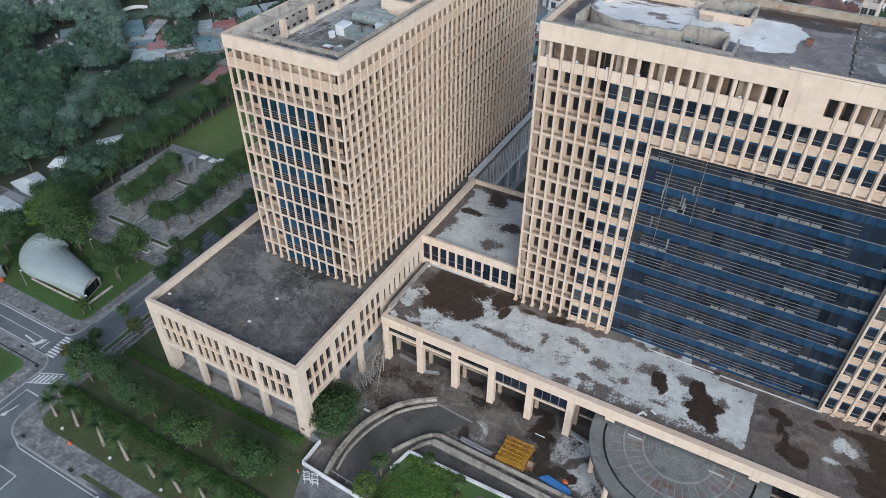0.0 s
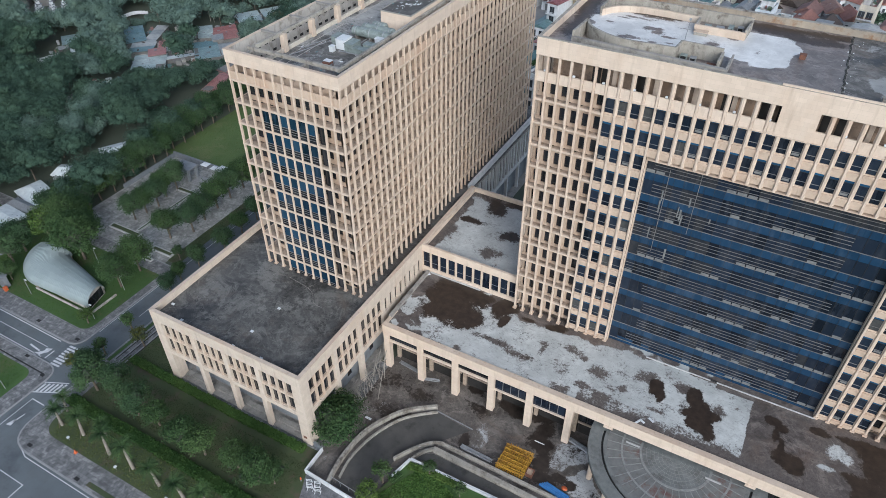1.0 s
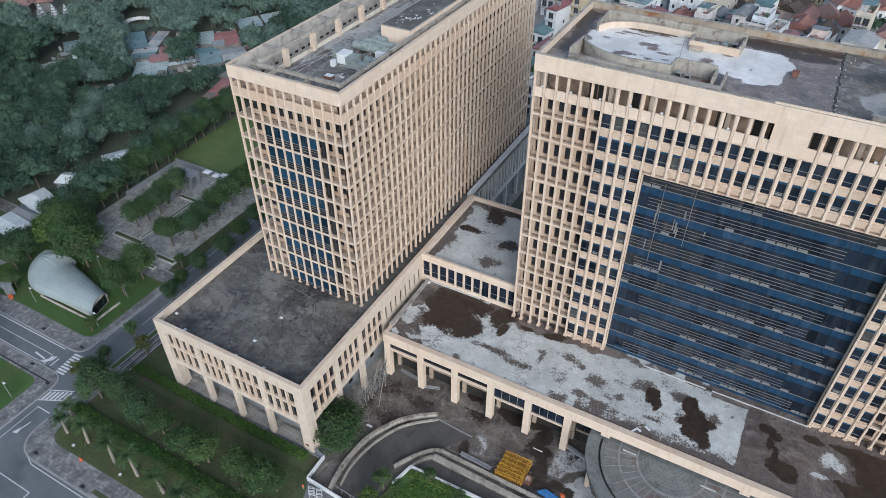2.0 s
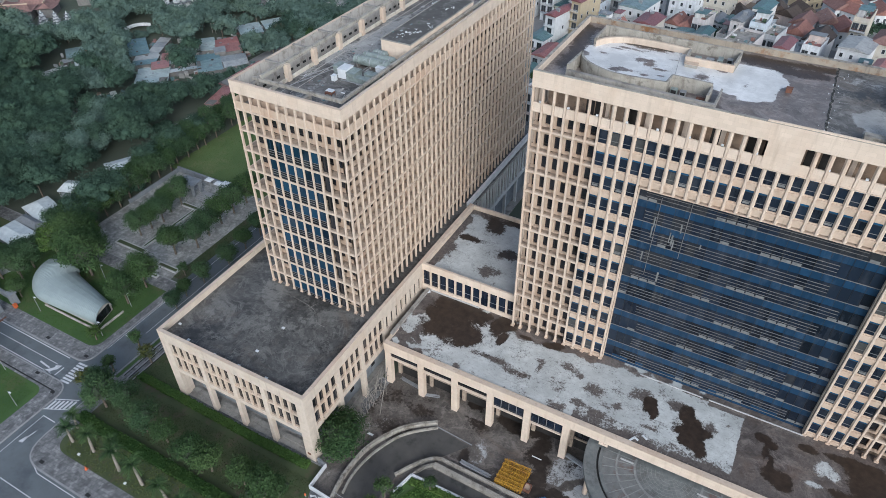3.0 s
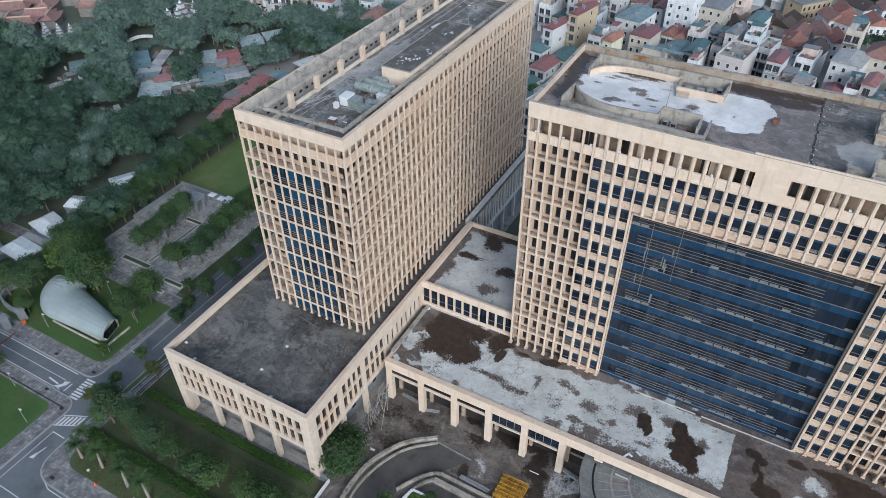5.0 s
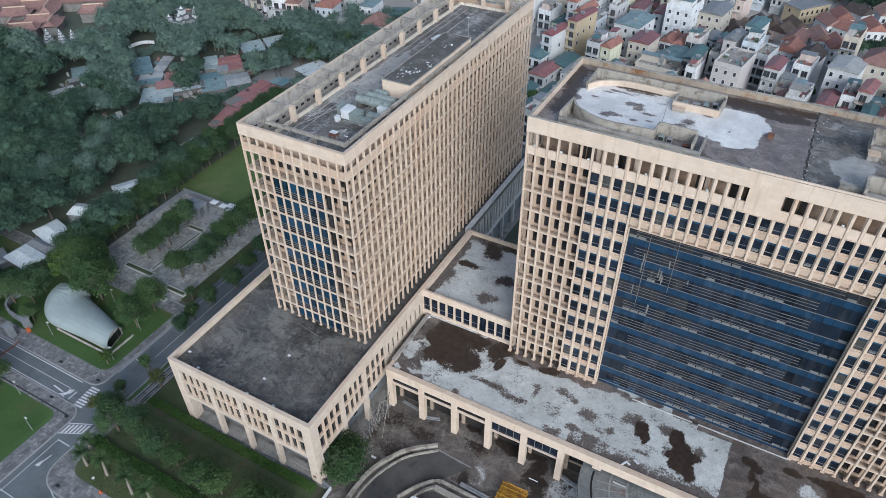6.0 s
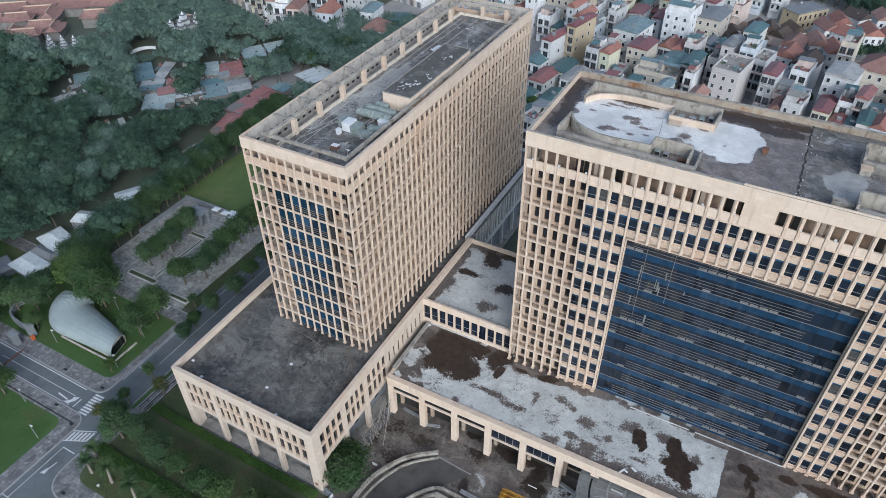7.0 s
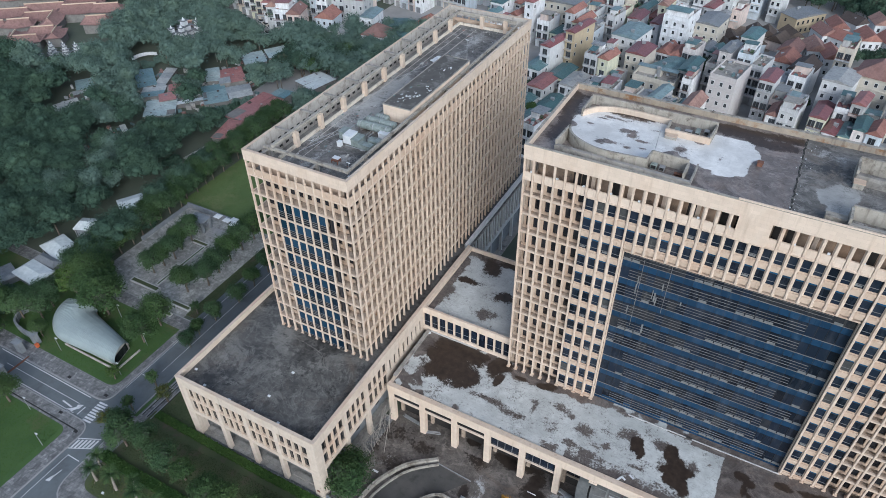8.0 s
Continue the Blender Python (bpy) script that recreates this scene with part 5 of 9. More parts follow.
def round_porch():
    cx, cy, z = 55.7, 21.35, 8.4
    o = thing("round_porch_roof", "half-round granite porch roof with radial panels, grey", "porch roof", (cx, cy, 0))
    for r0, r1, z1, mat, name, lab in ((11.55, 13.6, z, SLATE, "rim", "grey granite rim"), (11.2, 11.55, z - 0.25, BLACK, "gap", "black drainage gap"), (10.6, 11.2, z - 0.03, SLATE, "inner_rim", ""), (8.15, 8.45, z, PALE_GRANITE, "ring_rib", ""), (5.2, 5.55, z + 0.02, PALE_GRANITE, "ring_rib", "")):
        bm = bmesh.new()
        annulus(bm, cx, cy, r0, r1, z - 0.7, z1, 175.5, 364.5)
        part(name, bm, mat, o, lab)
    part("back_strip", boxes((cx - 13.4, cx + 13.4, 21.3, 22.6, z - 0.6, z - 0.06)), SLATE, o)
    panel = [0, 0]
    for j, (r0, r1) in enumerate(((8.45, 10.6), (5.55, 8.15))):
        bm = bmesh.new()
        annulus(bm, cx, cy, r0, r1, -0.6, -0.05, 180.5, 188.5)
        bmesh.ops.translate(bm, verts=bm.verts, vec=(-cx, -cy, 0))
        panel[j] = mesh_of("panel", bm, RED_PANEL)
        for i in range(-1, 21):
            piece("panel", panel[j], o, shift(cx, cy, z) @ pose(0, 0, 0, 0, 0, 9 * i))
    for i in range(-1, 22):
        bm = bmesh.new()
        box(bm, 5.55, 10.6, -0.06, 0.06, -0.6, -0.02)
        bmesh.ops.transform(bm, matrix=shift(cx, cy, z) @ pose(0, 0, 0, 0, 0, 180 + 9 * i), verts=bm.verts)
        part("radial_rib", bm, PALE_GRANITE, o)
    bm = bmesh.new()
    annulus(bm, cx, cy, 0.0, 5.2, z - 0.5, z - 0.02, 170, 370)
    part("disc", bm, SLATE, o, "round grey centre slab with faint rays")
    for j, r in enumerate((0.9, 1.5, 2.1, 2.7, 3.3, 3.9, 4.5)):
        bm = bmesh.new()
        annulus(bm, cx, cy, r, r + 0.05, z - 0.05, z - 0.008, 180, 360)
        part("inlay", bm, PALE_GRANITE, o, "thin pale inlaid arc")
        for i in range(6 + 3 * j):
            bm = bmesh.new()
            box(bm, r + 0.05, r + 0.58, -0.018, 0.018, -0.05, -0.009)
            bmesh.ops.transform(bm, matrix=shift(cx, cy, z) @ pose(0, 0, 0, 0, 0, 180 + 180 * (i + 0.5) / (6 + 3 * j)), verts=bm.verts)
            part("joint", bm, PALE_GRANITE, o)
    bm = bmesh.new()
    annulus(bm, cx, cy, 0.4, 13.2, z - 1.3, z - 0.7, 180, 360)
    part("soffit", bm, CONCRETE, o)
    for a in (200, 230, 270, 310, 340):
        x, y = cx + 12.4 * math.cos(radians(a)), cy + 12.4 * math.sin(radians(a))
        bm = bmesh.new()
        tube(bm, (x, y, 0.1), (x, y, z - 1.3), 0.45, 0.45, 16)
        part("column", bm, CREAM, o)
    for x, y, w in ((47.9, 20.6, 2.2), (60.4, 20.1, 2.3)):
        part("light_strip", boxes((x, x + w, y, y + 0.25, z - 0.1, z + 0.08)), PALE_STONE, o, "pale metal strip")


round_porch()

# ---- the block with the great glass wall ----
BX0, BX1, BY0, BY1 = 20.6, 91.0, 37.19, 61.4
GX0, GX1, GTOP = 38.4, 73.3, 49.3
BLOCK_FLOORS = [54.4 - 3.87 * k for k in range(12)]


def block():
    b = thing("office_block", "wide cream stone office block with a recessed blue glass wall", "office building", ((BX0 + BX1) / 2, 49, 11.3))
    s = Side(BX0, BY0, "south")
    w = (GX0 - BX0) / 10
    mid_w = (GX1 - GX0) / 20
    right_w = (BX1 - GX1) / 10
    edges = [BX0 + i * w for i in range(10)] + [GX0 + i * mid_w for i in range(20)] + [GX1 + i * right_w for i in range(11)]
    part("core", boxes((BX0 + 2.1, GX0 - 0.1, BY0 + 2.1, BY1 - 2.0, 11.0, 61.0), (GX0 - 0.1, GX1 + 0.1, BY0 + 1.6, BY1 - 2.0, 11.0, 57.3), (GX1 + 0.1, BX1 - 2.1, BY0 + 2.1, BY1 - 2.0, 11.0, 61.0)), DARK_IN, b, "solid near-black core in place of unlit rooms behind the windows")
    # fascia, blank centre panel, coping
    part("fascia", boxes((BX0, BX1, BY0, BY0 + 0.5, 61.45, 64.0), (BX0, BX0 + 0.5, BY0 + 0.5, BY1 - 0.5, 61.45, 64.0), (BX0, BX1, BY1 - 0.5, BY1, 61.45, 64.0), (BX1 - 0.5, BX1, BY0 + 0.5, BY1 - 0.5, 61.45, 64.0)), CREAM, b)
    part("blank_panel", boxes((53.4, 57.9, BY0, BY0 + 0.45, 57.3, 61.45)), CREAM, b)
    part("coping", boxes((BX0 - 0.03, BX1, BY0 - 0.03, BY0 + 0.45, 64.0, 64.08), (BX0 - 0.03, BX0 + 0.4, BY0 + 0.45, BY1 - 0.4, 64.0, 64.08), (BX0 - 0.03, BX1, BY1 - 0.6, BY1 + 0.03, 64.0, 64.08)), STAINED_CONCRETE, b, "rain-stained coping")
    part("parapet_render", boxes((BX0 + 0.5, BX1 - 0.5, BY1 - 0.56, BY1 - 0.5, 63.02, 63.96)), RUSTY_RENDER, b, "rust-stained render inside the rear parapet")
    part("raised_coping", boxes((52.6, BX1, BY0 + 0.05, BY0 + 0.3, 64.08, 64.3)), CREAM, b)
    # fins
    long_fin = fin_mesh("fin", 0.34, 0.5, 61.5 - 11.3, CREAM_FIN)
    glazed_fin = fin_mesh("fin", 0.34, 0.5, 61.5 - 11.3, CREAM_FIN, 0.62)
    top_fin = fin_mesh("fin", 0.36, 0.5, 61.5 - GTOP, CREAM_FIN, 0.62)
    foot = mesh_of("fin_foot", boxes((-0.32, 0.32, -0.6, 0.1, 0, 0.4)), CREAM_WALL)
    for i, x in enumerate(edges):
        x = min(max(x, BX0 + 0.22), BX1 - 0.22)
        if 53.5 < x < 57.8:
            f = fin_mesh("fin", 0.36, 0.5, 57.3 - GTOP, CREAM_FIN, 0.62)
            piece("fin", f, b, shift(x, BY0 + 0.5, GTOP))
        elif 10 < i < 30:
            piece("fin", top_fin, b, shift(x, BY0 + 0.5, GTOP))
        else:
            piece("fin", glazed_fin if 6 < i < 34 and i not in (10, 30) else long_fin, b, shift(x, BY0 + 0.5, 11.3))
            piece("fin_foot", foot, b, shift(x, BY0 + 0.5, 11.28))
    side_fin = fin_mesh("fin", 0.44, 0.5, 61.5 - 11.3, CREAM_FIN)
    wst = Side(BX0, BY0, "west")
    for i in range(1, 14):
        piece("fin", side_fin, b, wst.place(i * 1.79, -0.5, 11.3))
    # recess jambs and soffit
    part("jamb", boxes((GX0 + 0.22, GX0 + 0.36, BY0 + 0.5, BY0 + 1.6, 11.3, GTOP)), CREAM_FIN, b)
    part("jamb", boxes((GX1 - 0.36, GX1 - 0.22, BY0 + 0.5, BY0 + 1.6, 11.3, GTOP)), CREAM_FIN, b)
    part("soffit", boxes((GX0 + 0.36, GX1 - 0.36, BY0 + 0.05, BY0 + 1.6, GTOP - 0.05, GTOP + 0.15)), CREAM_WALL, b)
    # flush window bays
    win = {}
    sp_mesh = {}
    for bw in (w, mid_w, right_w):
        win[bw] = []
        for body in (GLASS_NAVY, DUSTY_GLASS):
            win[bw].append(banded("window", bw - 0.44, 0.05, [(0.62, 0.0, 0), (0.70, 0.05, 3), (2.02, 0.0, 0), (2.09, 0.06, 2), (2.45, 0.012, 1)], body, TOP_LIGHT, BLACK, MULLION))
        sp_mesh[bw] = mesh_of("spandrel", boxes((-(bw - 0.44) / 2, (bw - 0.44) / 2, 0, 0.3, -0.1, 0.75), (-(bw - 0.44) / 2, (bw - 0.44) / 2, -0.16, 0.3, 0.75, 1.12), (-(bw - 0.44) / 2, (bw - 0.44) / 2, 0.02, 0.3, 1.12, 1.33)), CREAM_WALL)
    drop = mesh_of("blind", boxes((-0.45, 0.45, 0, 0.02, 0, 0.35)), BLIND)
    rng = random.Random(3)
    for i in range(len(edges) - 1):
        x0, x1 = edges[i], edges[i + 1]
        bw = w if i < 10 else mid_w if i < 30 else right_w
        xc = (x0 + x1) / 2
        flush = 6 <= i <= 33
        blank = 53.3 < xc < 58.0
        for k, z in enumerate(BLOCK_FLOORS):
            if flush and (k < 2 or not 10 <= i < 30):
                wnd = piece("window", win[bw][1 if rng.random() < 0.07 else 0], b, shift(xc, BY0 + 0.32, z + 0.6))
                if rng.random() < 0.22:
                    piece("blind", drop, wnd, shift(xc + rng.uniform(-0.1, 0.1), BY0 + 0.28, z + 0.78))
                piece("spandrel", sp_mesh[bw], b, shift(xc, BY0 + 0.22, z - 0.74))
        # attic: open loggia over a cream parapet
        if not blank:
            part("attic_parapet", boxes((x0 + 0.22, x1 - 0.22, BY0 + 0.12, BY0 + 0.4, 57.75, 59.0), (x0 + 0.22, x1 - 0.22, BY0 + 0.06, BY0 + 0.45, 57.5, 57.75)), CREAM, b)
    part("attic_floor", boxes((BX0 + 0.3, BX1 - 0.3, BY0 + 0.5, BY0 + 2.1, 57.3, 57.6)), CONCRETE, b)
    part("attic_back_wall", boxes((BX0 + 2.0, BX1 - 2.0, BY0 + 2.0, BY0 + 2.15, 57.6, 61.2)), ATTIC_WALL, b, "dark brown back wall of the open attic")
    cheek = mesh_of("attic_pier", boxes((-0.3, 0.3, -0.35, 0.0, 0, 3.5)), CREAM)
    # near-black plates stand in for the shade of deep openings
    door = mesh_of("attic_opening", boxes((-0.62, 0.62, -0.03, 0.0, 0, 2.9)), DARK_IN)
    for i in range(len(edges) - 1):
        if edges[i] < BX0 + 3:
            continue
        if rng.random() < 0.36:
            piece("attic_opening", door, b, shift((edges[i] + edges[i + 1]) / 2 + rng.uniform(0, 0.9), BY0 + 2.0, 57.8))
        elif rng.random() < 0.3:
            piece("attic_pier", cheek, b, shift(edges[i] + rng.uniform(0.5, 1.1), BY0 + 1.98, 57.6))
    part("ledge", boxes((GX0 - 7.0, GX1 + 7.0, BY0 - 0.08, BY0 + 0.3, 57.38, 57.5)), CREAM_FIN, b)
    # balcony bays
    def balcony_bays(a0, a1, face_side, inner, tag):
        for k, z in enumerate(BLOCK_FLOORS[:-1]):
            bm = bmesh.new()
            face_side.box(bm, a0, a1, -inner + 0.5, -0.1, z, z + 0.36)
            part("floor_slab", bm, LEDGE, b)
            # short brackets across the gap between slab and inner wall
            bm = bmesh.new()
            q = a0
            while q < a1 - 0.3:
                face_side.box(bm, q, min(q + 0.95, a1), -inner - 0.02, -inner + 0.52, z + 0.05, z + 0.32)
                q += 1.775
            tagged(part("slab_rim", bm, LEDGE, b), kind="stuff")
            bm = bmesh.new()
            face_side.box(bm, a0, a1, -0.4, -0.06, z + 0.05, z + 0.38)
            part("edge_beam", bm, CREAM_FIN, b)
        bm = bmesh.new()
        for z in BLOCK_FLOORS:
            face_side.box(bm, a0, a1, -inner - 0.3, -inner, z + 0.3, z + 0.85)
            face_side.box(bm, a0, a1, -inner - 0.3, -inner, z + 2.95, z + 3.87)
        return bm
    for a0, a1 in ((0.3, 6 * w), (edges[34] - BX0, BX1 - BX0 - 0.3)):
        inner = 1.25
        bm = balcony_bays(a0, a1, s, inner, "front")
        cells = [i for i in range(len(edges) - 1) if a0 - 0.4 <= edges[i] - BX0 < a1 - 0.3]
        for i in cells:
            u = edges[i] - BX0
            for z in BLOCK_FLOORS:
                s.box(bm, max(u - 0.25, 0.5), max(u + 0.42, 0.9), -inner - 0.3, -inner, z + 0.85, z + 2.95)
        part("wall", bm, CREAM_WALL, b)
        pane = pane_mesh("window", 1.14, 2.1, GLASS_DARK, (0.45,), BLACK)
        for i in cells:
            bw = edges[i + 1] - edges[i]
            for z in BLOCK_FLOORS:
                piece("window", pane, b, shift(edges[i] + 0.98, BY0 + inner + 0.2, z + 0.85))
    bm = balcony_bays(1.47, BY1 - BY0 - 0.4, wst, 1.5, "west")
    part("wall", bm, CREAM_WALL, b)
    bm = bmesh.new()
    for i in range(1, 13):
        for z in BLOCK_FLOORS:
            wst.box(bm, i * 1.79 + 0.4, i * 1.79 + 1.4, -1.8, -1.72, z + 1.25, z + 3.0)
    tagged(part("windows_beyond", bm, GLASS_DARK, b), kind="stuff")
    # rear wall
    part("rear_wall", boxes((BX0 + 0.5, BX1, BY1 - 0.5, BY1 - 0.1, 11.0, 61.45)), CREAM_WALL, b)
    part("base_wall", boxes((BX0 + 0.4, GX0, BY0 + 2.0, BY0 + 2.3, 11.2, 12.6), (GX1, BX1, BY0 + 2.0, BY0 + 2.3, 11.2, 12.6), (BX0, BX1, BY0 + 2.3, BY1, 0, 11.2)), CREAM_WALL, b)
    # roof
    def field(x, y):
        inside = spots(x, y, [(31.6, 49.4, 7.2, 6.9), (35.6, 49.2, 4.6, 6.6), (42.6, 49.3, 4.4, 2.7), (48.6, 49.8, 4.2, 5.0), (50.0, 52.4, 2.6, 2.6), (46.6, 47.6, 3.0, 2.4)], 0.12)
        inside = max(inside, min(1.2, 0.5 + 1.3 * min(x - 45.0, 52.4 - x, y - 45.0, 55.6 - y) + 0.5 * noise.noise((0.5 * x, 0.5 * y, 7))) if 44 < x < 54 else 0.0)
        worn = spots(x, y, [(33.2, 50.2, 1.9, 0.9), (34.6, 49.2, 0.9, 0.9), (31.2, 45.6, 2.0, 0.7), (30.0, 44.8, 1.0, 0.4), (36.2, 48.0, 1.5, 0.5), (42.2, 48.6, 1.6, 1.2), (48.2, 48.6, 0.5, 1.7), (34.5, 45.2, 0.8, 0.4), (30.6, 53.4, 2.4, 0.5), (32.6, 54.6, 3.0, 0.5), (28.4, 52.6, 1.4, 0.3), (37.6, 52.4, 1.0, 0.3), (27.0, 50.0, 0.8, 0.3), (36.8, 46.0, 0.6, 0.3)], 0.75)
        coat = 1.12 * inside - 0.95 * worn
        coat = max(coat, 0.55 * spots(x, y, [(63.4, 45.8, 1.8, 1.7)]), 0.3 * spots(x, y, [(22.5, 52, 1.6, 2.6)]))
        wet = 0.9 * spots(x, y, [(48.5, 58.0, 4.0, 1.6), (57.0, 59.2, 3.5, 1.2), (22.2, 54.0, 1.4, 5.0), (54.5, 56.5, 5.0, 1.4), (23.0, 48.0, 1.2, 6.0), (34, 58.5, 14, 0.9), (21.9, 58.6, 1.2, 1.4), (50, 59.0, 9, 1.0), (33, 55.3, 6, 0.5)])
        wet = max(wet, 0.34 * worn)
        return coat, wet, 0.35 - 0.30 * min(1.0, inside) + 0.5 * worn
    stain_sheet("roof_deck", BX0 + 0.5, 59.5, BY0 + 0.5, BY1 - 0.5, 63.0, 0.4, field, BLOCK_DECK, b, "dark roof with a great white flaked patch")

    def far_field(x, y):
        pale = spots(x, y, [(64.2, 45.4, 2.2, 2.4), (65.6, 46.6, 2.0, 2.0), (65.2, 43.8, 1.9, 2.2)])
        coat = max(1.3 * pale, 0.25 + 0.5 * noise.noise((x * 0.2, y * 0.2, 3)))
        return coat, 0.12 + 0.6 * noise.noise((x * 0.18, y * 0.18, 12)) - 0.7 * pale, 0.2 - 0.3 * pale
    stain_sheet("roof_deck", 59.5, BX1 - 0.5, BY0 + 0.5, BY1 - 0.5, 63.0, 0.5, far_field, DARK_DECK, b, "mossy dark grey roof beyond the joint")
    part("roof_slab", boxes((BX0 + 0.5, BX1 - 0.5, BY0 + 0.5, BY1 - 0.5, 61.2, 62.95)), CONCRETE, b)
    bm = bmesh.new()
    strip_wall(bm, [(59.3 + 0.28 * noise.noise((0.35 * q, 3, 1)), BY0 + 0.5 + (BY1 - BY0 - 1.0) * q / 60, 0) for q in range(61)], 0.26, 62.9, 63.06)
    part("roof_joint", bm, JOINT_MOSS, b, "dark mossy joint across the roof")
    return b


block()


def attic_lights():
    for k in range(16):
        x = BX0 + 1.5 + 4.35 * k
        if 53 < x < 58.4:
            continue
        o = thing("floodlight", "small white floodlight on the attic parapet", "floodlight", (x, BY0 + 0.2, 59.0), "attic floodlights")
        part("foot", boxes((-0.06, 0.06, -0.06, 0.06, 0.0, 0.14)), STEEL, o, local=True)
        part("head", boxes((-0.17, 0.17, -0.16, 0.08, 0.14, 0.36)), WHITE_PAINT, o, "white lamp head", local=True)


attic_lights()


def great_glass():
    g = thing("glass_wall", "striped blue glass wall set in the block's recess", "curtain wall", ((GX0 + GX1) / 2, BY0 + 1.3, 11.3))
    n = 24
    w = (GX1 - GX0 - 0.72) / n
    x0 = GX0 + 0.36
    y = BY0 + 1.25
    tops = [GTOP - 3.87 * k for k in range(10)]
    band = mesh_of("spandrel_pane", boxes((-w / 2 + 0.015, w / 2 - 0.015, 0, 0.05, 0, 1.3)), SPANDREL)
    clear = mesh_of("window", boxes((-w / 2 + 0.015, w / 2 - 0.015, 0, 0.05, 0, 2.5)), GLASS_NAVY)
    smeared = mesh_of("window", boxes((-w / 2 + 0.015, w / 2 - 0.015, 0, 0.05, 0, 2.5)), SMEARED_GLASS)
    vent = mesh_of("hopper_vent", boxes((-w / 2 + 0.1, w / 2 - 0.1, -0.07, 0.0, 0, 0.42)), BLIND)
    rng = random.Random(12)
    for k, z in enumerate(tops):
        zb = z - 3.87
        if zb < 11.0:
            zb = 11.3
        run = 0
        for i in range(n):
            x = x0 + (i + 0.5) * w
            tilt = pose(0, 0, 0, rng.uniform(-0.5, 0.5), 0, rng.uniform(-0.6, 0.6))
            dusty = (k == 0 and rng.random() < 0.5) or (k < 5 and i < 9 and rng.random() < 0.34) or rng.random() < 0.03
            c = piece("window", smeared if dusty else clear, g, shift(x, y, z - 2.5) @ tilt)
            piece("spandrel_pane", band, g, shift(x, y, max(zb, z - 3.84)) @ tilt)
            run = run - 1 if run > 0 else (rng.choice((1, 1, 2, 3, 4)) if rng.random() < (0.32 if k > 2 and i > 8 else 0.14) else 0)
            if run > 0:
                piece("hopper_vent", vent, c, shift(x, y, z - 2.42))
        # broken runs of pale rails
        a = x0 + (0 if k in (2, 3) else rng.uniform(0, 2.0)) + (2.6 if k > 5 else 0)
        e = GX1 - 0.5 - rng.choice((2.0, 3.0, 4.5, 5.5))
        for dz, h in ((-0.55, 0.07), (-1.15, 0.06), (-1.75, 0.06), (-2.5, 0.1)):
            part("rail", boxes((a if dz > -2 else x0, e if dz > -2 else GX1 - 0.4, y - 0.1, y - 0.02, z + dz, z + dz + h)), MULLION, g)
    for i in range(n + 1):
        x = x0 + i * w
        part("mullion", boxes((x - 0.02, x + 0.02, y - 0.05, y - 0.005, 11.3, GTOP)), BLACK, g)
    for x, z0, z1 in ((42.2, 33, 48), (46.6, 38, 49)):
        part("guide_rail", boxes((x - 0.04, x + 0.04, y - 0.2, y - 0.12, z0, z1)), MULLION, g, "hanging maintenance rail")
    # pale ragged upright strips added for the grey marks on the upper panes
    for k in range(9):
        x, z = x0 + rng.uniform(0.5, 13) * rng.uniform(0.4, 1.0), rng.uniform(34, 48.6)
        a, h = rng.uniform(0.05, 0.14), rng.uniform(0.5, 2.3)
        strip = boxes((-a, a, -0.03, 0.0, 0, h))
        for v in strip.verts:
            v.co.x += 0.25 * noise.noise((v.co.z, k, 3)) + 0.1 * v.co.z * rng.uniform(-0.3, 0.3)
        piece("film_strip", mesh_of("film_strip", strip, BLIND), g, shift(x, y - 0.06, z - h), label="pale ragged strip on the glass")


great_glass()


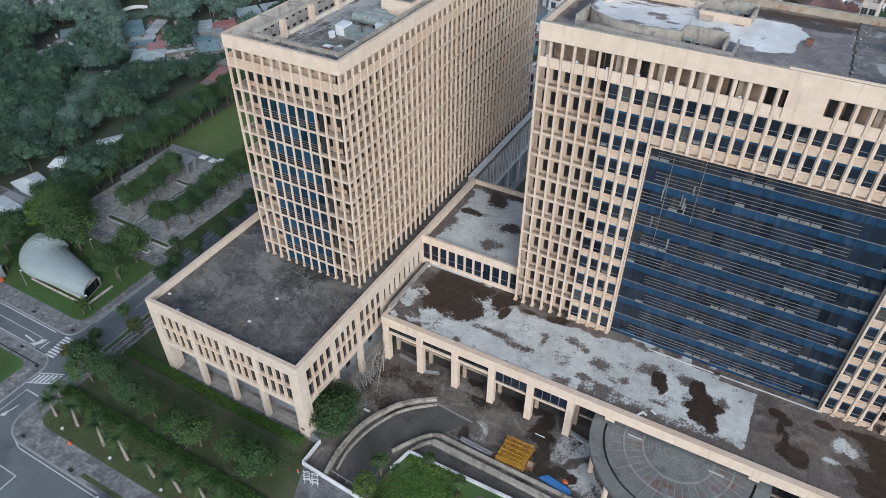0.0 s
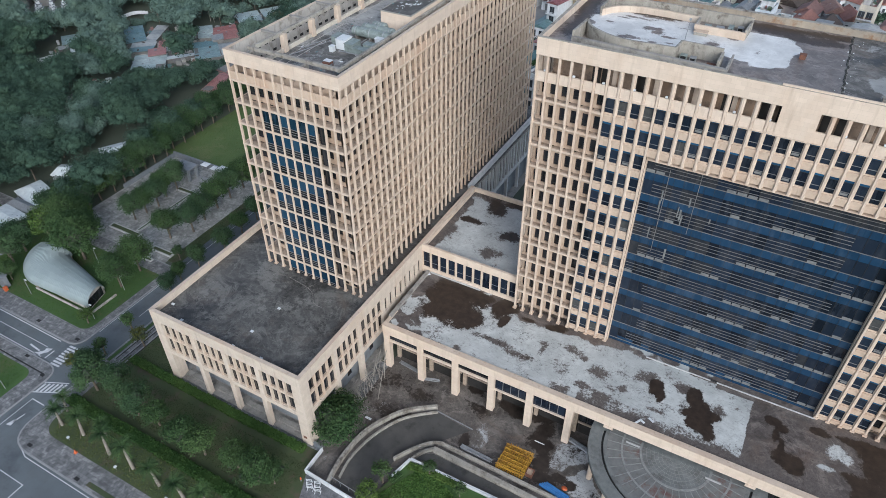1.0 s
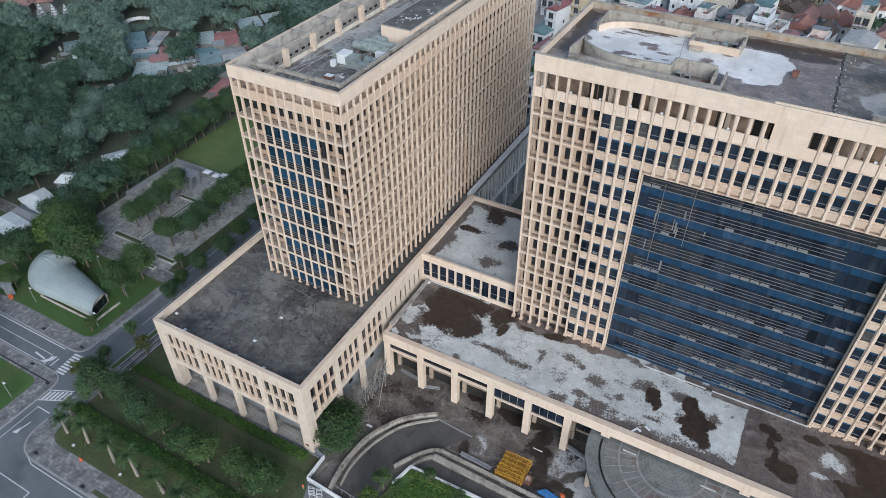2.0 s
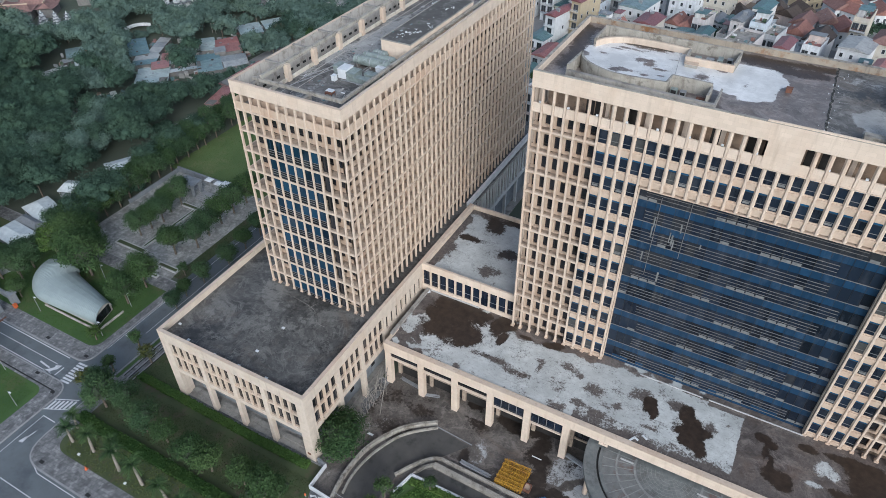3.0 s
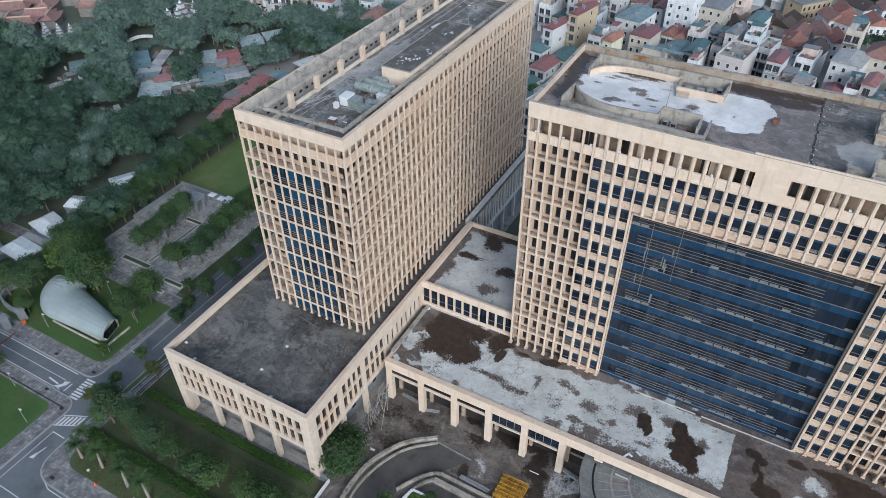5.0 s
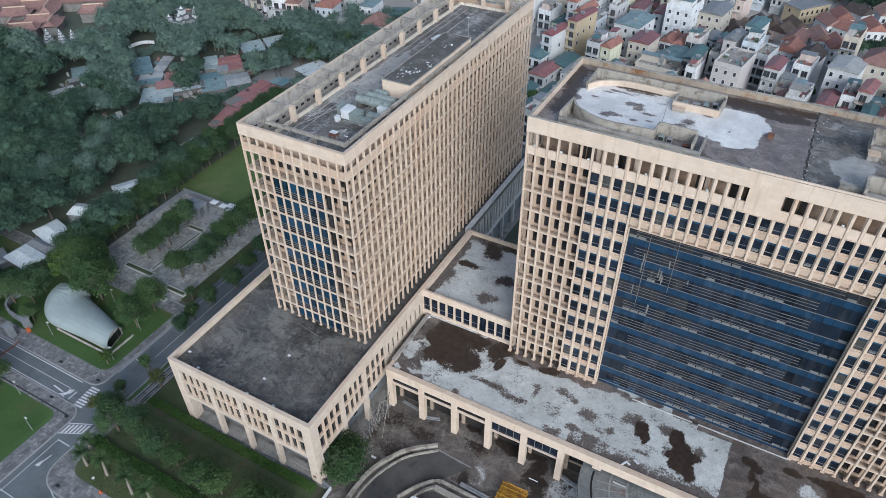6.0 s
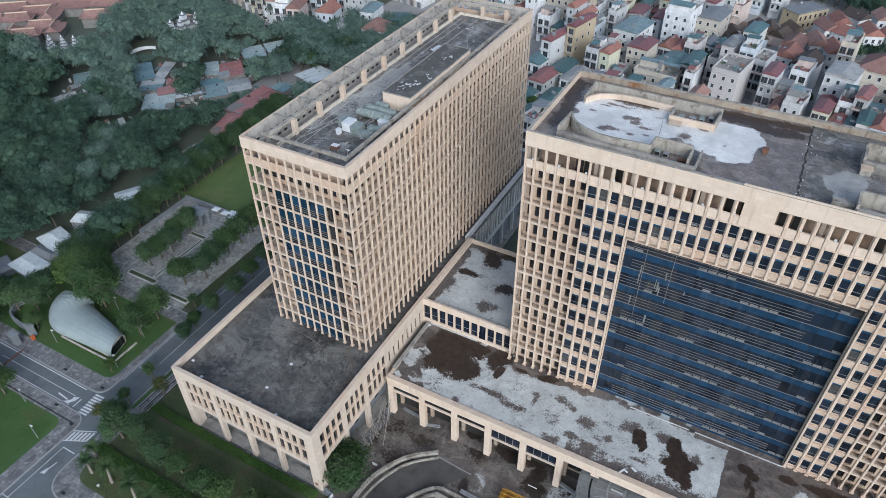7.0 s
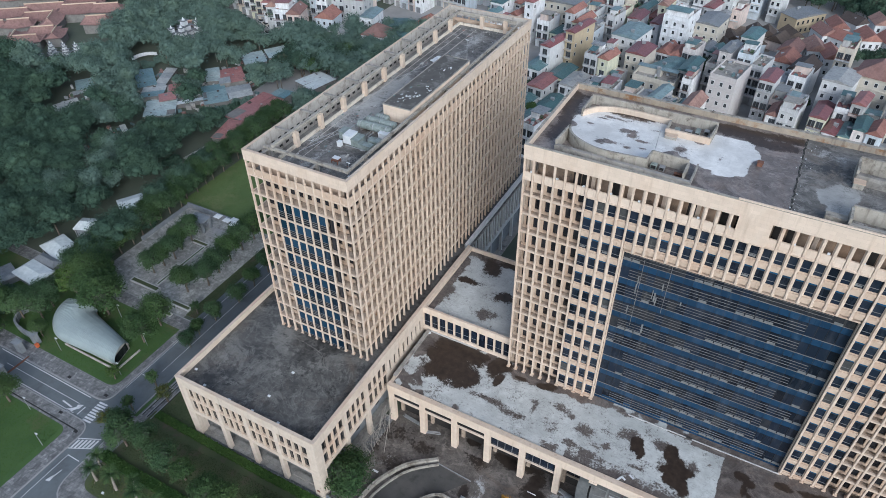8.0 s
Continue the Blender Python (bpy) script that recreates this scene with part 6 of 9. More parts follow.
def roof_enclosures():
    rf = 63.0
    o = thing("screen_wall", "rain-stained concrete screen round the roof plant", "screen wall", (35, 48, rf), "roof screens")
    def wall(pts, z1, width=0.3, mat=STAINED_CONCRETE, steps=6):
        bm = bmesh.new()
        strip_wall(bm, smooth_line([(*q, 0) for q in pts], steps) if steps > 1 else [(*q, 0) for q in pts], width, rf, z1)
        part("wall_panel", bm, mat, o)
    wall([(25.0, 56.8), (46.1, 56.6)], 64.7, 0.35, STAINED_CONCRETE, 1)
    wall([(46.0, 56.5), (45.8, 52.2)], 64.4, 0.3, STAINED_CONCRETE, 1)
    wall([(45.9, 52.1), (38.8, 52.2)], 64.05, 0.4, CREAM_FIN, 1)
    wall([(38.9, 52.3), (38.9, 55.4)], 63.95, 0.3, STAINED_CONCRETE, 1)
    wall([(25.0, 56.8), (25.0, 51.6)], 64.4, 0.35, STAINED_CONCRETE, 1)
    wall([(25.0, 51.7), (26.5, 54.0), (29.5, 55.5), (33.9, 55.8), (38.9, 55.5)], 63.95, 0.4, CREAM_FIN)
    wall([(25.3, 44.6), (26.2, 42.6), (28.3, 40.9), (32.0, 39.7), (38.8, 40.2)], 65.0, 0.35)
    wall([(25.3, 44.6), (25.0, 39.3)], 65.0, 0.35, STAINED_CONCRETE, 1)
    wall([(38.8, 40.2), (39.0, 42.9)], 65.0, 0.3, STAINED_CONCRETE, 1)
    wall([(39.0, 42.9), (44.5, 42.7)], 65.0, 0.3, STAINED_CONCRETE, 1)
    wall([(44.5, 42.7), (44.5, 39.5)], 64.6, 0.3, STAINED_CONCRETE, 1)
    wall([(24.9, 39.2), (45.7, 38.3)], 64.2, 0.55, CONCRETE, 1)
    wall([(45.7, 38.3), (45.7, 43.9)], 64.0, 0.25, CONCRETE, 1)
    for x, y, w, d, h, mat in ((40.0, 53.0, 0.9, 0.8, 0.8, GREEN_UNIT), (41.6, 53.4, 1.1, 0.7, 0.7, STEEL), (43.2, 53.2, 0.7, 1.6, 0.9, GREEN_UNIT), (44.4, 54.6, 0.8, 0.8, 0.7, STEEL), (39.4, 40.9, 0.9, 0.8, 0.8, GREEN_UNIT), (40.7, 40.9, 0.8, 0.8, 0.7, STEEL), (43.0, 40.6, 1.1, 0.6, 0.4, RUST)):
        q = thing("condenser_unit", "small weathered condenser box inside the roof screen", "roof plant", (x, y, rf), "condensers on the block")
        part("casing", boxes((0, w, 0, d, 0.1, h)), mat, q, local=True)
        part("grille", boxes((0.1, w - 0.1, -0.03, 0.0, 0.2, h - 0.1)), BLACK, q, "dark front grille", local=True)
        for a in (0.05, w - 0.15):
            part("foot", boxes((a, a + 0.1, 0.0, d, 0.0, 0.1)), STEEL, q, local=True)
    q = thing("roof_step", "low stained concrete step beside the roof screen", "step", (40, 51.2, rf))
    part("step_block", boxes((39.1, 40.9, 50.8, 51.95, rf, rf + 0.45)), STAINED_CONCRETE, q)
    part("step_top", boxes((39.05, 40.95, 50.75, 51.95, rf + 0.45, rf + 0.52)), CREAM_WALL, q)
    o = thing("screen_wall", "rain-stained concrete screen at the roof's far part", "screen wall", (75, 48, rf), "roof screens")
    wall([(66.6, 54.6), (88, 53.6)], 65.4, 0.35, STAINED_CONCRETE, 1)
    wall([(66.6, 54.6), (66.5, 50.7)], 65.2, 0.35, STAINED_CONCRETE, 1)
    wall([(66.5, 50.7), (86, 49.8)], 64.6, 0.45, CONCRETE, 1)
    wall([(66.5, 41.3), (88, 40.6)], 65.2, 0.35, STAINED_CONCRETE, 1)
    wall([(66.5, 41.3), (66.4, 38.0)], 65.0, 0.35, STAINED_CONCRETE, 1)
    wall([(66.4, 38.1), (88, 38.1)], 64.3, 0.5, CONCRETE, 1)
    wall([(63.5, 39.6), (66.2, 39.6)], 64.0, 1.2, STAINED_CONCRETE, 1)
    q = thing("cooling_box", "weathered beige equipment box on the block's roof", "roof plant", (67.1, 50.2, rf))
    part("casing", boxes((66.4, 67.8, 49.2, 50.4, rf, rf + 0.9)), STAINED_CONCRETE, q)
    part("lid", boxes((66.3, 67.9, 49.1, 50.5, rf + 0.9, rf + 1.05)), CREAM_WALL, q)
    q = thing("roof_hatch", "small rusty red hatch box on the block's roof", "roof hatch", (53.7, 49.4, rf))
    part("curb", boxes((53.4, 54.2, 49.0, 49.8, rf, rf + 0.55)), RUST, q)
    part("lid", boxes((53.35, 54.25, 48.95, 49.85, rf + 0.55, rf + 0.62)), RUST, q)
    q = thing("antenna_mast", "thin metal mast on the white roof patch", "mast", (39.3, 45.0, rf))
    bm = bmesh.new()
    tube(bm, (38.9, 45.0, rf), (39.1, 45.1, rf + 4.0), 0.05, 0.03, 6)
    part("pole", bm, STEEL, q)
    part("head", boxes((38.95, 39.25, 45.0, 45.2, rf + 4.0, rf + 4.25)), STEEL, q)
    rng = random.Random(21)
    for k in range(46):
        y = rng.uniform(38.5, 60)
        x = 59.5 + rng.gauss(0.0, 0.55) + 0.3 * math.sin(y)
        s = rng.uniform(0.04, 0.2) * rng.uniform(0.5, 1.0)
        solid("roof_stone", boxes((x, x + s, y, y + s * rng.uniform(0.6, 1.3), rf, rf + s * 0.8)), WHITE_PAINT if rng.random() < 0.5 else CONCRETE, "loose pale stone along the roof joint", "stone", "loose stones on the roof")


roof_enclosures()

# ---- forecourt: ramp, walls, planter, stored things ----
DARK_PAVING = flagstones("dark_paving", (0.24, 0.24, 0.245), (0.16, 0.162, 0.168), (0.11, 0.11, 0.112))


def forecourt_things():
    z = 0.16
    o = thing("ramp_wall", "weathered curved concrete double wall beside the ramp", "wall", (8, 8, 0), "ramp walls")
    outer = smooth_line([(15.2, 17.3, 0), (10.9, 14.0, 0), (8.4, 10.5, 0), (6.6, 6.2, 0), (6.1, 1.6, 0), (6.3, -1.9, 0), (6.8, -4.6, 0)], 6)
    bm = bmesh.new()
    strip_wall(bm, outer, 0.55, 0.0, 1.15)
    part("wall", bm, STAINED_CONCRETE, o)
    inner = smooth_line([(15.7, 16.5, 0), (11.5, 12.9, 0), (9.3, 9.4, 0), (7.8, 5.1, 0), (7.3, 0.8, 0), (7.8, -2.9, 0)], 6)
    bm = bmesh.new()
    strip_wall(bm, inner, 0.3, 0.0, 0.7)
    part("kerb_wall", bm, STAINED_CONCRETE, o)
    o = thing("ramp_wall", "long stained concrete double wall along the drive", "wall", (25, 9, 0), "ramp walls")
    bm = bmesh.new()
    strip_wall(bm, smooth_line([(13.9, 4.3, 0), (15.9, 7.7, 0), (18.0, 10.1, 0), (19.6, 10.9, 0)], 5), 0.4, 0.0, 1.0)
    strip_wall(bm, [(19.6, 10.9, 0), (60, 10.2, 0)], 0.4, 0.0, 1.0)
    part("wall", bm, STAINED_CONCRETE, o)
    bm = bmesh.new()
    strip_wall(bm, smooth_line([(16.6, 5.9, 0), (17.6, 8.0, 0), (18.9, 9.3, 0)], 4), 0.35, 0.0, 0.9)
    strip_wall(bm, [(18.9, 9.3, 0), (60, 8.2, 0)], 0.8, 0.0, 1.0)
    part("kerb_wall", bm, STAINED_CONCRETE, o)
    # ramp surface and the dark drive between the walls
    ramp_pts = [(15.5, 16.6), (11.5, 12.9), (9.2, 9.4), (7.9, 5.1), (7.4, 0.8), (7.8, -4.4), (14.3, -4.6), (13.6, 0.0), (14.0, 4.3), (15.9, 7.6), (18.2, 10.3), (22.6, 15.9)]
    solid("ramp", prism(ramp_pts[::1], 0.02, 0.2), ASPHALT_DARK, "dark worn asphalt ramp curving down from the forecourt", "ramp", kind="structure")
    solid("drive", prism([(16.0, 6.6), (60, 6.0), (60, 8.0), (19.2, 8.7)], 0.02, 0.2), ASPHALT_DARK, "dark narrow drive behind the planter", "drive", kind="structure")
    # white rendered wall at the ramp's foot and round the planter
    o = thing("boundary_wall", "white rendered low wall closing the ramp", "wall", (6, -4, 0), "white walls")
    bm = bmesh.new()
    strip_wall(bm, [(0.3, 0.3, 0), (2.2, -0.1, 0)], 0.35, 0.0, 1.3)
    part("wall_panel", bm, BLUE_GREY, o, "blue-grey return")
    bm = bmesh.new()
    strip_wall(bm, [(2.2, 0.1, 0), (2.25, -4.7, 0)], 0.2, 0.0, 1.25)
    part("wall_panel", bm, WHITE_PAINT, o)
    bm = bmesh.new()
    strip_wall(bm, [(2.2, -4.75, 0), (14.6, -5.5, 0)], 0.22, 0.0, 1.25)
    part("wall_panel", bm, WHITE_PAINT, o)
    o = thing("planter", "white-walled planter filled with rough grass", "planter", (22, 3, 0))
    for a, b in (((15.4, 1.2), (16.5, 5.6)), ((16.5, 5.6), (60, 6.4))):
        bm = bmesh.new()
        strip_wall(bm, [(*a, 0), (*b, 0)], 0.4, 0.0, 1.0)
        part("wall_panel", bm, WHITE_PAINT, o)
    part("soil", prism([(14.4, -5.2), (60, -5.2), (60, 6.1), (16.7, 5.3), (15.6, 1.2), (14.6, -2)], 0.1, 0.55), GRASS, o, "rough green grass")
    part("path", prism([(22.5, -5.2), (60, -5.2), (60, 2.2), (30.5, 4.2)], 0.12, 0.6), PAVING, o, "grey paved path")
    # railing at the ramp's foot
    o = thing("railing", "thin pale metal railing at the ramp foot", "railing", (10, -4, 0))
    bm = bmesh.new()
    tube(bm, (7.0, -3.9, 1.5), (14.2, -4.4, 1.5), 0.05)
    part("rail", bm, STEEL, o)
    for k in range(5):
        bm = bmesh.new()
        tube(bm, (7.0 + 1.8 * k, -3.9 - 0.12 * k, 0.1), (7.0 + 1.8 * k, -3.9 - 0.12 * k, 1.5), 0.045)
        part("post", bm, STEEL, o)
    # stack of yellow scaffold frames
    rng = random.Random(2)
    o = thing("scaffold_stack", "stacked yellow steel scaffold frames on the forecourt", "scaffold frames", (32, 13.6, z))
    for lay in range(7):
        zz = z + 0.12 + 0.22 * lay
        for k in range(12):
            bm = bmesh.new()
            x = 29.8 + 0.42 * k + rng.uniform(-0.08, 0.08)
            tube(bm, (x, 11.2 + rng.uniform(-0.2, 0.2), zz), (x + rng.uniform(-0.3, 0.3), 16.0 + rng.uniform(-0.3, 0.3), zz + rng.uniform(-0.03, 0.03)), 0.05, 0.05, 5)
            part("frame_tube", bm, YELLOW_STEEL, o)
        for k in range(6):
            bm = bmesh.new()
            y = 11.5 + 0.85 * k
            tube(bm, (29.7 + rng.uniform(-0.2, 0.2), y, zz + 0.1), (34.5, y + rng.uniform(-0.3, 0.3), zz + 0.1), 0.05, 0.05, 5)
            part("cross_tube", bm, YELLOW_STEEL, o)
    o = thing("tool_crate", "rusty red crate with pale contents", "crate", (35.1, 13.0, z))
    for d in ((34.6, 35.8, 12.3, 12.4, z, z + 0.8), (34.6, 35.8, 13.6, 13.7, z, z + 0.8), (34.6, 34.7, 12.4, 13.6, z, z + 0.8), (35.7, 35.8, 12.4, 13.6, z, z + 0.8)):
        part("crate_side", boxes(d), RUST, o)
    part("contents", boxes((34.7, 35.7, 12.4, 13.6, z, z + 0.55)), CREAM_WALL, o, "pale rubble")
    for lab, mat, x0, y0, x1, y1, n, r in (("bundle of pale steel tubes on the ground", STEEL, 22.9, 11.9, 28.4, 11.7, 16, 0.1), ("bundle of galvanised tubes beside the porch", STEEL, 38.7, 22.3, 42.6, 21.4, 14, 0.1), ("bundle of galvanised tubes under the canopy", STEEL, 3.6, 23.2, 8.2, 22.7, 10, 0.07), ("loose tubes under the canopy edge", STEEL, 9.6, 21.8, 12.4, 22.8, 5, 0.06)):
        o = thing("tube_bundle", lab, "steel tubes", (x0, y0, z), "tube bundles")
        for k in range(n):
            bm = bmesh.new()
            dy = 0.16 * (k % 5)
            tube(bm, (x0 + rng.uniform(-0.3, 0.3), y0 + dy, z + r + 0.14 * (k // 5) + 0.03), (x1 + rng.uniform(-0.3, 0.3), y1 + dy + rng.uniform(-0.1, 0.1), z + r + 0.14 * (k // 5) + 0.03), r, r, 6)
            part("steel_tube", bm, mat, o)
    o = thing("tarpaulin_bundle", "long bundle wrapped in bright blue tarpaulin", "bundle", (39.5, 11.5, z))
    for k in range(4):
        bm = bmesh.new()
        tube(bm, (37.4 + 0.3 * k, 11.9 + 0.25 * k, z + 0.3), (41.6 + 0.3 * k, 11.2 + 0.25 * k, z + 0.3), 0.28, 0.24, 10)
        part("roll", bm, BLUE_TARP, o)
    part("flap", boxes((40.6, 42.8, 11.0, 11.8, z, z + 0.4)), BLUE_TARP, o)
    o = thing("orange_sack", "crumpled orange plastic sack on the concrete", "sack", (40.8, 13.0, z))
    bm = bmesh.new()
    bmesh.ops.create_icosphere(bm, subdivisions=2, radius=0.45, matrix=shift(41.2, 13.2, z + 0.2) @ Matrix.Diagonal((1.3, 0.8, 0.5, 1)))
    for v in bm.verts:
        v.co += 0.15 * noise.noise_vector(v.co * 1.7)
    part("sack_body", bm, ORANGE_PLASTIC, o)
    # fallen scaffold under the podium wall
    o = thing("collapsed_scaffold", "tangle of leaning bamboo scaffold poles by the wall", "scaffold", (1, 13, z))
    for k in range(46):
        bm = bmesh.new()
        y = rng.uniform(7.5, 20)
        a = (rng.uniform(0.2, 2.6), y, z)
        b = (rng.uniform(0.1, 2.2), y + rng.uniform(-2.5, 2.5), rng.uniform(1.0, 5.0))
        tube(bm, a, b, 0.05, 0.04, 5)
        part("pole", bm, BAMBOO, o)
    for k in range(14):
        bm = bmesh.new()
        y, h = rng.uniform(8, 19), rng.uniform(1.0, 3.2)
        tube(bm, (rng.uniform(0.3, 1.4), y, h), (rng.uniform(0.6, 2.2), y + rng.uniform(1.5, 3.0), h + rng.uniform(-0.4, 0.4)), 0.05, 0.05, 5)
        part("pole", bm, BAMBOO, o)
    part("board", boxes((0.3, 1.2, 9.0, 12.5, 2.0, 2.08)), BAMBOO, o, "pale plank")
    for a, b in (((2.3, 20.8, 5.6), (4.6, 13.8, 0.3)), ((1.6, 21.2, 7.2), (3.0, 18.6, 0.3))):
        bm = bmesh.new()
        tube(bm, a, b, 0.07, 0.06, 6)
        part("pole", bm, BAMBOO, o)
    for x, y, w, d in ((4.7, 9.3, 1.2, 0.4), (33.4, 19.4, 1.8, 0.15)):
        solid("debris_board", boxes((x, x + w, y, y + d, z + 0.03, z + 0.12)), WHITE_PAINT, "pale board lying on the forecourt", "board", "loose boards")
    bm = bmesh.new()
    strip_wall(bm, [(15.4, 16.8, 0), (22.9, 16.3, 0)], 0.18, 0.18, 0.3)
    solid("expansion_strip", bm, STEEL, "pale steel edge strip across the forecourt", "edge strip", kind="structure")
    # barriers and hydrant beyond the white wall
    for x, y in ((3.9, -5.9), (4.8, -6.8), (5.3, -5.6), (6.2, -6.7), (4.3, -6.4), (5.8, -6.2)):
        o = thing("barrier_trestle", "pale grey metal barrier trestle standing on the paving", "barrier", (x, y, 0.19), "barrier trestles", turn=20)
        for d in ((-0.5, 0.5, -0.03, 0.03, 0.88, 0.95), (-0.5, 0.5, -0.05, 0.05, 0.45, 0.55)):
            part("rail", boxes(d), WHITE_PAINT, o, local=True)
        for a in (-0.5, 0.42):
            part("leg", boxes((a, a + 0.08, -0.04, 0.04, 0.0, 0.95)), WHITE_PAINT, o, local=True)
            part("foot", boxes((a, a + 0.08, -0.4, 0.4, 0.0, 0.06)), WHITE_PAINT, o, local=True)
    solid("side_paving", prism([(9.9, -24), (24, -24), (24, -5.6), (2.4, -4.9), (4.7, -10.2)], 0.1, 0.196), DARK_PAVING, "grey stone paving beyond the white wall", "pavement", kind="structure")
    o = thing("fire_hydrant", "small red and green hydrant post on the grass", "hydrant", (2.5, -6.3, 0.19))
    bm = bmesh.new()
    tube(bm, (0, 0, 0), (0, 0, 0.5), 0.13, 0.12, 10)
    part("stem", bm, GREEN_UNIT, o, local=True)
    bm = bmesh.new()
    tube(bm, (0, 0, 0.5), (0, 0, 1.0), 0.17, 0.1, 10)
    part("head", bm, ORANGE_PLASTIC, o, "red head", local=True)
    o = thing("traffic_cone", "orange traffic cone at the pavement edge", "traffic cone", (-34.9, -20.6, 0.165))
    part("base", boxes((-0.28, 0.28, -0.28, 0.28, 0, 0.06)), ORANGE_PLASTIC, o, local=True)
    bm = bmesh.new()
    tube(bm, (0, 0, 0.06), (0, 0, 0.85), 0.22, 0.04, 12)
    part("body", bm, ORANGE_PLASTIC, o, local=True)
    # scraps on the canopy roof
    for x, y, w, d, a in ((48.6, 23.0, 1.2, 0.3, 60), (49.2, 23.4, 0.9, 0.3, -25), (50.4, 24.3, 1.0, 0.3, -30), (1.6, 37.4, 1.6, 0.5, 50)):
        o = solid("roof_scrap", boxes((-w / 2, w / 2, -d / 2, d / 2, 0, 0.15)), WHITE_PAINT, "pale loose board on the canopy roof", "board", "boards on the canopy roof")
        o.matrix_basis = pose(x, y, CTOP - 0.1, 0, 0, a)
    o = thing("parked_car", "white car parked at the kerb", "car", (-20.2, -26.1, 0.006), turn=-3)
    part("body", boxes((-2.2, 2.2, -0.88, 0.88, 0.3, 0.85)), WHITE_PAINT, o, local=True)
    bm = boxes((-1.5, 1.3, -0.78, 0.78, 0.85, 1.42))
    for v in bm.verts:
        if v.co.z > 1.2:
            v.co.x *= 0.75
            v.co.y *= 0.85
    part("cabin", bm, GLASS_DARK, o, "dark glazed cabin", local=True)
    part("roof_panel", boxes((-1.1, 0.95, -0.66, 0.66, 1.42, 1.48)), WHITE_PAINT, o, local=True)
    for x in (-1.4, 1.4):
        for y in (-0.85, 0.85):
            bm = bmesh.new()
            tube(bm, (x, y - 0.1, 0.32), (x, y + 0.1, 0.32), 0.32, 0.32, 14)
            part("wheel", bm, BLACK, o, local=True)


ASPHALT_DARK = plain("worn_asphalt", (0.060, 0.058, 0.054), (0.092, 0.088, 0.082), 0.22, 0.8, 12, stain=(0.034, 0.033, 0.031), stain_scale=0.28, rust=(0.12, 0.112, 0.10))
forecourt_things()


# ---- plants ----
def crown_arrays(seed, n_clumps, per, r, h, leaf, lean=0.15):
    """Leaf centres and normals of an uneven crown round the origin's axis, base at z 0."""
    g = np.random.default_rng(seed)
    lobes = []
    for k in range(11):
        a, e = 2.4 * k + g.uniform(-0.5, 0.5), g.uniform(-0.1, 1.25)
        f = g.uniform(0.42, 0.66)
        lobes.append((f * r * math.cos(a) * math.cos(e), f * r * math.sin(a) * math.cos(e), (0.42 + 0.36 * math.sin(e)) * h, g.uniform(0.30, 0.46)))
    lobes.append((0, 0, 0.48 * h, 0.74))
    cs, ns = [], []
    for i in range(n_clumps):
        lx, ly, lz, ls = lobes[i % len(lobes)]
        d = g.normal(size=3)
        d /= np.linalg.norm(d)
        d[2] = abs(d[2]) * 0.9 if g.random() < 0.72 else d[2] * 0.6
        k = g.uniform(0.82, 1.08)
        c = np.array([lx + d[0] * r * ls * k, ly + d[1] * r * ls * k, lz + d[2] * h * 0.5 * ls * k])
        if c[2] < 0.05 * h:
            c[2] = 0.05 * h
        q = c + g.normal(size=(per, 3)) * np.array([0.11 * r, 0.11 * r, 0.08 * h]) * 0.9
        nn = d + g.normal(size=(per, 3)) * 0.42 + np.array([0, 0, 0.3])
        cs.append(q)
        ns.append(nn / np.linalg.norm(nn, axis=1)[:, None])
    return np.concatenate(cs), np.concatenate(ns), lobes


def leaf_quads(c, nrm, leaf, g):
    t = np.cross(nrm, g.normal(size=nrm.shape))
    t /= np.linalg.norm(t, axis=1)[:, None] + 1e-9
    b = np.cross(nrm, t)
    s = (leaf * g.uniform(0.6, 1.3, size=len(c)))[:, None]
    v = np.stack([c - t * s * 0.5 - b * s * 0.1, c + b * s * 0.42, c + t * s * 0.5 + b * s * 0.05, c - b * s * 0.4], axis=1)
    return v.reshape(-1, 3)


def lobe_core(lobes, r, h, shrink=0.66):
    """Rough inner masses of a crown, so that no light leaks through it."""
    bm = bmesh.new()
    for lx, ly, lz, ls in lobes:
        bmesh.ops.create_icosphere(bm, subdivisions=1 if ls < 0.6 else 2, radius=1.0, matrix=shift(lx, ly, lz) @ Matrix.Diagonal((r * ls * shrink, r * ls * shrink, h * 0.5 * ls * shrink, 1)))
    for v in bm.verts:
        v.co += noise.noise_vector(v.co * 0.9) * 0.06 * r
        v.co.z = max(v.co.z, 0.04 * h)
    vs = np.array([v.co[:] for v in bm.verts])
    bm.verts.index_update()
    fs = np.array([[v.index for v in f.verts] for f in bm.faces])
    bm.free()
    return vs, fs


def crown_mesh(name, seed, r, h, n_clumps, per, leaf, mat):
    g = np.random.default_rng(seed + 100)
    c, n, lobes = crown_arrays(seed, n_clumps, per, r, h, leaf)
    v = leaf_quads(c, n, leaf, g).reshape(-1, 4, 3)[:, :3].reshape(-1, 3)
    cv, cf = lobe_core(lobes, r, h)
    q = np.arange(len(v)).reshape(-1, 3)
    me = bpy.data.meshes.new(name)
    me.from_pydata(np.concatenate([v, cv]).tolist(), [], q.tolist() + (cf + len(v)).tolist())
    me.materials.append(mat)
    # core faces get the colour that paints the crown's inner shade
    me.materials.append(CROWN_SHADE)
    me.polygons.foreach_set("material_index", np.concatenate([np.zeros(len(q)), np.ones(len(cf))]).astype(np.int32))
    return me


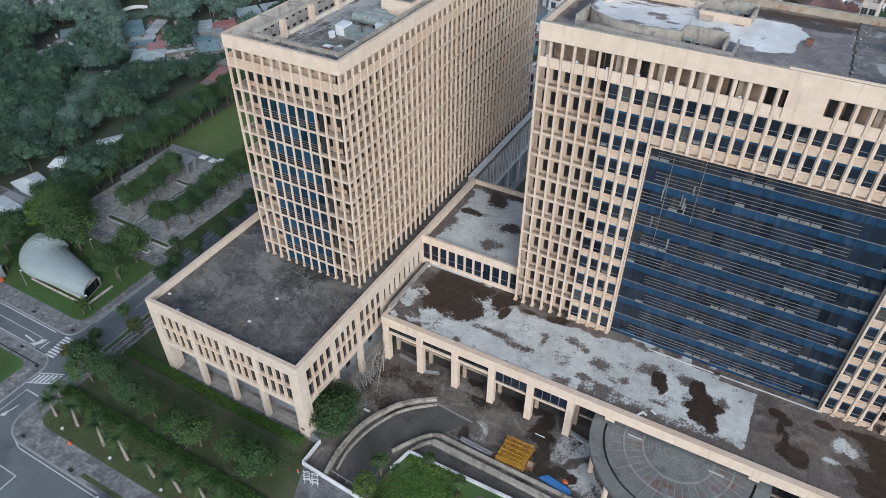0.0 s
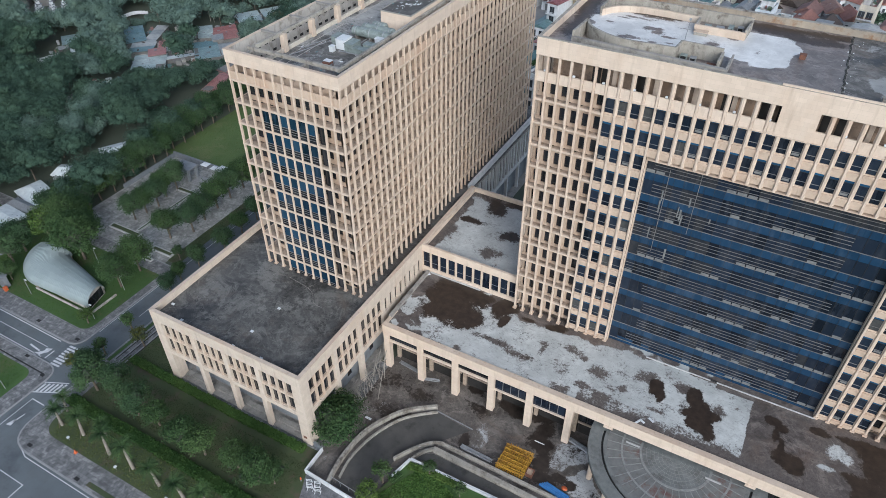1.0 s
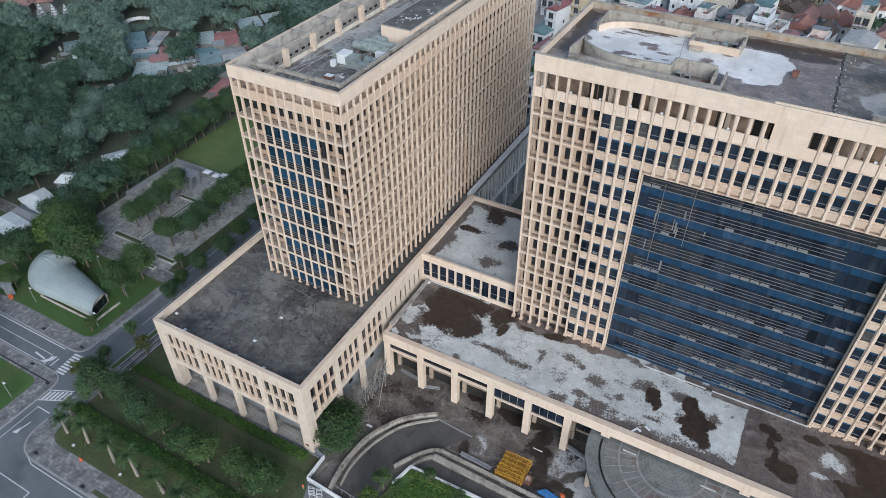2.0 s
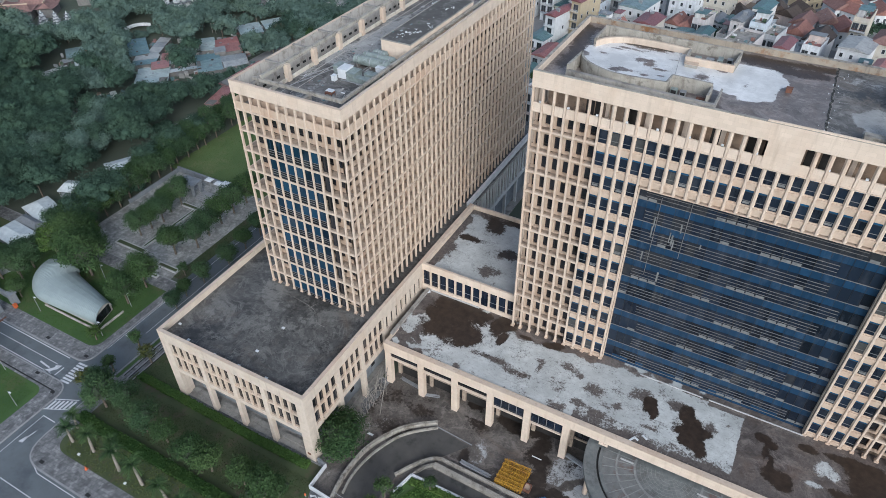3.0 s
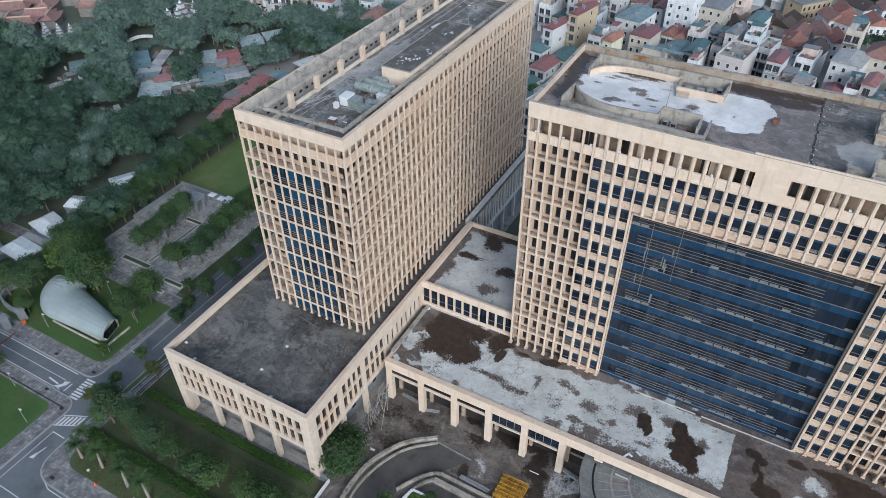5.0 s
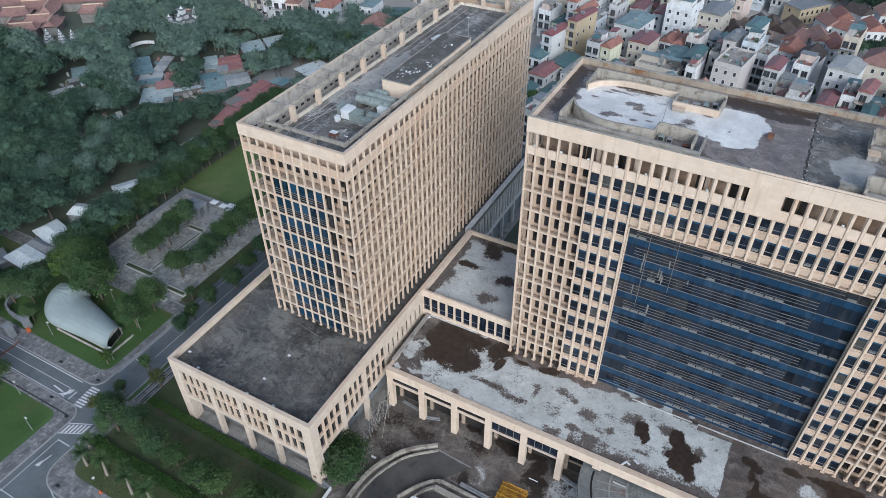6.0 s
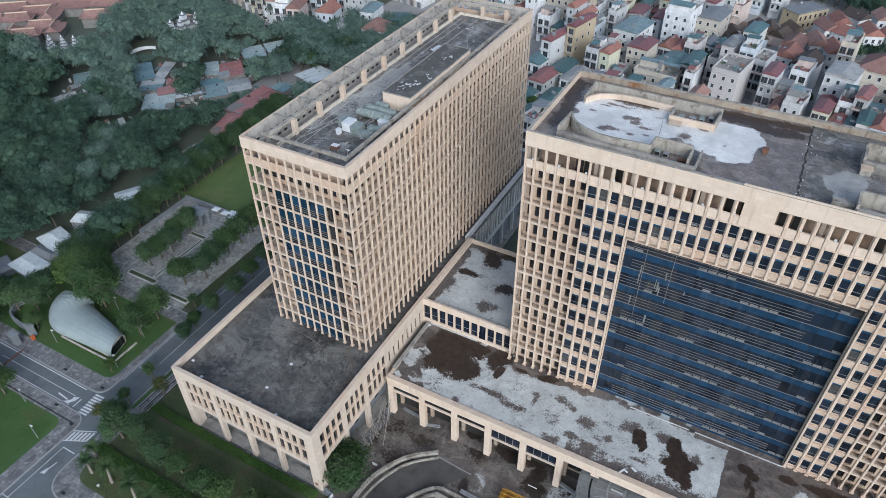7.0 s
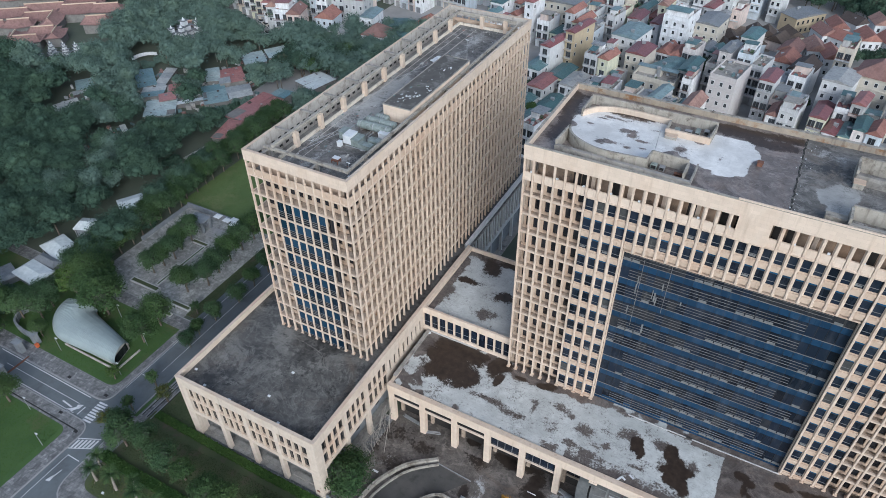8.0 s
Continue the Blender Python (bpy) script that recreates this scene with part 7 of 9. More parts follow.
def trunk_mesh(name, h, r, mat, limbs=5, seed=0):
    rng = random.Random(seed)
    bm = bmesh.new()
    top = (rng.uniform(-0.2, 0.2), rng.uniform(-0.2, 0.2), h)
    tube(bm, (0, 0, 0), (top[0] * 0.5, top[1] * 0.5, h * 0.55), r, r * 0.75, 8)
    tube(bm, (top[0] * 0.5, top[1] * 0.5, h * 0.55), top, r * 0.75, r * 0.5, 8)
    for k in range(limbs):
        a = 6.283 * k / limbs + rng.uniform(-0.4, 0.4)
        z = h * rng.uniform(0.6, 0.95)
        tube(bm, (top[0] * 0.7, top[1] * 0.7, z), (math.cos(a) * h * 0.42, math.sin(a) * h * 0.42, z + h * 0.5), r * 0.4, r * 0.14, 6)
    return mesh_of(name, bm, mat)


TREE_KINDS = {}


def tree_kind(key, r, h, trunk_h, mat, clumps=70, per=16, leaf=0.5, seed=0):
    TREE_KINDS[key] = ([crown_mesh("crown", seed + k, r, h, clumps, per, leaf, mat) for k in range(2)], trunk_mesh("trunk", trunk_h + 0.3 * h, 0.16 + 0.02 * r, BARK, 5, seed), trunk_h)


tree_kind("round", 3.2, 5.2, 1.4, LEAF, 300, 16, 0.38, 1)
tree_kind("big", 4.6, 6.8, 1.9, LEAF, 420, 17, 0.43, 5)
tree_kind("dark", 3.6, 6.0, 1.5, LEAF_DARK, 320, 16, 0.39, 9)
tree_kind("wood", 3.8, 6.2, 2.0, LEAF_WOOD, 160, 16, 0.6, 25)
tree_kind("lime", 2.6, 4.2, 1.4, LEAF_LIME, 150, 16, 0.36, 13)
tree_kind("small", 1.7, 3.0, 1.6, LEAF, 90, 14, 0.32, 17)
tree_kind("olive", 1.8, 3.0, 1.8, LEAF_AUTUMN, 90, 14, 0.32, 21)
LABELS = {"wood": "dense blue-green broadleaf tree", "round": "round leafy street tree with a dark green crown", "big": "broad spreading tree with a dense green crown", "dark": "dense dark green broadleaf tree", "lime": "young yellow-green leafy tree", "small": "small staked street tree with a green crown", "olive": "small street tree with olive-brown leaves"}
TREE_RNG = random.Random(31)


def tree(key, x, y, s=1.0, z=0.15, group="trees"):
    crowns, trunk, th = TREE_KINDS[key]
    o = thing("tree", LABELS[key], "tree", (x, y, z), group, "", TREE_RNG.uniform(0, 360))
    piece("trunk", trunk, o, Matrix.Diagonal((s, s, s, 1)), True)
    piece("crown", crowns[TREE_RNG.randrange(2)], o, shift(0, 0, th * s) @ Matrix.Diagonal((s, s, s * TREE_RNG.uniform(0.9, 1.1), 1)), True)


# along the verge in front of the podium
for x, y, s in ((-40.5, -8.6, 1.1), (-36.4, -7.0, 1.0), (-43.5, -6.4, 0.9)):
    tree("dark", x - 2.2, y - 0.9, 0.98 * s, 0.18, "trees on the verge")
for x, y, s in ((-31.5, -9.8, 1.0), (-26.4, -9.6, 0.85), (-19.2, -10.6, 1.05), (-15.0, -10.2, 1.0), (-8.2, -9.4, 0.95), (-3.6, -9.8, 1.1), (-1.0, -8.8, 0.8)):
    tree("dark" if x < -28 else "round", x, y, 1.02 * s, 0.18, "trees on the verge")
# at the podium's corner and in the planter
tree("big", 3.0, 4.6, 1.2, -1.9, "trees by the ramp")
tree("small", 1.4, 2.2, 0.9, 0.16, "trees by the ramp")
for key, x, y, s in (("small", 14.6, -0.2, 1.1), ("lime", 14.6, -4.3, 0.85), ("small", 20.8, 4.6, 0.85), ("small", 26.9, 3.6, 0.8), ("olive", 27.6, 1.6, 0.5), ("lime", 18.2, -5.8, 0.7), ("small", 33.5, 3.2, 0.6)):
    tree(key, x, y, s, 0.5, "planter trees")
# streets
for key, x, y, s in (("small", -48.7, -2.6, 1.0), ("olive", -49.2, -8.0, 1.1), ("small", -49.3, 4.6, 1.05), ("olive", -43.6, 2.6, 1.1), ("small", -57.2, 25.6, 0.9), ("dark", -50.8, 16.6, 0.7), ("round", -51.8, 20.6, 0.7), ("dark", -51.6, 26, 0.75), ("dark", -50.8, 33.5, 0.85), ("round", -51.4, 40, 0.85), ("dark", -51.8, 46, 0.9), ("round", -46.5, 55, 0.9), ("dark", -47, 64, 0.9), ("lime", -58.8, 1.6, 0.72)):
    tree(key, x, y, s, 0.16, "street trees")
# plaza and shed
for key, x, y, s in (("dark", -78.4, 31.6, 0.8), ("round", -78.2, 35.0, 0.85), ("dark", -77.6, 38.4, 0.85), ("round", -79.2, 42.5, 0.85), ("dark", -78.8, 46.0, 0.85), ("round", -82.0, 49.2, 0.7), ("round", -65.2, 30.4, 1.0), ("dark", -62.1, 34.8, 0.9), ("dark", -63.2, 39.8, 0.9), ("round", -63.9, 45.0, 0.95), ("dark", -64.2, 50.0, 0.9), ("round", -64.4, 55.2, 0.95), ("dark", -63.8, 60.6, 0.9), ("big", -62.2, 18.4, 0.95), ("big", -61.6, 12.6, 0.88), ("dark", -90.0, 6.6, 1.1), ("round", -84.8, 2.6, 0.75), ("dark", -94.2, 4.4, 1.0), ("lime", -89.2, 16.4, 1.6), ("dark", -91.2, 10.6, 1.1), ("big", -79.8, 18.0, 1.15), ("big", -76.6, 15.2, 1.2), ("big", -84.0, 18.0, 1.1), ("big", -87.4, 20.6, 1.15), ("lime", -91.0, 16.8, 1.2), ("round", -93.0, 22.0, 1.0), ("lime", -86.0, 24.0, 0.9)):
    tree(key, x, y, s * (1.26 if y > 23 else 1.08), 0.12, "trees round the plaza")
# tall row along the plaza and the lawn
for k in range(24):
    f = k / 23
    tree("dark" if k % 3 else "round", -91.2 - 9.0 * f + TREE_RNG.uniform(-0.9, 0.9), 21.0 + 92 * f + TREE_RNG.uniform(-0.8, 0.8), TREE_RNG.uniform(1.05, 1.3) * (1 - 0.18 * min(1.0, 1.6 * f)), 0.05, "row of trees along the plaza")
for k in range(20):
    f = k / 19
    tree("round" if k % 2 else "dark", -95.4 - 9.0 * f + TREE_RNG.uniform(-0.9, 0.9), 22.5 + 92 * f + TREE_RNG.uniform(-1, 1), TREE_RNG.uniform(1.05, 1.25) * (1 - 0.18 * min(1.0, 1.6 * f)), 0.05, "row of trees along the plaza")
# west kerb of the entrance road
for key, x, y, s in (("big", -74.2, -13.6, 0.95), ("round", -93.6, -2.6, 0.9), ("round", -85.5, -14.5, 1.1), ("dark", -81.5, -15.8, 1.0), ("dark", -96.5, 7.6, 0.9), ("olive", -92.6, 7.4, 1.3), ("big", -99.0, 4.0, 0.9), ("big", -94.0, -14.0, 1.0), ("round", -101.0, -1.0, 1.1), ("big", -102, -12, 1.1), ("dark", -97, -18, 1.1), ("big", -106, 4, 1.1)):
    tree(key, x, y, s, 0.12, "trees at the gate")


# roofs that stand clear in the wood: centre, length, width, turn, height
SHACKS = [
    (-167.0, 111.5, 15, 6.5, -37, 3.5, "teal", "long blue steel shack roof in the wood"), (-160.0, 115.0, 16, 4, -62, 3.4, "grey", "long patched grey shack roof in the wood"),
    (-143.2, 96.6, 11.3, 10, -49, 3.4, "pale", "pale blue-grey shack roof in the wood"), (-155.2, 104.5, 7.7, 8, -54, 3.4, "teal", "teal steel shack roof in the wood"),
    (-146.6, 103.4, 5.9, 5.7, -42, 3.9, "red", "small faded red shack roof in the wood"), (-150.4, 111.0, 5, 4.5, -45, 3.3, "red", "faded red stall roof beside the lane"), (-147.6, 108.0, 5, 3.4, -45, 3.0, "grey", "patched grey stall roof beside the lane"),
    (-138.6, 105.2, 10.3, 2.2, 51, 3.0, "white", "narrow white stall roof beside the lane"), (-132.9, 113.5, 14, 7.9, -41, 3.6, "teal", "broad teal steel shack roof beside the lane"),
    (-126.8, 119.3, 9.4, 9.4, -41, 3.4, "grey", "weathered grey shack roof beside the lane"), (-137.9, 128.6, 12, 8.3, -40, 3.6, "red", "faded red tin roof beside the lane"), (-145.2, 125.8, 11, 5, -44, 3.5, "pale", "pale steel shack roof beside the lane"),
    (-136.0, 122.6, 4.6, 4, -42, 4.5, "grey", "small raised grey roof beside the lane"), (-141.2, 145.2, 10, 8.3, -38, 3.6, "pale", "pale corrugated roof beside the lane"), (-135.8, 153.5, 9, 8, -38, 3.8, "pale", "pale corrugated roof beside the lane"),
    (-183.8, 96.7, 9, 5.8, -34, 3.4, "teal", "teal shack roof in the wood"), (-175.7, 82.2, 6.5, 8, -27, 3.1, "brown", "sooty brown shack roof in the wood"), (-178.2, 92.5, 6.5, 8, -30, 3.0, "brown", "sooty grey-brown shack roof in the wood"), (-173.9, 91.0, 4.6, 3.2, -35, 3.8, "white", "white tin roof in the wood"),
    (-143.6, 80.0, 5.5, 1.8, -30, 3.0, "white", "narrow white canvas roof in the wood"), (-142.2, 73.6, 10, 3, 33, 3.0, "teal", "dark teal shack roof in the wood"),
    (-111.3, 111.0, 9.2, 18.0, -4, 4.6, "red", "broad maroon steel shed roof beyond the lawn"), (-108.8, 95.0, 6.6, 11.0, 12, 4.2, "red", "long maroon steel shed roof at the wood's edge"), (-109.8, 124.6, 6.4, 5, -4, 4.2, "teal", "grey-green steel shed roof among trees"),
    (-104.8, 138.8, 9.5, 11, -15, 4.4, "white", "pale steel hall roof behind the trees")]
TENTS = [(-105.6, 49.4, 6.6, 5.6, 60, 5.0, "pale pavilion roof standing among trees", "white"), (-108.2, 35.6, 4.6, 4.6, 20, 5.4, "pointed white tent roof among trees", "white"), (-106.6, 25.6, 9.5, 6.0, -12, 4.4, "weathered white shed roof among trees", "white"), (-104.4, 15.4, 8.4, 5.6, -4, 4.6, "white corrugated shed roof among trees", "white"), (-104.6, 20.2, 7.2, 2.6, -2, 4.9, "grey steel shed roof among trees", "grey"), (-111.0, 11.5, 6.0, 5.0, -18, 4.2, "grey steel shed roof among trees", "grey")]
VISTAS = [(-183, 149.5, 11, 9, -40, 2.5), (-215, 114.5, 15, 9, 30, 1.8), (-186.2, 128, 3, 9, -35, 1.0), (-245, 130, 50, 40, 38, 2.5)]
LANES = [((-112.0, 77.0), (-111.0, 87.5), 2.6), ((-108.6, 63.0), (-107.2, 71.0), 1.8), ((-150.0, 143.0), (-155.0, 152.0), 3.0), ((-196.0, 191.5), (-171.0, 180.0), 6.0), ((-171.0, 180.0), (-149.0, 170.3), 6.0)]
# plan direction away from the camera
AWAY = Vector((-0.82, 0.57))


def roof_room(x, y):
    """How high a plant may be here before it would hide a roof or lane from the camera, or pierce it."""
    room = 99.0
    p = Vector((x, y))
    for cx, cy, w, d, turn, h, _ in [(*q[:6], 0) for q in SHACKS + VISTAS] + [(*q[:6], 1) for q in TENTS]:
        for s in (0, 3, 6, 9) if d > 3.1 else (0, 2.5):
            q = Matrix.Rotation(radians(-turn), 2) @ (p + AWAY * s - Vector((cx, cy)))
            m = (1.9 if s == 0 else 2.2) + (0.4 if _ else 0.0)
            if abs(q.x) < w / 2 + m and abs(q.y) < d / 2 + m:
                room = min(room, 0.0 if s == 0 else h - 1.6 + 0.42 * max(0.0, s - 3))
    for a, b, w in LANES:
        a, b = Vector(a), Vector(b)
        for s in (0, 3, 6):
            q = p + AWAY * s * 0.8
            f = min(1.0, max(0.0, (q - a).dot(b - a) / (b - a).length_squared))
            if (q - a.lerp(b, f)).length < w / 2 + 2.0:
                room = min(room, (0.0, 2.6, 4.5)[s // 3])
    return room


def wooded(x, y):
    if x < -110 - 1.47 * y:
        return False
    if x > -86.5 - 15.5 * (y - 21) / 92 - 4 and 10 < y < 116:
        return False
    if x > -100 and -22 < y < 24:
        return False
    if (x + 178) ** 2 + (y - 150) ** 2 < 36 or (x + 215) ** 2 + (y - 114) ** 2 < 70 or (x + 185) ** 2 + (y - 128) ** 2 < 20:
        return False
    if x < -222 and y > 104 + 0.02 * (x + 205) and y < 165:
        return False
    if y > 0.51 * (x + 304) + 160:
        return False
    if y < 0.30 * (x + 200) - 40:
        return False
    if y > 165 + 0.55 * (x + 150) and x > -150:
        return False
    return True


def woods():
    g = np.random.default_rng(77)
    rng = random.Random(78)
    kinds = [crown_arrays(200 + k, 130, 17, 3.9, 5.8, 0.7) for k in range(4)] + [crown_arrays(220 + k, 96, 11, 3.9, 5.8, 0.7) for k in range(4)]
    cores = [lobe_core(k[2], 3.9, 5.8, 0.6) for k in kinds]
    verts = {0: [], 1: []}
    core_v, core_f = {0: [], 1: []}, {0: [], 1: []}
    offs = {0: 0, 1: 0}
    n = 0
    y = -30.0
    while y < 235:
        x = -310.0
        while x < -62:
            px, py = x + rng.uniform(-1.9, 1.9), y + rng.uniform(-1.9, 1.9)
            room = roof_room(px, py)
            if wooded(px, py) and px < -62 and room > 1.2:
                near = py < 84
                k = rng.randrange(4) + (0 if near else 4)
                c, nn, lobes = kinds[k]
                s = min(rng.uniform(0.75, 1.35) * (1.15 + 0.3 * noise.noise((px * 0.05, py * 0.05, 8))), max(0.25, room / 7.6))
                a = rng.uniform(0, 6.28)
                rot = np.array([[math.cos(a), -math.sin(a), 0], [math.sin(a), math.cos(a), 0], [0, 0, 1]])
                base = np.array([px, py, 2.2 * s])
                # farther trees mostly take the leaf colour with haze painted in
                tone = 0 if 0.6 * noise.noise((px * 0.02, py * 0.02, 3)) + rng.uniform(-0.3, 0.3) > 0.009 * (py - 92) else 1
                v = leaf_quads((c @ rot.T) * s + base, nn @ rot.T, (0.56 if near else 0.78) * min(1.0, s + 0.2), g).reshape(-1, 4, 3)[:, :3]
                verts[tone].append(v.reshape(-1, 3))
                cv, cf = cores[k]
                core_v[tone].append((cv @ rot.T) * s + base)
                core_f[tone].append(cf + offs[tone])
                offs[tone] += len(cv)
                n += 1
                if room < 5.5:
                    for _ in range(7):
                        b2 = np.array([px + rng.uniform(-2.6, 2.6), py + rng.uniform(-2.6, 2.6), 0.3])
                        if roof_room(b2[0], b2[1]) > 0.5:
                            verts[tone].append(leaf_quads((c @ rot.T)[::2] * 0.45 + b2, (nn @ rot.T)[::2], 0.75, g).reshape(-1, 4, 3)[:, :3].reshape(-1, 3))
            x += 5.4
        y += 5.2
    for tone, mat, label in ((0, LEAF_WOOD, "dense dark green wood canopy beyond the plaza"), (1, LEAF_WOOD_HAZED, "haze-paled tree canopy in the wood beyond the plaza")):
        if not verts[tone]:
            continue
        v = np.concatenate(verts[tone])
        cv, cf = np.concatenate(core_v[tone]), np.concatenate(core_f[tone])
        q = np.arange(len(v)).reshape(-1, 3)
        me = bpy.data.meshes.new("wood_canopy")
        nv, nq, nc = len(v) + len(cv), len(q), len(cf)
        me.vertices.add(nv)
        me.vertices.foreach_set("co", np.concatenate([v, cv]).astype(np.float32).ravel())
        idx = np.concatenate([q.ravel(), (cf + len(v)).ravel()])
        me.loops.add(len(idx))
        me.loops.foreach_set("vertex_index", idx.astype(np.int32))
        me.polygons.add(nq + nc)
        me.polygons.foreach_set("loop_start", (np.arange(nq + nc) * 3).astype(np.int32))
        me.update(calc_edges=True)
        me.validate()
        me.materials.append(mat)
        tagged(new("wood_canopy", me), label, "woodland", "", "stuff")
    bm = bmesh.new()
    rng = random.Random(5)
    for k in range(260):
        x, y = rng.uniform(-300, -62), rng.uniform(-25, 200)
        if wooded(x, y) and roof_room(x, y) > 6:
            tube(bm, (x, y, 0), (x, y, 4.5), 0.22, 0.14, 6)
    tagged(solid("wood_trunks", bm, BARK, "brown trunks standing in the wood", "woodland"), kind="stuff")


woods()


def hedge(name, pts, width, height, label, mat=None, dens=60):
    g = np.random.default_rng(len(name) + int(abs(pts[0][0])))
    cs, ns = [], []
    bm = bmesh.new()
    strip_wall(bm, [(*p, 0) for p in pts], width * 0.86, 0.1, height * 0.9)
    bm.verts.index_update()
    cv = [v.co[:] for v in bm.verts]
    cf = [[v.index for v in f.verts] for f in bm.faces]
    bm.free()
    for a, b in zip(pts[:-1], pts[1:]):
        a, b = np.array(a), np.array(b)
        d = b - a
        length = np.linalg.norm(d)
        d /= length
        nrm = np.array([-d[1], d[0]])
        m = int(length * dens)
        u, w = g.uniform(0, length, m), g.uniform(-0.5, 0.5, m) * width
        z = height * (0.95 + 0.14 * g.random(m))
        low = g.random(m) < 0.4
        z = np.where(low, g.uniform(0.15, 1, m) * height, z)
        w = np.where(low, np.sign(w) * width * 0.5, w)
        cs.append(np.stack([a[0] + d[0] * u + nrm[0] * w, a[1] + d[1] * u + nrm[1] * w, z], 1))
        nn = g.normal(size=(m, 3)) * 0.5 + np.array([0, 0, 1.0])
        ns.append(nn / np.linalg.norm(nn, axis=1)[:, None])
    c, n = np.concatenate(cs), np.concatenate(ns)
    v = leaf_quads(c, n, 0.34, g)
    q = np.arange(len(v)).reshape(-1, 4)
    me = bpy.data.meshes.new(name)
    me.from_pydata(v.tolist() + cv, [], q.tolist() + [[i + len(v) for i in f] for f in cf])
    me.materials.append(mat or HEDGE)
    tagged(new(name, me), label, "hedge", "", "stuff")


hedge("hedge", [(-43.0, -1.0), (-30, -1.25), (-14, -1.5), (-0.6, -1.4)], 1.6, 0.85, "clipped green hedge along the podium")
hedge("hedge", [(-45.5, -13.2), (-38, -13.6), (-27, -13.4), (-8, -13.6), (1.6, -13.6)], 2.1, 0.85, "clipped green hedge along the verge")
hedge("planter_shrubs", [(16.8, 4.4), (20, 4.9), (26, 5.1)], 1.3, 1.0, "leafy low shrubs along the planter wall", LEAF_LIME, 40)
hedge("planter_shrubs", [(15.6, 0.5), (16.4, 2.5)], 1.2, 1.0, "leafy low shrubs in the planter", LEAF, 60)
hedge("planter_grass", [(18.4, -5.0), (23.2, 4.5)], 8.0, 0.6, "rough tufted grass filling the planter", LEAF_GRASS, 700)



def grass(label, mat, dens, *areas):
    """Short blades in tufts over some stretches x0, x1, y0, y1 of ground at height z."""
    g = np.random.default_rng(len(label))
    vs = []
    for x0, x1, y0, y1, z in areas:
        m = int((x1 - x0) * (y1 - y0) * dens)
        c = np.stack([g.uniform(x0, x1, m), g.uniform(y0, y1, m), np.full(m, z + 0.06)], 1)
        nn = g.normal(size=(m, 3)) * 0.5 + np.array([0, 0, 1.0])
        vs.append(leaf_quads(c, nn / np.linalg.norm(nn, axis=1)[:, None], 0.28, g).reshape(-1, 4, 3)[:, :3].reshape(-1, 3))
    v = np.concatenate(vs)
    me = bpy.data.meshes.new("grass")
    me.from_pydata(v.tolist(), [], np.arange(len(v)).reshape(-1, 3).tolist())
    me.materials.append(mat)
    tagged(new("grass", me), label, "grass", "", "stuff")


grass("rough green grass blades on the palm verge", LEAF_VERGE, 22, (-42.5, 1.8, -20.2, -13.4, 0.19), (-43.9, -42.5, -17, -13, 0.19))
# On the road verge these darker blades carry its shadow in their colour.
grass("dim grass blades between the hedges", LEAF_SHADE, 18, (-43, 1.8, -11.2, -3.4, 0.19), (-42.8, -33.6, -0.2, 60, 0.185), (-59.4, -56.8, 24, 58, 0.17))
grass("mown grass blades of the lawns", LEAF_LAWN, 14, (-96, -57.8, -0.1, 19, 0.19), (-90, -58.4, -40, -13, 0.19))


grass("faded grass blades of the wide lawn", LEAF_MEADOW, 14, (-96, -57, 60, 122, 0.08))


def palm_kind(seed, trunk_h):
    rng = random.Random(seed)
    bm = bmesh.new()
    for k in range(22):
        a = 6.283 * k / 11 + rng.uniform(-0.15, 0.15)
        el = rng.uniform(0.1, 1.15)
        length = rng.uniform(1.9, 2.6)
        pts = []
        for i in range(7):
            f = i / 6
            r = length * f * math.cos(el * (1 - 0.3 * f))
            zz = length * f * math.sin(el) - 1.5 * f * f * (1.15 - 0.4 * el)
            pts.append(Vector((math.cos(a) * r, math.sin(a) * r, zz)))
        sidev = Vector((-math.sin(a), math.cos(a), 0))
        for i in range(6):
            for sgn in (-1, 1):
                for sub in (0.0, 0.5):
                    p = pts[i].lerp(pts[i + 1], sub)
                    q = pts[i].lerp(pts[i + 1], sub + 0.3)
                    reach = 0.75 * (1 - 0.6 * abs(i / 6 - 0.4))
                    tip = p.lerp(q, 0.5) + sidev * sgn * reach + (pts[i + 1] - pts[i]) * 0.6 - Vector((0, 0, 0.22))
                    vs = [bm.verts.new(v) for v in (p, q, tip)]
                    bm.faces.new(vs)
        tube(bm, pts[0], pts[3], 0.05, 0.035, 4)
        tube(bm, pts[3], pts[6], 0.035, 0.015, 4)
    me = bpy.data.meshes.new("fronds")
    bm.to_mesh(me)
    bm.free()
    me.materials.append(LEAF)
    bm = bmesh.new()
    lean = 0.5
    tube(bm, (0, 0, 0), (lean * 0.4, 0, trunk_h * 0.5), 0.3, 0.24, 10)
    tube(bm, (lean * 0.4, 0, trunk_h * 0.5), (lean, 0, trunk_h), 0.24, 0.15, 10)
    return me, mesh_of("trunk", bm, PALM_BARK), lean


PALMS = [palm_kind(k, 5.4) for k in range(4)]
PROP = bmesh.new()
tube(PROP, (0, 0, 1.7), (0.8, 0, 0.0), 0.03, 0.03, 5)
PROP = mesh_of("prop", PROP, BARK)


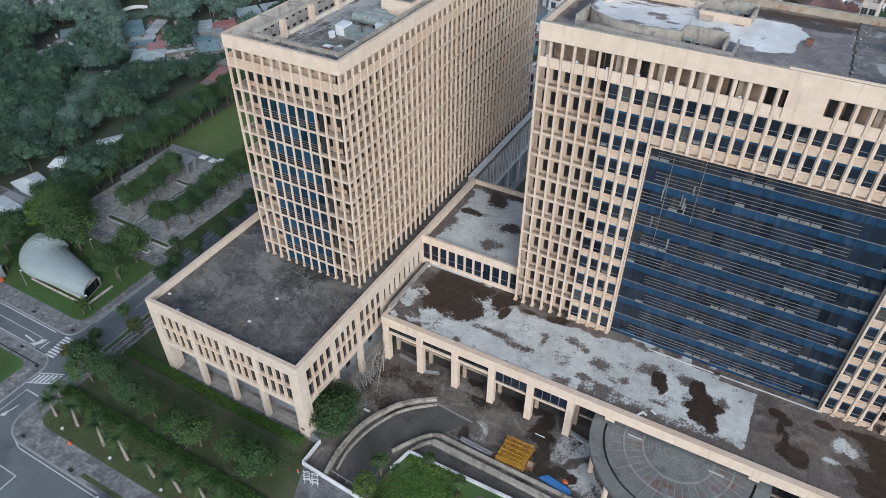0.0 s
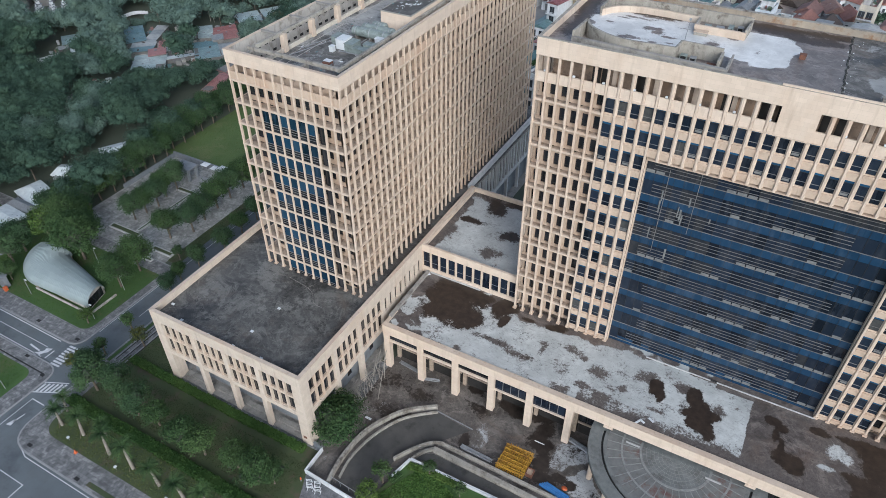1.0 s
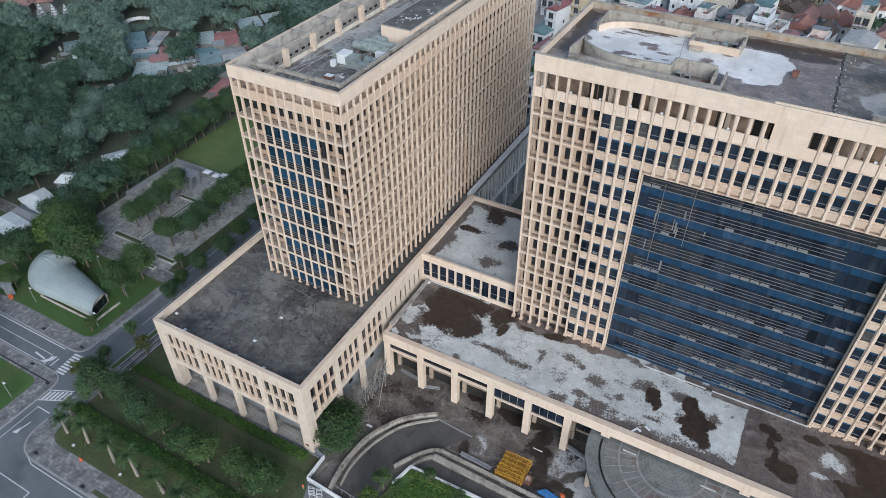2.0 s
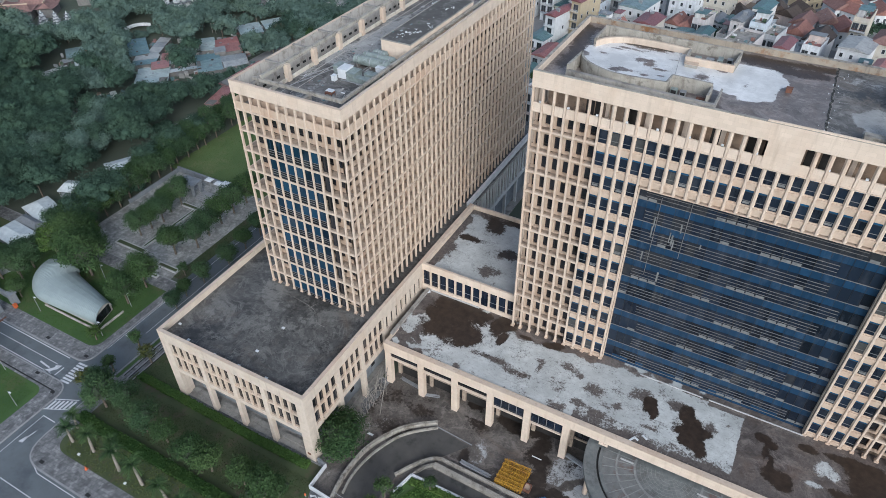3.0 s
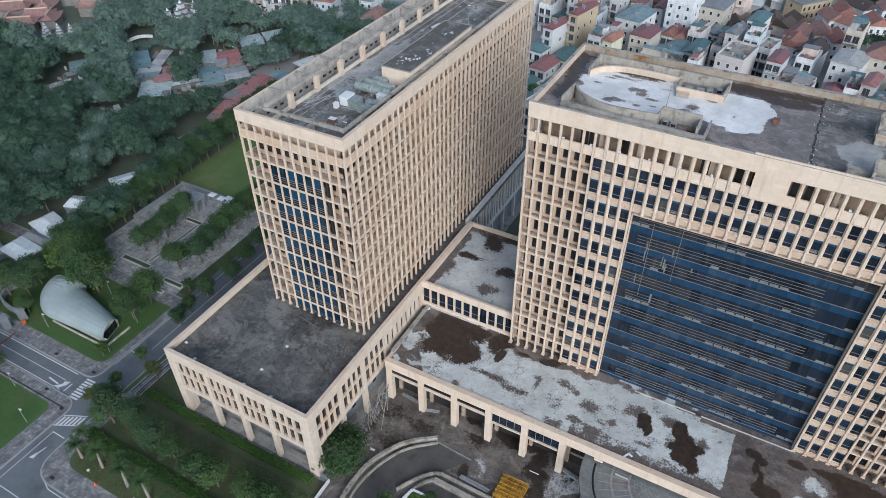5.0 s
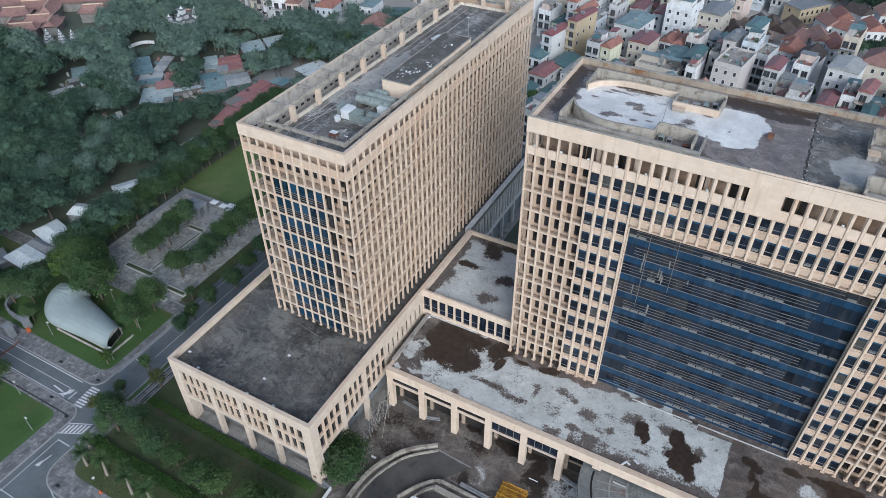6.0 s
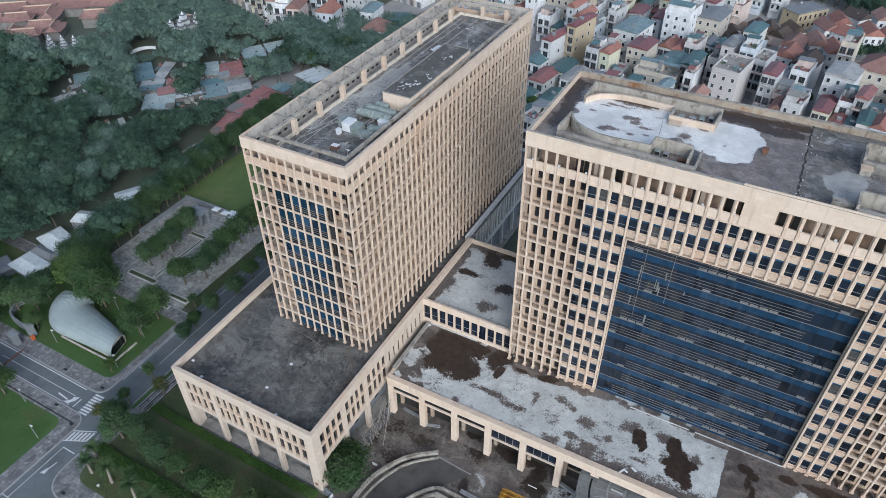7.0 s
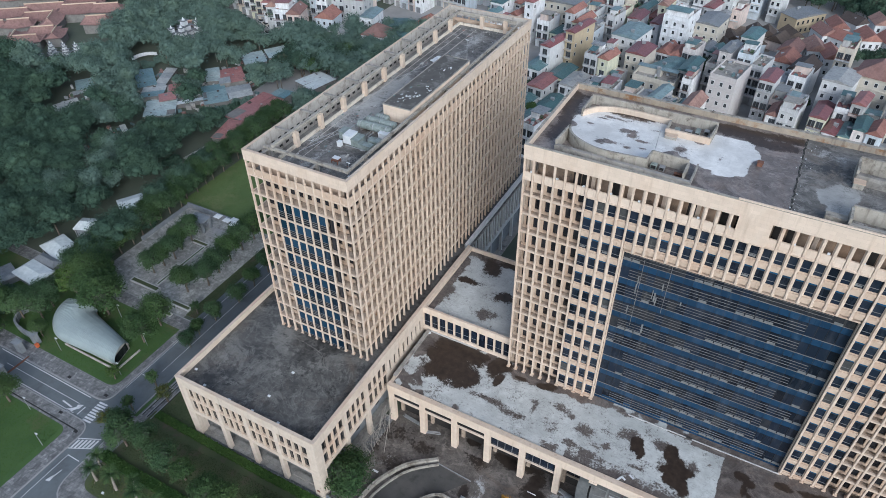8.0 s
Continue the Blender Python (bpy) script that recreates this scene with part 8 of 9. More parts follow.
def palm(x, y, s, k):
    fr, tr, lean = PALMS[k % 4]
    o = thing("palm", "young palm with a pale propped trunk and feathery crown", "palm tree", (x, y, 0.19), "palms on the verge", "", 40 * k)
    piece("trunk", tr, o, Matrix.Diagonal((s, s, s, 1)), True, "pale grey trunk")
    piece("fronds", fr, o, shift(lean * s, 0, 5.3 * s) @ Matrix.Diagonal((s, s, s, 1)), True)
    for j in range(4):
        piece("prop", PROP, o, pose(0, 0, 0, 0, 0, 90 * j + 20), True, "thin timber prop")


for k, (x, y, s) in enumerate(((-41.8, -17.9, 0.9), (-43.6, -15.4, 0.8), (-36.7, -17.5, 0.95), (-29.5, -18.0, 1.0), (-23.8, -18.0, 1.05), (-17.5, -18.2, 0.95), (-11.8, -18.1, 1.0), (-7.6, -17.1, 0.95), (-2.6, -17.6, 1.0), (-33.2, -15.6, 0.75))):
    palm(x, y, 1.0 * s, k)


def lamp_post(x, y, h, label, z=0.16):
    o = thing("street_lamp", label, "street lamp", (x, y, z), "street lamps")
    bm = bmesh.new()
    tube(bm, (0, 0, 0), (0, 0, h), 0.07, 0.045, 8)
    part("pole", bm, STEEL, o, local=True)
    part("arm", boxes((0, 0.6, -0.03, 0.03, h - 0.06, h)), STEEL, o, local=True)
    part("head", boxes((0.35, 0.95, -0.13, 0.13, h - 0.02, h + 0.08)), WHITE_PAINT, o, "pale lamp head", local=True)


for x, y in ((-77.0, 1.6), (-94.0, 3.0), (-60.2, 12.2), (-58.6, 3.0), (-68.4, -12.9), (-58.2, -17.6), (-62.5, 18.5), (-73.0, 15.9)):
    lamp_post(x, y, 4.4, "slim pale street lamp on the grass")
for x, y in ((-38.0, -19.4), (-26.1, -19.5), (-14.3, -19.6)):
    o = thing("lawn_light", "low pale lawn light on a short stem", "garden light", (x, y, 0.19), "lawn lights")
    bm = bmesh.new()
    tube(bm, (0, 0, 0), (0, 0, 0.7), 0.05, 0.05, 6)
    part("stem", bm, STEEL, o, local=True)
    part("head", boxes((-0.22, 0.22, -0.22, 0.22, 0.7, 0.85)), WHITE_PAINT, o, local=True)


# ---- shed with a barrel roof, gate, plaza furniture, tents ----
def barrel_shed():
    o = thing("barrel_roof_shed", "low hall under a pale ribbed barrel roof", "shed", (-72, 9, 0.15))
    # a vaulted band, straight at first, whose western end bends north in a quarter circle
    n, m = 36, 10
    cx, cy, outer, inner, run, bend = -77.2, 14.0, 11.0, 1.2, 16.4, radians(84)

    def arch(f, lift):
        q = f * (run + 6.1 * bend)
        if q <= run:
            far = (run - q) / run
            a, b = Vector((cx + run - q, cy - outer + 0.9 * far)), Vector((cx + run - q - 1.7 * far, cy - inner - 3.3 * far))
        else:
            turn = (q - run) / 6.1
            out = Vector((-math.sin(turn), -math.cos(turn)))
            a, b = Vector((cx, cy)) + outer * out, Vector((cx, cy)) + inner * out
        high = 2.3 * (1 - 0.3 * max(0.0, (f - 0.9) / 0.1) ** 2)
        row = []
        for j in range(m + 1):
            p = a.lerp(b, 0.5 - 0.5 * math.cos(math.pi * j / m))
            row.append((p.x, p.y, 1.75 + lift + high * math.sin(math.pi * j / m)))
        return row
    bm = bmesh.new()
    lo = [[bm.verts.new(p) for p in arch(i / n, 0.0)] for i in range(n + 1)]
    hi = [[bm.verts.new(p) for p in arch(i / n, 0.12)] for i in range(n + 1)]
    for i in range(n):
        for j in range(m):
            bm.faces.new((hi[i][j], hi[i + 1][j], hi[i + 1][j + 1], hi[i][j + 1]))
            bm.faces.new((lo[i][j], lo[i][j + 1], lo[i + 1][j + 1], lo[i + 1][j]))
        bm.faces.new((lo[i][0], lo[i + 1][0], hi[i + 1][0], hi[i][0]))
        bm.faces.new((lo[i][m], hi[i][m], hi[i + 1][m], lo[i + 1][m]))
    for i in (0, n):
        for j in range(m):
            bm.faces.new((lo[i][j], hi[i][j], hi[i][j + 1], lo[i][j + 1]))
    part("roof", bm, SHED_STEEL, o, "pale grey-green ribbed steel roof")
    bm = bmesh.new()
    rim = [Vector(q) for q in arch(0.03, -0.03)]
    rim += [Vector((rim[-1].x, rim[-1].y - 0.1, 0.1)), Vector((rim[0].x, rim[0].y + 0.1, 0.1))]
    ends = [[bm.verts.new(q + Vector((e, 0, 0))) for q in rim] for e in (-0.2, 0.0)]
    bm.faces.new(ends[0])
    bm.faces.new(ends[1][::-1])
    for k in range(len(rim)):
        bm.faces.new((ends[0][k], ends[0][(k + 1) % len(rim)], ends[1][(k + 1) % len(rim)], ends[1][k]))
    part("gable_wall", bm, GREY_RENDER, o)
    for i in range(54):
        a, b = arch((i + 0.5) / 54, 0.12), arch((i + 0.5) / 54, 0.165)
        way = max(0.0, ((i + 0.5) / 54 * (run + 6.1 * bend) - run) / 6.1)
        bm = bmesh.new()
        for j in range(m):
            g = Vector((-math.cos(way), math.sin(way), 0))
            vs = [bm.verts.new(Vector(q) + g * dx) for q, dx in ((a[j], -0.07), (a[j], 0.07), (a[j + 1], 0.07), (a[j + 1], -0.07), (b[j], -0.05), (b[j], 0.05), (b[j + 1], 0.05), (b[j + 1], -0.05))]
            for f in ((4, 5, 6, 7), (0, 1, 5, 4), (1, 2, 6, 5), (2, 3, 7, 6), (3, 0, 4, 7)):
                bm.faces.new([vs[e] for e in f])
        part("rib", bm, SHED_STEEL, o)
    part("wall", boxes((-77.2, -63.0, 4.2, 4.45, 0.1, 1.9), (-77.2, -66.0, 9.2, 9.45, 0.1, 1.9)), GREY_RENDER, o)
    for r, k in ((outer - 0.9, 9), (inner + 0.5, 5)):
        bm = bmesh.new()
        rows = []
        for i in range(k + 1):
            d = Vector((-math.sin(bend * i / k), -math.cos(bend * i / k), 0))
            rows.append([bm.verts.new(Vector((cx, cy, z)) + d * e) for e, z in ((r, 0.1), (r + 0.25, 0.1), (r + 0.25, 1.9), (r, 1.9))])
        for a, b in zip(rows, rows[1:]):
            for e in range(4):
                bm.faces.new((a[e], a[(e + 1) % 4], b[(e + 1) % 4], b[e]))
        bm.faces.new(rows[0])
        bm.faces.new(rows[-1][::-1])
        part("curved_wall", bm, CREAM_WALL, o)
    g0, g1 = rim[0].lerp(rim[10], 0.1), rim[0].lerp(rim[10], 0.9)
    part("gable_glazing", prism([(g0.x + 0.02, g0.y), (g0.x + 0.08, g0.y), (g1.x + 0.08, g1.y), (g1.x + 0.02, g1.y)], 0.5, 2.6), GLASS_DARK, o, "dark gable glazing")
    part("plinth", boxes((-77.6, -60.3, 3.2, 3.5, 0.1, 0.6), (-60.6, -60.3, 3.5, 10.2, 0.1, 0.6)), GREY_RENDER, o, "low grey wall at the foot")


barrel_shed()


def entrance_gate():
    o = thing("gateway", "pale stone gateway with a low curved wall", "gate", (-84, -3, 0.15))
    for x, y in ((-84.2, 0.6), (-85.0, -2.9), (-82.0, -9.6)):
        part("gate_pier", boxes((x - 0.9, x + 0.9, y - 0.6, y + 0.6, 0.1, 3.2)), BLUE_GREY, o)
        part("pier_cap", boxes((x - 1.1, x + 1.1, y - 0.8, y + 0.8, 3.2, 3.45)), BLUE_GREY, o)
    bm = bmesh.new()
    strip_wall(bm, smooth_line([(-84.8, 1.2, 0), (-89, 1.0, 0), (-93.5, 2.0, 0), (-95.5, 5, 0), (-94.8, 8, 0)], 5), 0.5, 0.1, 1.9)
    part("wall", bm, BLUE_GREY, o)
    part("gate_rail", boxes((-82.3, -81.9, -9.0, -3.2, 0.02, 0.2)), RUST, o, "rusty sliding rail")
    q = thing("guard_box", "small orange booth at the gate", "booth", (-82.9, -0.2, 0.15))
    part("booth_body", boxes((-83.2, -82.5, -0.6, 0.1, 0.15, 1.0)), ORANGE_PLASTIC, q)
    part("lid", boxes((-83.25, -82.45, -0.65, 0.15, 1.0, 1.1)), ORANGE_PLASTIC, q)


entrance_gate()


def plaza_things():
    for x0, x1, y0, y1 in ((-81.8, -72.2, 26.4, 28.0), (-66.0, -59.8, 25.0, 26.4), (-79.2, -73.6, 45.8, 47.2), (-74.6, -73.6, 28.4, 45.8), (-70.5, -62.5, 21.6, 22.6)):
        o = thing("plaza_planter", "long low planter with a pale stone rim", "planter", ((x0 + x1) / 2, (y0 + y1) / 2, 0.1), "plaza planters")
        for d in ((x0, x1, y0, y0 + 0.25), (x0, x1, y1 - 0.25, y1), (x0, x0 + 0.25, y0 + 0.25, y1 - 0.25), (x1 - 0.25, x1, y0 + 0.25, y1 - 0.25)):
            part("rim", boxes((*d, 0.1, 0.5)), PALE_STONE, o)
        part("soil", boxes((x0 + 0.25, x1 - 0.25, y0 + 0.25, y1 - 0.25, 0.1, 0.4)), SHADY_GRASS, o, "dark planted soil")
    o = thing("portal_frame", "grey stone portal frame at the plaza's end", "portal", (-80, 52, 0.1))
    for x in (-83.2, -79.0):
        for y in (50.6, 53.4):
            part("post", boxes((x - 0.35, x + 0.35, y - 0.35, y + 0.35, 0.1, 3.4)), BLUE_GREY, o)
    part("lintel", boxes((-83.8, -78.4, 50.2, 53.8, 3.4, 3.8)), BLUE_GREY, o)
    for i in range(4):
        solid("step", boxes((-78, -68.5, 50 + 0.6 * i, 53.5, 0.1, 0.24 + 0.14 * i)), KERB, "pale stone step before the portal", "step", "plaza steps")
    o = thing("terrace_wall", "grey wall closing the plaza towards the lawn", "wall", (-80, 58, 0.1))
    part("wall", boxes((-92.2, -69.0, 57.8, 58.3, 0.1, 1.6)), BLUE_GREY, o)
    part("side_wall", boxes((-92.2, -91.7, 40, 57.8, 0.1, 1.2)), BLUE_GREY, o)
    for x, y in ((-78.2, 56.2), (-74.6, 56.0), (-71.6, 55.4), (-72.8, 57.0)):
        o = thing("parasol", "small white square parasol on the terrace", "parasol", (x, y, 0.1), "terrace parasols")
        bm = bmesh.new()
        tube(bm, (0, 0, 0), (0, 0, 2.4), 0.04, 0.04, 6)
        part("pole", bm, STEEL, o, local=True)
        bm = boxes((-1.1, 1.1, -0.9, 0.9, 2.4, 2.5))
        rim = sorted(bm.verts, key=lambda v: v.co.z)[4:]
        apex = bm.verts.new((0, 0, 2.8))
        for k in range(4):
            c0, c1 = [sorted(rim, key=lambda v: math.atan2(v.co.y, v.co.x))[(k + j) % 4] for j in (0, 1)]
            bm.faces.new((c0, c1, apex))
        part("canopy", bm, WHITE_PAINT, o, local=True)
    # white roofs among the trees
    def tent(x, y, w, d, h, turn, label, mat):
        h -= 1.0
        o = thing("pavilion", label, "pavilion", (x, y, 0.0), "pavilions in the wood", "", turn)
        bm = bmesh.new()
        a = [(-w / 2, -d / 2, h * 0.7), (w / 2, -d / 2, h * 0.7), (w / 2, d / 2, h * 0.7), (-w / 2, d / 2, h * 0.7)]
        ridge = [(-w * 0.34, 0, h * 0.92), (w * 0.34, 0, h * 0.92)]
        v = [bm.verts.new(p) for p in a] + [bm.verts.new(p) for p in ridge]
        lo = [bm.verts.new((p[0], p[1], p[2] - 0.25)) for p in a]
        for f in ((0, 1, 5, 4), (1, 2, 5), (2, 3, 4, 5), (3, 0, 4)):
            bm.faces.new([v[i] for i in f])
        for i in range(4):
            bm.faces.new((lo[i], lo[(i + 1) % 4], v[(i + 1) % 4], v[i]))
        bm.faces.new(lo[::-1])
        part("roof", bm, mat, o, local=True)
        for sx in (-1, 1):
            for sy in (-1, 1):
                part("post", boxes((sx * (w / 2 - 0.3) - 0.1, sx * (w / 2 - 0.3) + 0.1, sy * (d / 2 - 0.3) - 0.1, sy * (d / 2 - 0.3) + 0.1, 0, h * 0.66)), STEEL, o, local=True)
        part("wall", boxes((-w / 2 + 0.5, w / 2 - 0.5, -d / 2 + 0.5, d / 2 - 0.5, 0, h * 0.6)), BLUE_GREY, o, "dim walls under the roof", local=True)
    for x, y, w, d, turn, h, lab, mat in TENTS:
        tent(x, y, 1.14 * w, 1.14 * d, h, turn, lab, GREY_STEEL if mat == "grey" else TARP_WHITE)


plaza_things()


# ---- the town beyond ----
WIN_A = boxes((-0.55, 0.55, -0.06, 0.0, 0, 1.5))
for f in WIN_A.faces:
    f.material_index = 0
n0 = len(WIN_A.faces)
box(WIN_A, -0.45, 0.45, -0.075, -0.055, 0.1, 1.4)
WIN_A.faces.ensure_lookup_table()
for f in WIN_A.faces[n0:]:
    f.material_index = 1
WIN_A = mesh_of("window", WIN_A, WHITE_PAINT, HOUSE_GLASS)
TALL_A = boxes((-1.0, 1.0, -0.03, 0.0, 0, 2.5))
n0 = len(TALL_A.faces)
for q in (-0.92, 0.04):
    box(TALL_A, q, q + 0.88, -0.045, -0.028, 0.08, 2.4)
TALL_A.faces.ensure_lookup_table()
for f in TALL_A.faces[n0:]:
    f.material_index = 1
TALL_A = mesh_of("window", TALL_A, BLUE_GREY, HOUSE_GLASS)
DOOR_A = mesh_of("door", boxes((-1.1, 1.1, -0.05, 0.0, 0, 2.6)), GREY_STEEL)


def gable(w, d, z, rise, over=0.35, hip=0.0):
    """A pitched roof with eaves; the ridge runs along y."""
    bm = bmesh.new()
    e = [(-w / 2 - over, -d / 2 - over), (w / 2 + over, -d / 2 - over), (w / 2 + over, d / 2 + over), (-w / 2 - over, d / 2 + over)]
    lo = [bm.verts.new((*p, z - 0.12)) for p in e]
    v = [bm.verts.new((*p, z)) for p in e]
    r = [bm.verts.new((0, -d / 2 - over + hip, z + rise)), bm.verts.new((0, d / 2 + over - hip, z + rise))]
    for f in ((v[0], v[1], r[0]), (v[1], v[2], r[1], r[0]), (v[2], v[3], r[1]), (v[3], v[0], r[0], r[1])):
        bm.faces.new(f)
    for i in range(4):
        bm.faces.new((lo[i], lo[(i + 1) % 4], v[(i + 1) % 4], v[i]))
    bm.faces.new(lo[::-1])
    return bm


def house(x, y, w, d, floors, turn, roof, rng, paint=None, label=None, storey=3.4):
    h = floors * storey + 0.6
    names = {"teal": "teal steel roof", "maroon": "maroon steel roof", "tile": "orange tiled roof", "flat": "flat grey roof terrace", "hip": "hipped orange tiled roof", "grey": "grey steel roof", "sooty": "sooty brown tiled roof"}
    o = thing("house", label or ("%s-storey rendered town house with a %s" % ({1: "one", 2: "two", 3: "three", 4: "four", 5: "five", 6: "six"}[floors], names[roof])), "house", (x, y, 0), "houses of the town", "", turn)
    bm = bmesh.new()
    side = [(d / 2, h), (d / 2, 0.0), (-d / 2, 0.0)]
    for f in range(1, floors + 1):
        z = 0.15 + storey * f
        side += [(-d / 2, z - 0.22), (-d / 2 - 0.22, z - 0.22), (-d / 2 - 0.22, z - 0.04), (-d / 2, z - 0.04)]
    side.append((-d / 2, h))
    ends = [[bm.verts.new((e, *q)) for q in side] for e in (-w / 2, w / 2)]
    bm.faces.new(ends[0])
    bm.faces.new(ends[1][::-1])
    for k in range(len(side)):
        j = (k + 1) % len(side)
        bm.faces.new((ends[0][k], ends[1][k], ends[1][j], ends[0][j]))
    bmesh.ops.recalc_face_normals(bm, faces=bm.faces)
    if roof == "flat":
        for q in ((-w / 2, w / 2, -d / 2, -d / 2 + 0.2), (-w / 2, w / 2, d / 2 - 0.2, d / 2), (-w / 2, -w / 2 + 0.2, -d / 2 + 0.2, d / 2 - 0.2), (w / 2 - 0.2, w / 2, -d / 2 + 0.2, d / 2 - 0.2)):
            box(bm, *q, h, h + 0.9)
    part("wall", bm, paint or HOUSE_PAINT, o, local=True)
    if roof == "flat":
        part("roof", boxes((-w / 2 + 0.2, w / 2 - 0.2, -d / 2 + 0.2, d / 2 - 0.2, h, h + 0.06)), CONCRETE if rng.random() < 0.6 else RED_STEEL, o, local=True)
        if rng.random() < 0.85:
            a = rng.uniform(0.25, 0.5) * d
            y0 = rng.uniform(-d / 2 + 0.4, d / 2 - a - 0.4)
            part("stair_head", boxes((-w / 2 + 0.3, w / 2 - rng.choice((0.5, 0.4 * w, 0.5 * w)), y0, y0 + a, h + 0.06, h + 2.7)), paint or HOUSE_PAINT, o, local=True)
            bm = boxes((-w / 2 + 0.05, w / 2 - 0.25, y0 - 0.5, y0 + a + 0.3, h + 2.7, h + 2.82))
            for v in bm.verts:
                v.co.z += 0.25 * (v.co.x / w)
            part("lean_to_roof", bm, rng.choice((TEAL_STEEL, RED_STEEL, GREY_STEEL, CONCRETE)), o, local=True)
    elif roof in ("tile", "hip", "sooty"):
        part("roof", gable(w, d, h, 0.32 * w + 0.4, 0.4, w * 0.45 if roof == "hip" else 0.0), ORANGE_TILE if roof != "sooty" else BROWN_TILE, o, local=True)
    else:
        bm = gable(w, d, h, 0.9, 0.35)
        part("roof", bm, {"teal": TEAL_STEEL, "maroon": RED_STEEL, "grey": GREY_STEEL}[roof], o, local=True)
    # openings, balconies and the clutter of roofs
    n = 1 if w < 4.4 else 2 if w < 7.5 else max(3, int(w / 2.6))
    far = y > 246
    far_glass = bmesh.new() if far else None
    near_x = 1 if x < 25 else -1
    for f in range(floors):
        z = 0.3 + storey * f
        balcony = f and n < 3 and rng.random() < 0.65
        for k in range(n):
            u = -w / 2 + (k + 0.5) * w / n
            if f == 0 and n < 3:
                if k == 0 and not far:
                    piece("door", DOOR_A, o, shift(0, -d / 2 - 0.01, z - 0.2), True)
                continue
            if far:
                box(far_glass, u - 0.5, u + 0.5, -d / 2 - 0.06, -d / 2, z + 0.7, z + 2.2)
            else:
                piece("window", TALL_A if balcony else WIN_A, o, shift(u, -d / 2 - 0.005, z + (0.05 if balcony else 0.8)), True)
        if balcony:
            part("balcony", boxes((-w / 2 + 0.1, w / 2 - 0.1, -d / 2 - 1.15, -d / 2, z - 0.15, z)), paint or HOUSE_PAINT, o, local=True)
            if not far:
                bm = boxes((-w / 2 + 0.12, w / 2 - 0.12, -d / 2 - 1.13, -d / 2 - 1.08, z + 0.82, z + 0.9))
                q = -w / 2 + 0.15
                while q < w / 2 - 0.1:
                    box(bm, q, q + 0.06, -d / 2 - 1.12, -d / 2 - 1.08, z, z + 0.82)
                    q += 0.3
                tagged(part("railing", bm, rng.choice((STEEL, RUST, WHITE_PAINT)), o, local=True), kind="stuff")
    for k in range(max(1, int(d / 4.4))):
        for f in range(1, floors):
            if rng.random() < (0.6 if w > 8 else 0.46):
                v = -d / 2 + 1.6 + 4.2 * k
                if far:
                    box(far_glass, near_x * w / 2 - 0.05, near_x * w / 2 + 0.05, v - 0.4, v + 0.4, 0.3 + storey * f + 0.9, 0.3 + storey * f + 2.2)
                else:
                    piece("window", WIN_A, o, shift(near_x * (w / 2 + 0.005), v, 0.3 + storey * f + 0.9) @ pose(0, 0, 0, 0, 0, 90 * near_x), True)
    if far:
        tagged(part("glazing", far_glass, HOUSE_GLASS, o, local=True), kind="stuff")
    if roof == "flat" and not far and rng.random() < 0.6:
        a, c, u = rng.uniform(0.4, 0.8) * w, rng.uniform(2.0, 4.0), h + rng.uniform(2.0, 2.5)
        x0, y0 = rng.uniform(-w / 2, w / 2 - a), rng.choice((-d / 2 - 0.4, d / 2 - c))
        bm = boxes((x0, x0 + a, y0, y0 + c, u, u + 0.08))
        for v in bm.verts:
            v.co.z += 0.12 * (v.co.y - y0)
        part("awning", bm, rng.choice((TEAL_STEEL, TEAL_STEEL, RED_STEEL, GREY_STEEL)), o, local=True)
        for q in (x0 + 0.1, x0 + a - 0.2):
            part("awning_post", boxes((q, q + 0.1, y0 + c * 0.5, y0 + c * 0.5 + 0.1, h, u + 0.06 * c)), STEEL, o, local=True)
    if roof == "flat" and not far:
        bm = bmesh.new()
        for _ in range(rng.choice((6, 8, 9, 11))):
            a, c, g = rng.uniform(0.3, 1.5), rng.uniform(0.3, 1.5), rng.uniform(0.2, 1.1)
            x0, y0 = rng.uniform(-w / 2 + 0.3, w / 2 - 0.3 - a), rng.uniform(-d / 2 + 0.3, d / 2 - 0.3 - c)
            box(bm, x0, x0 + a, y0, y0 + c, h + 0.06, h + 0.06 + g)
        for sx in (-w / 2 + 0.08, w / 2 - 0.12):
            for k in range(int(d / 1.6)):
                box(bm, sx, sx + 0.04, -d / 2 + 0.4 + 1.6 * k, -d / 2 + 0.44 + 1.6 * k, h + 0.9, h + 1.7)
            box(bm, sx, sx + 0.04, -d / 2 + 0.4, d / 2 - 0.4, h + 1.66, h + 1.72)
        tagged(part("roof_clutter", bm, ROOF_CLUTTER, o, "boxes, pots and thin rails on the roof", local=True), kind="stuff")
    if rng.random() < 0.5:
        bm = bmesh.new()
        tx, ty = rng.uniform(-w / 4, w / 4), rng.uniform(-d / 3, d / 3)
        zz = h + (2.9 if roof == "flat" and rng.random() < 0.5 else 0.9)
        tube(bm, (tx - 0.7, ty, zz + 0.55), (tx + 0.7, ty, zz + 0.55), 0.45, 0.45, 10)
        box(bm, tx - 0.6, tx + 0.6, ty - 0.3, ty + 0.3, h + 0.05, zz + 0.2)
        part("water_tank", bm, STEEL, o, "shiny steel water tank", local=True)
    return o


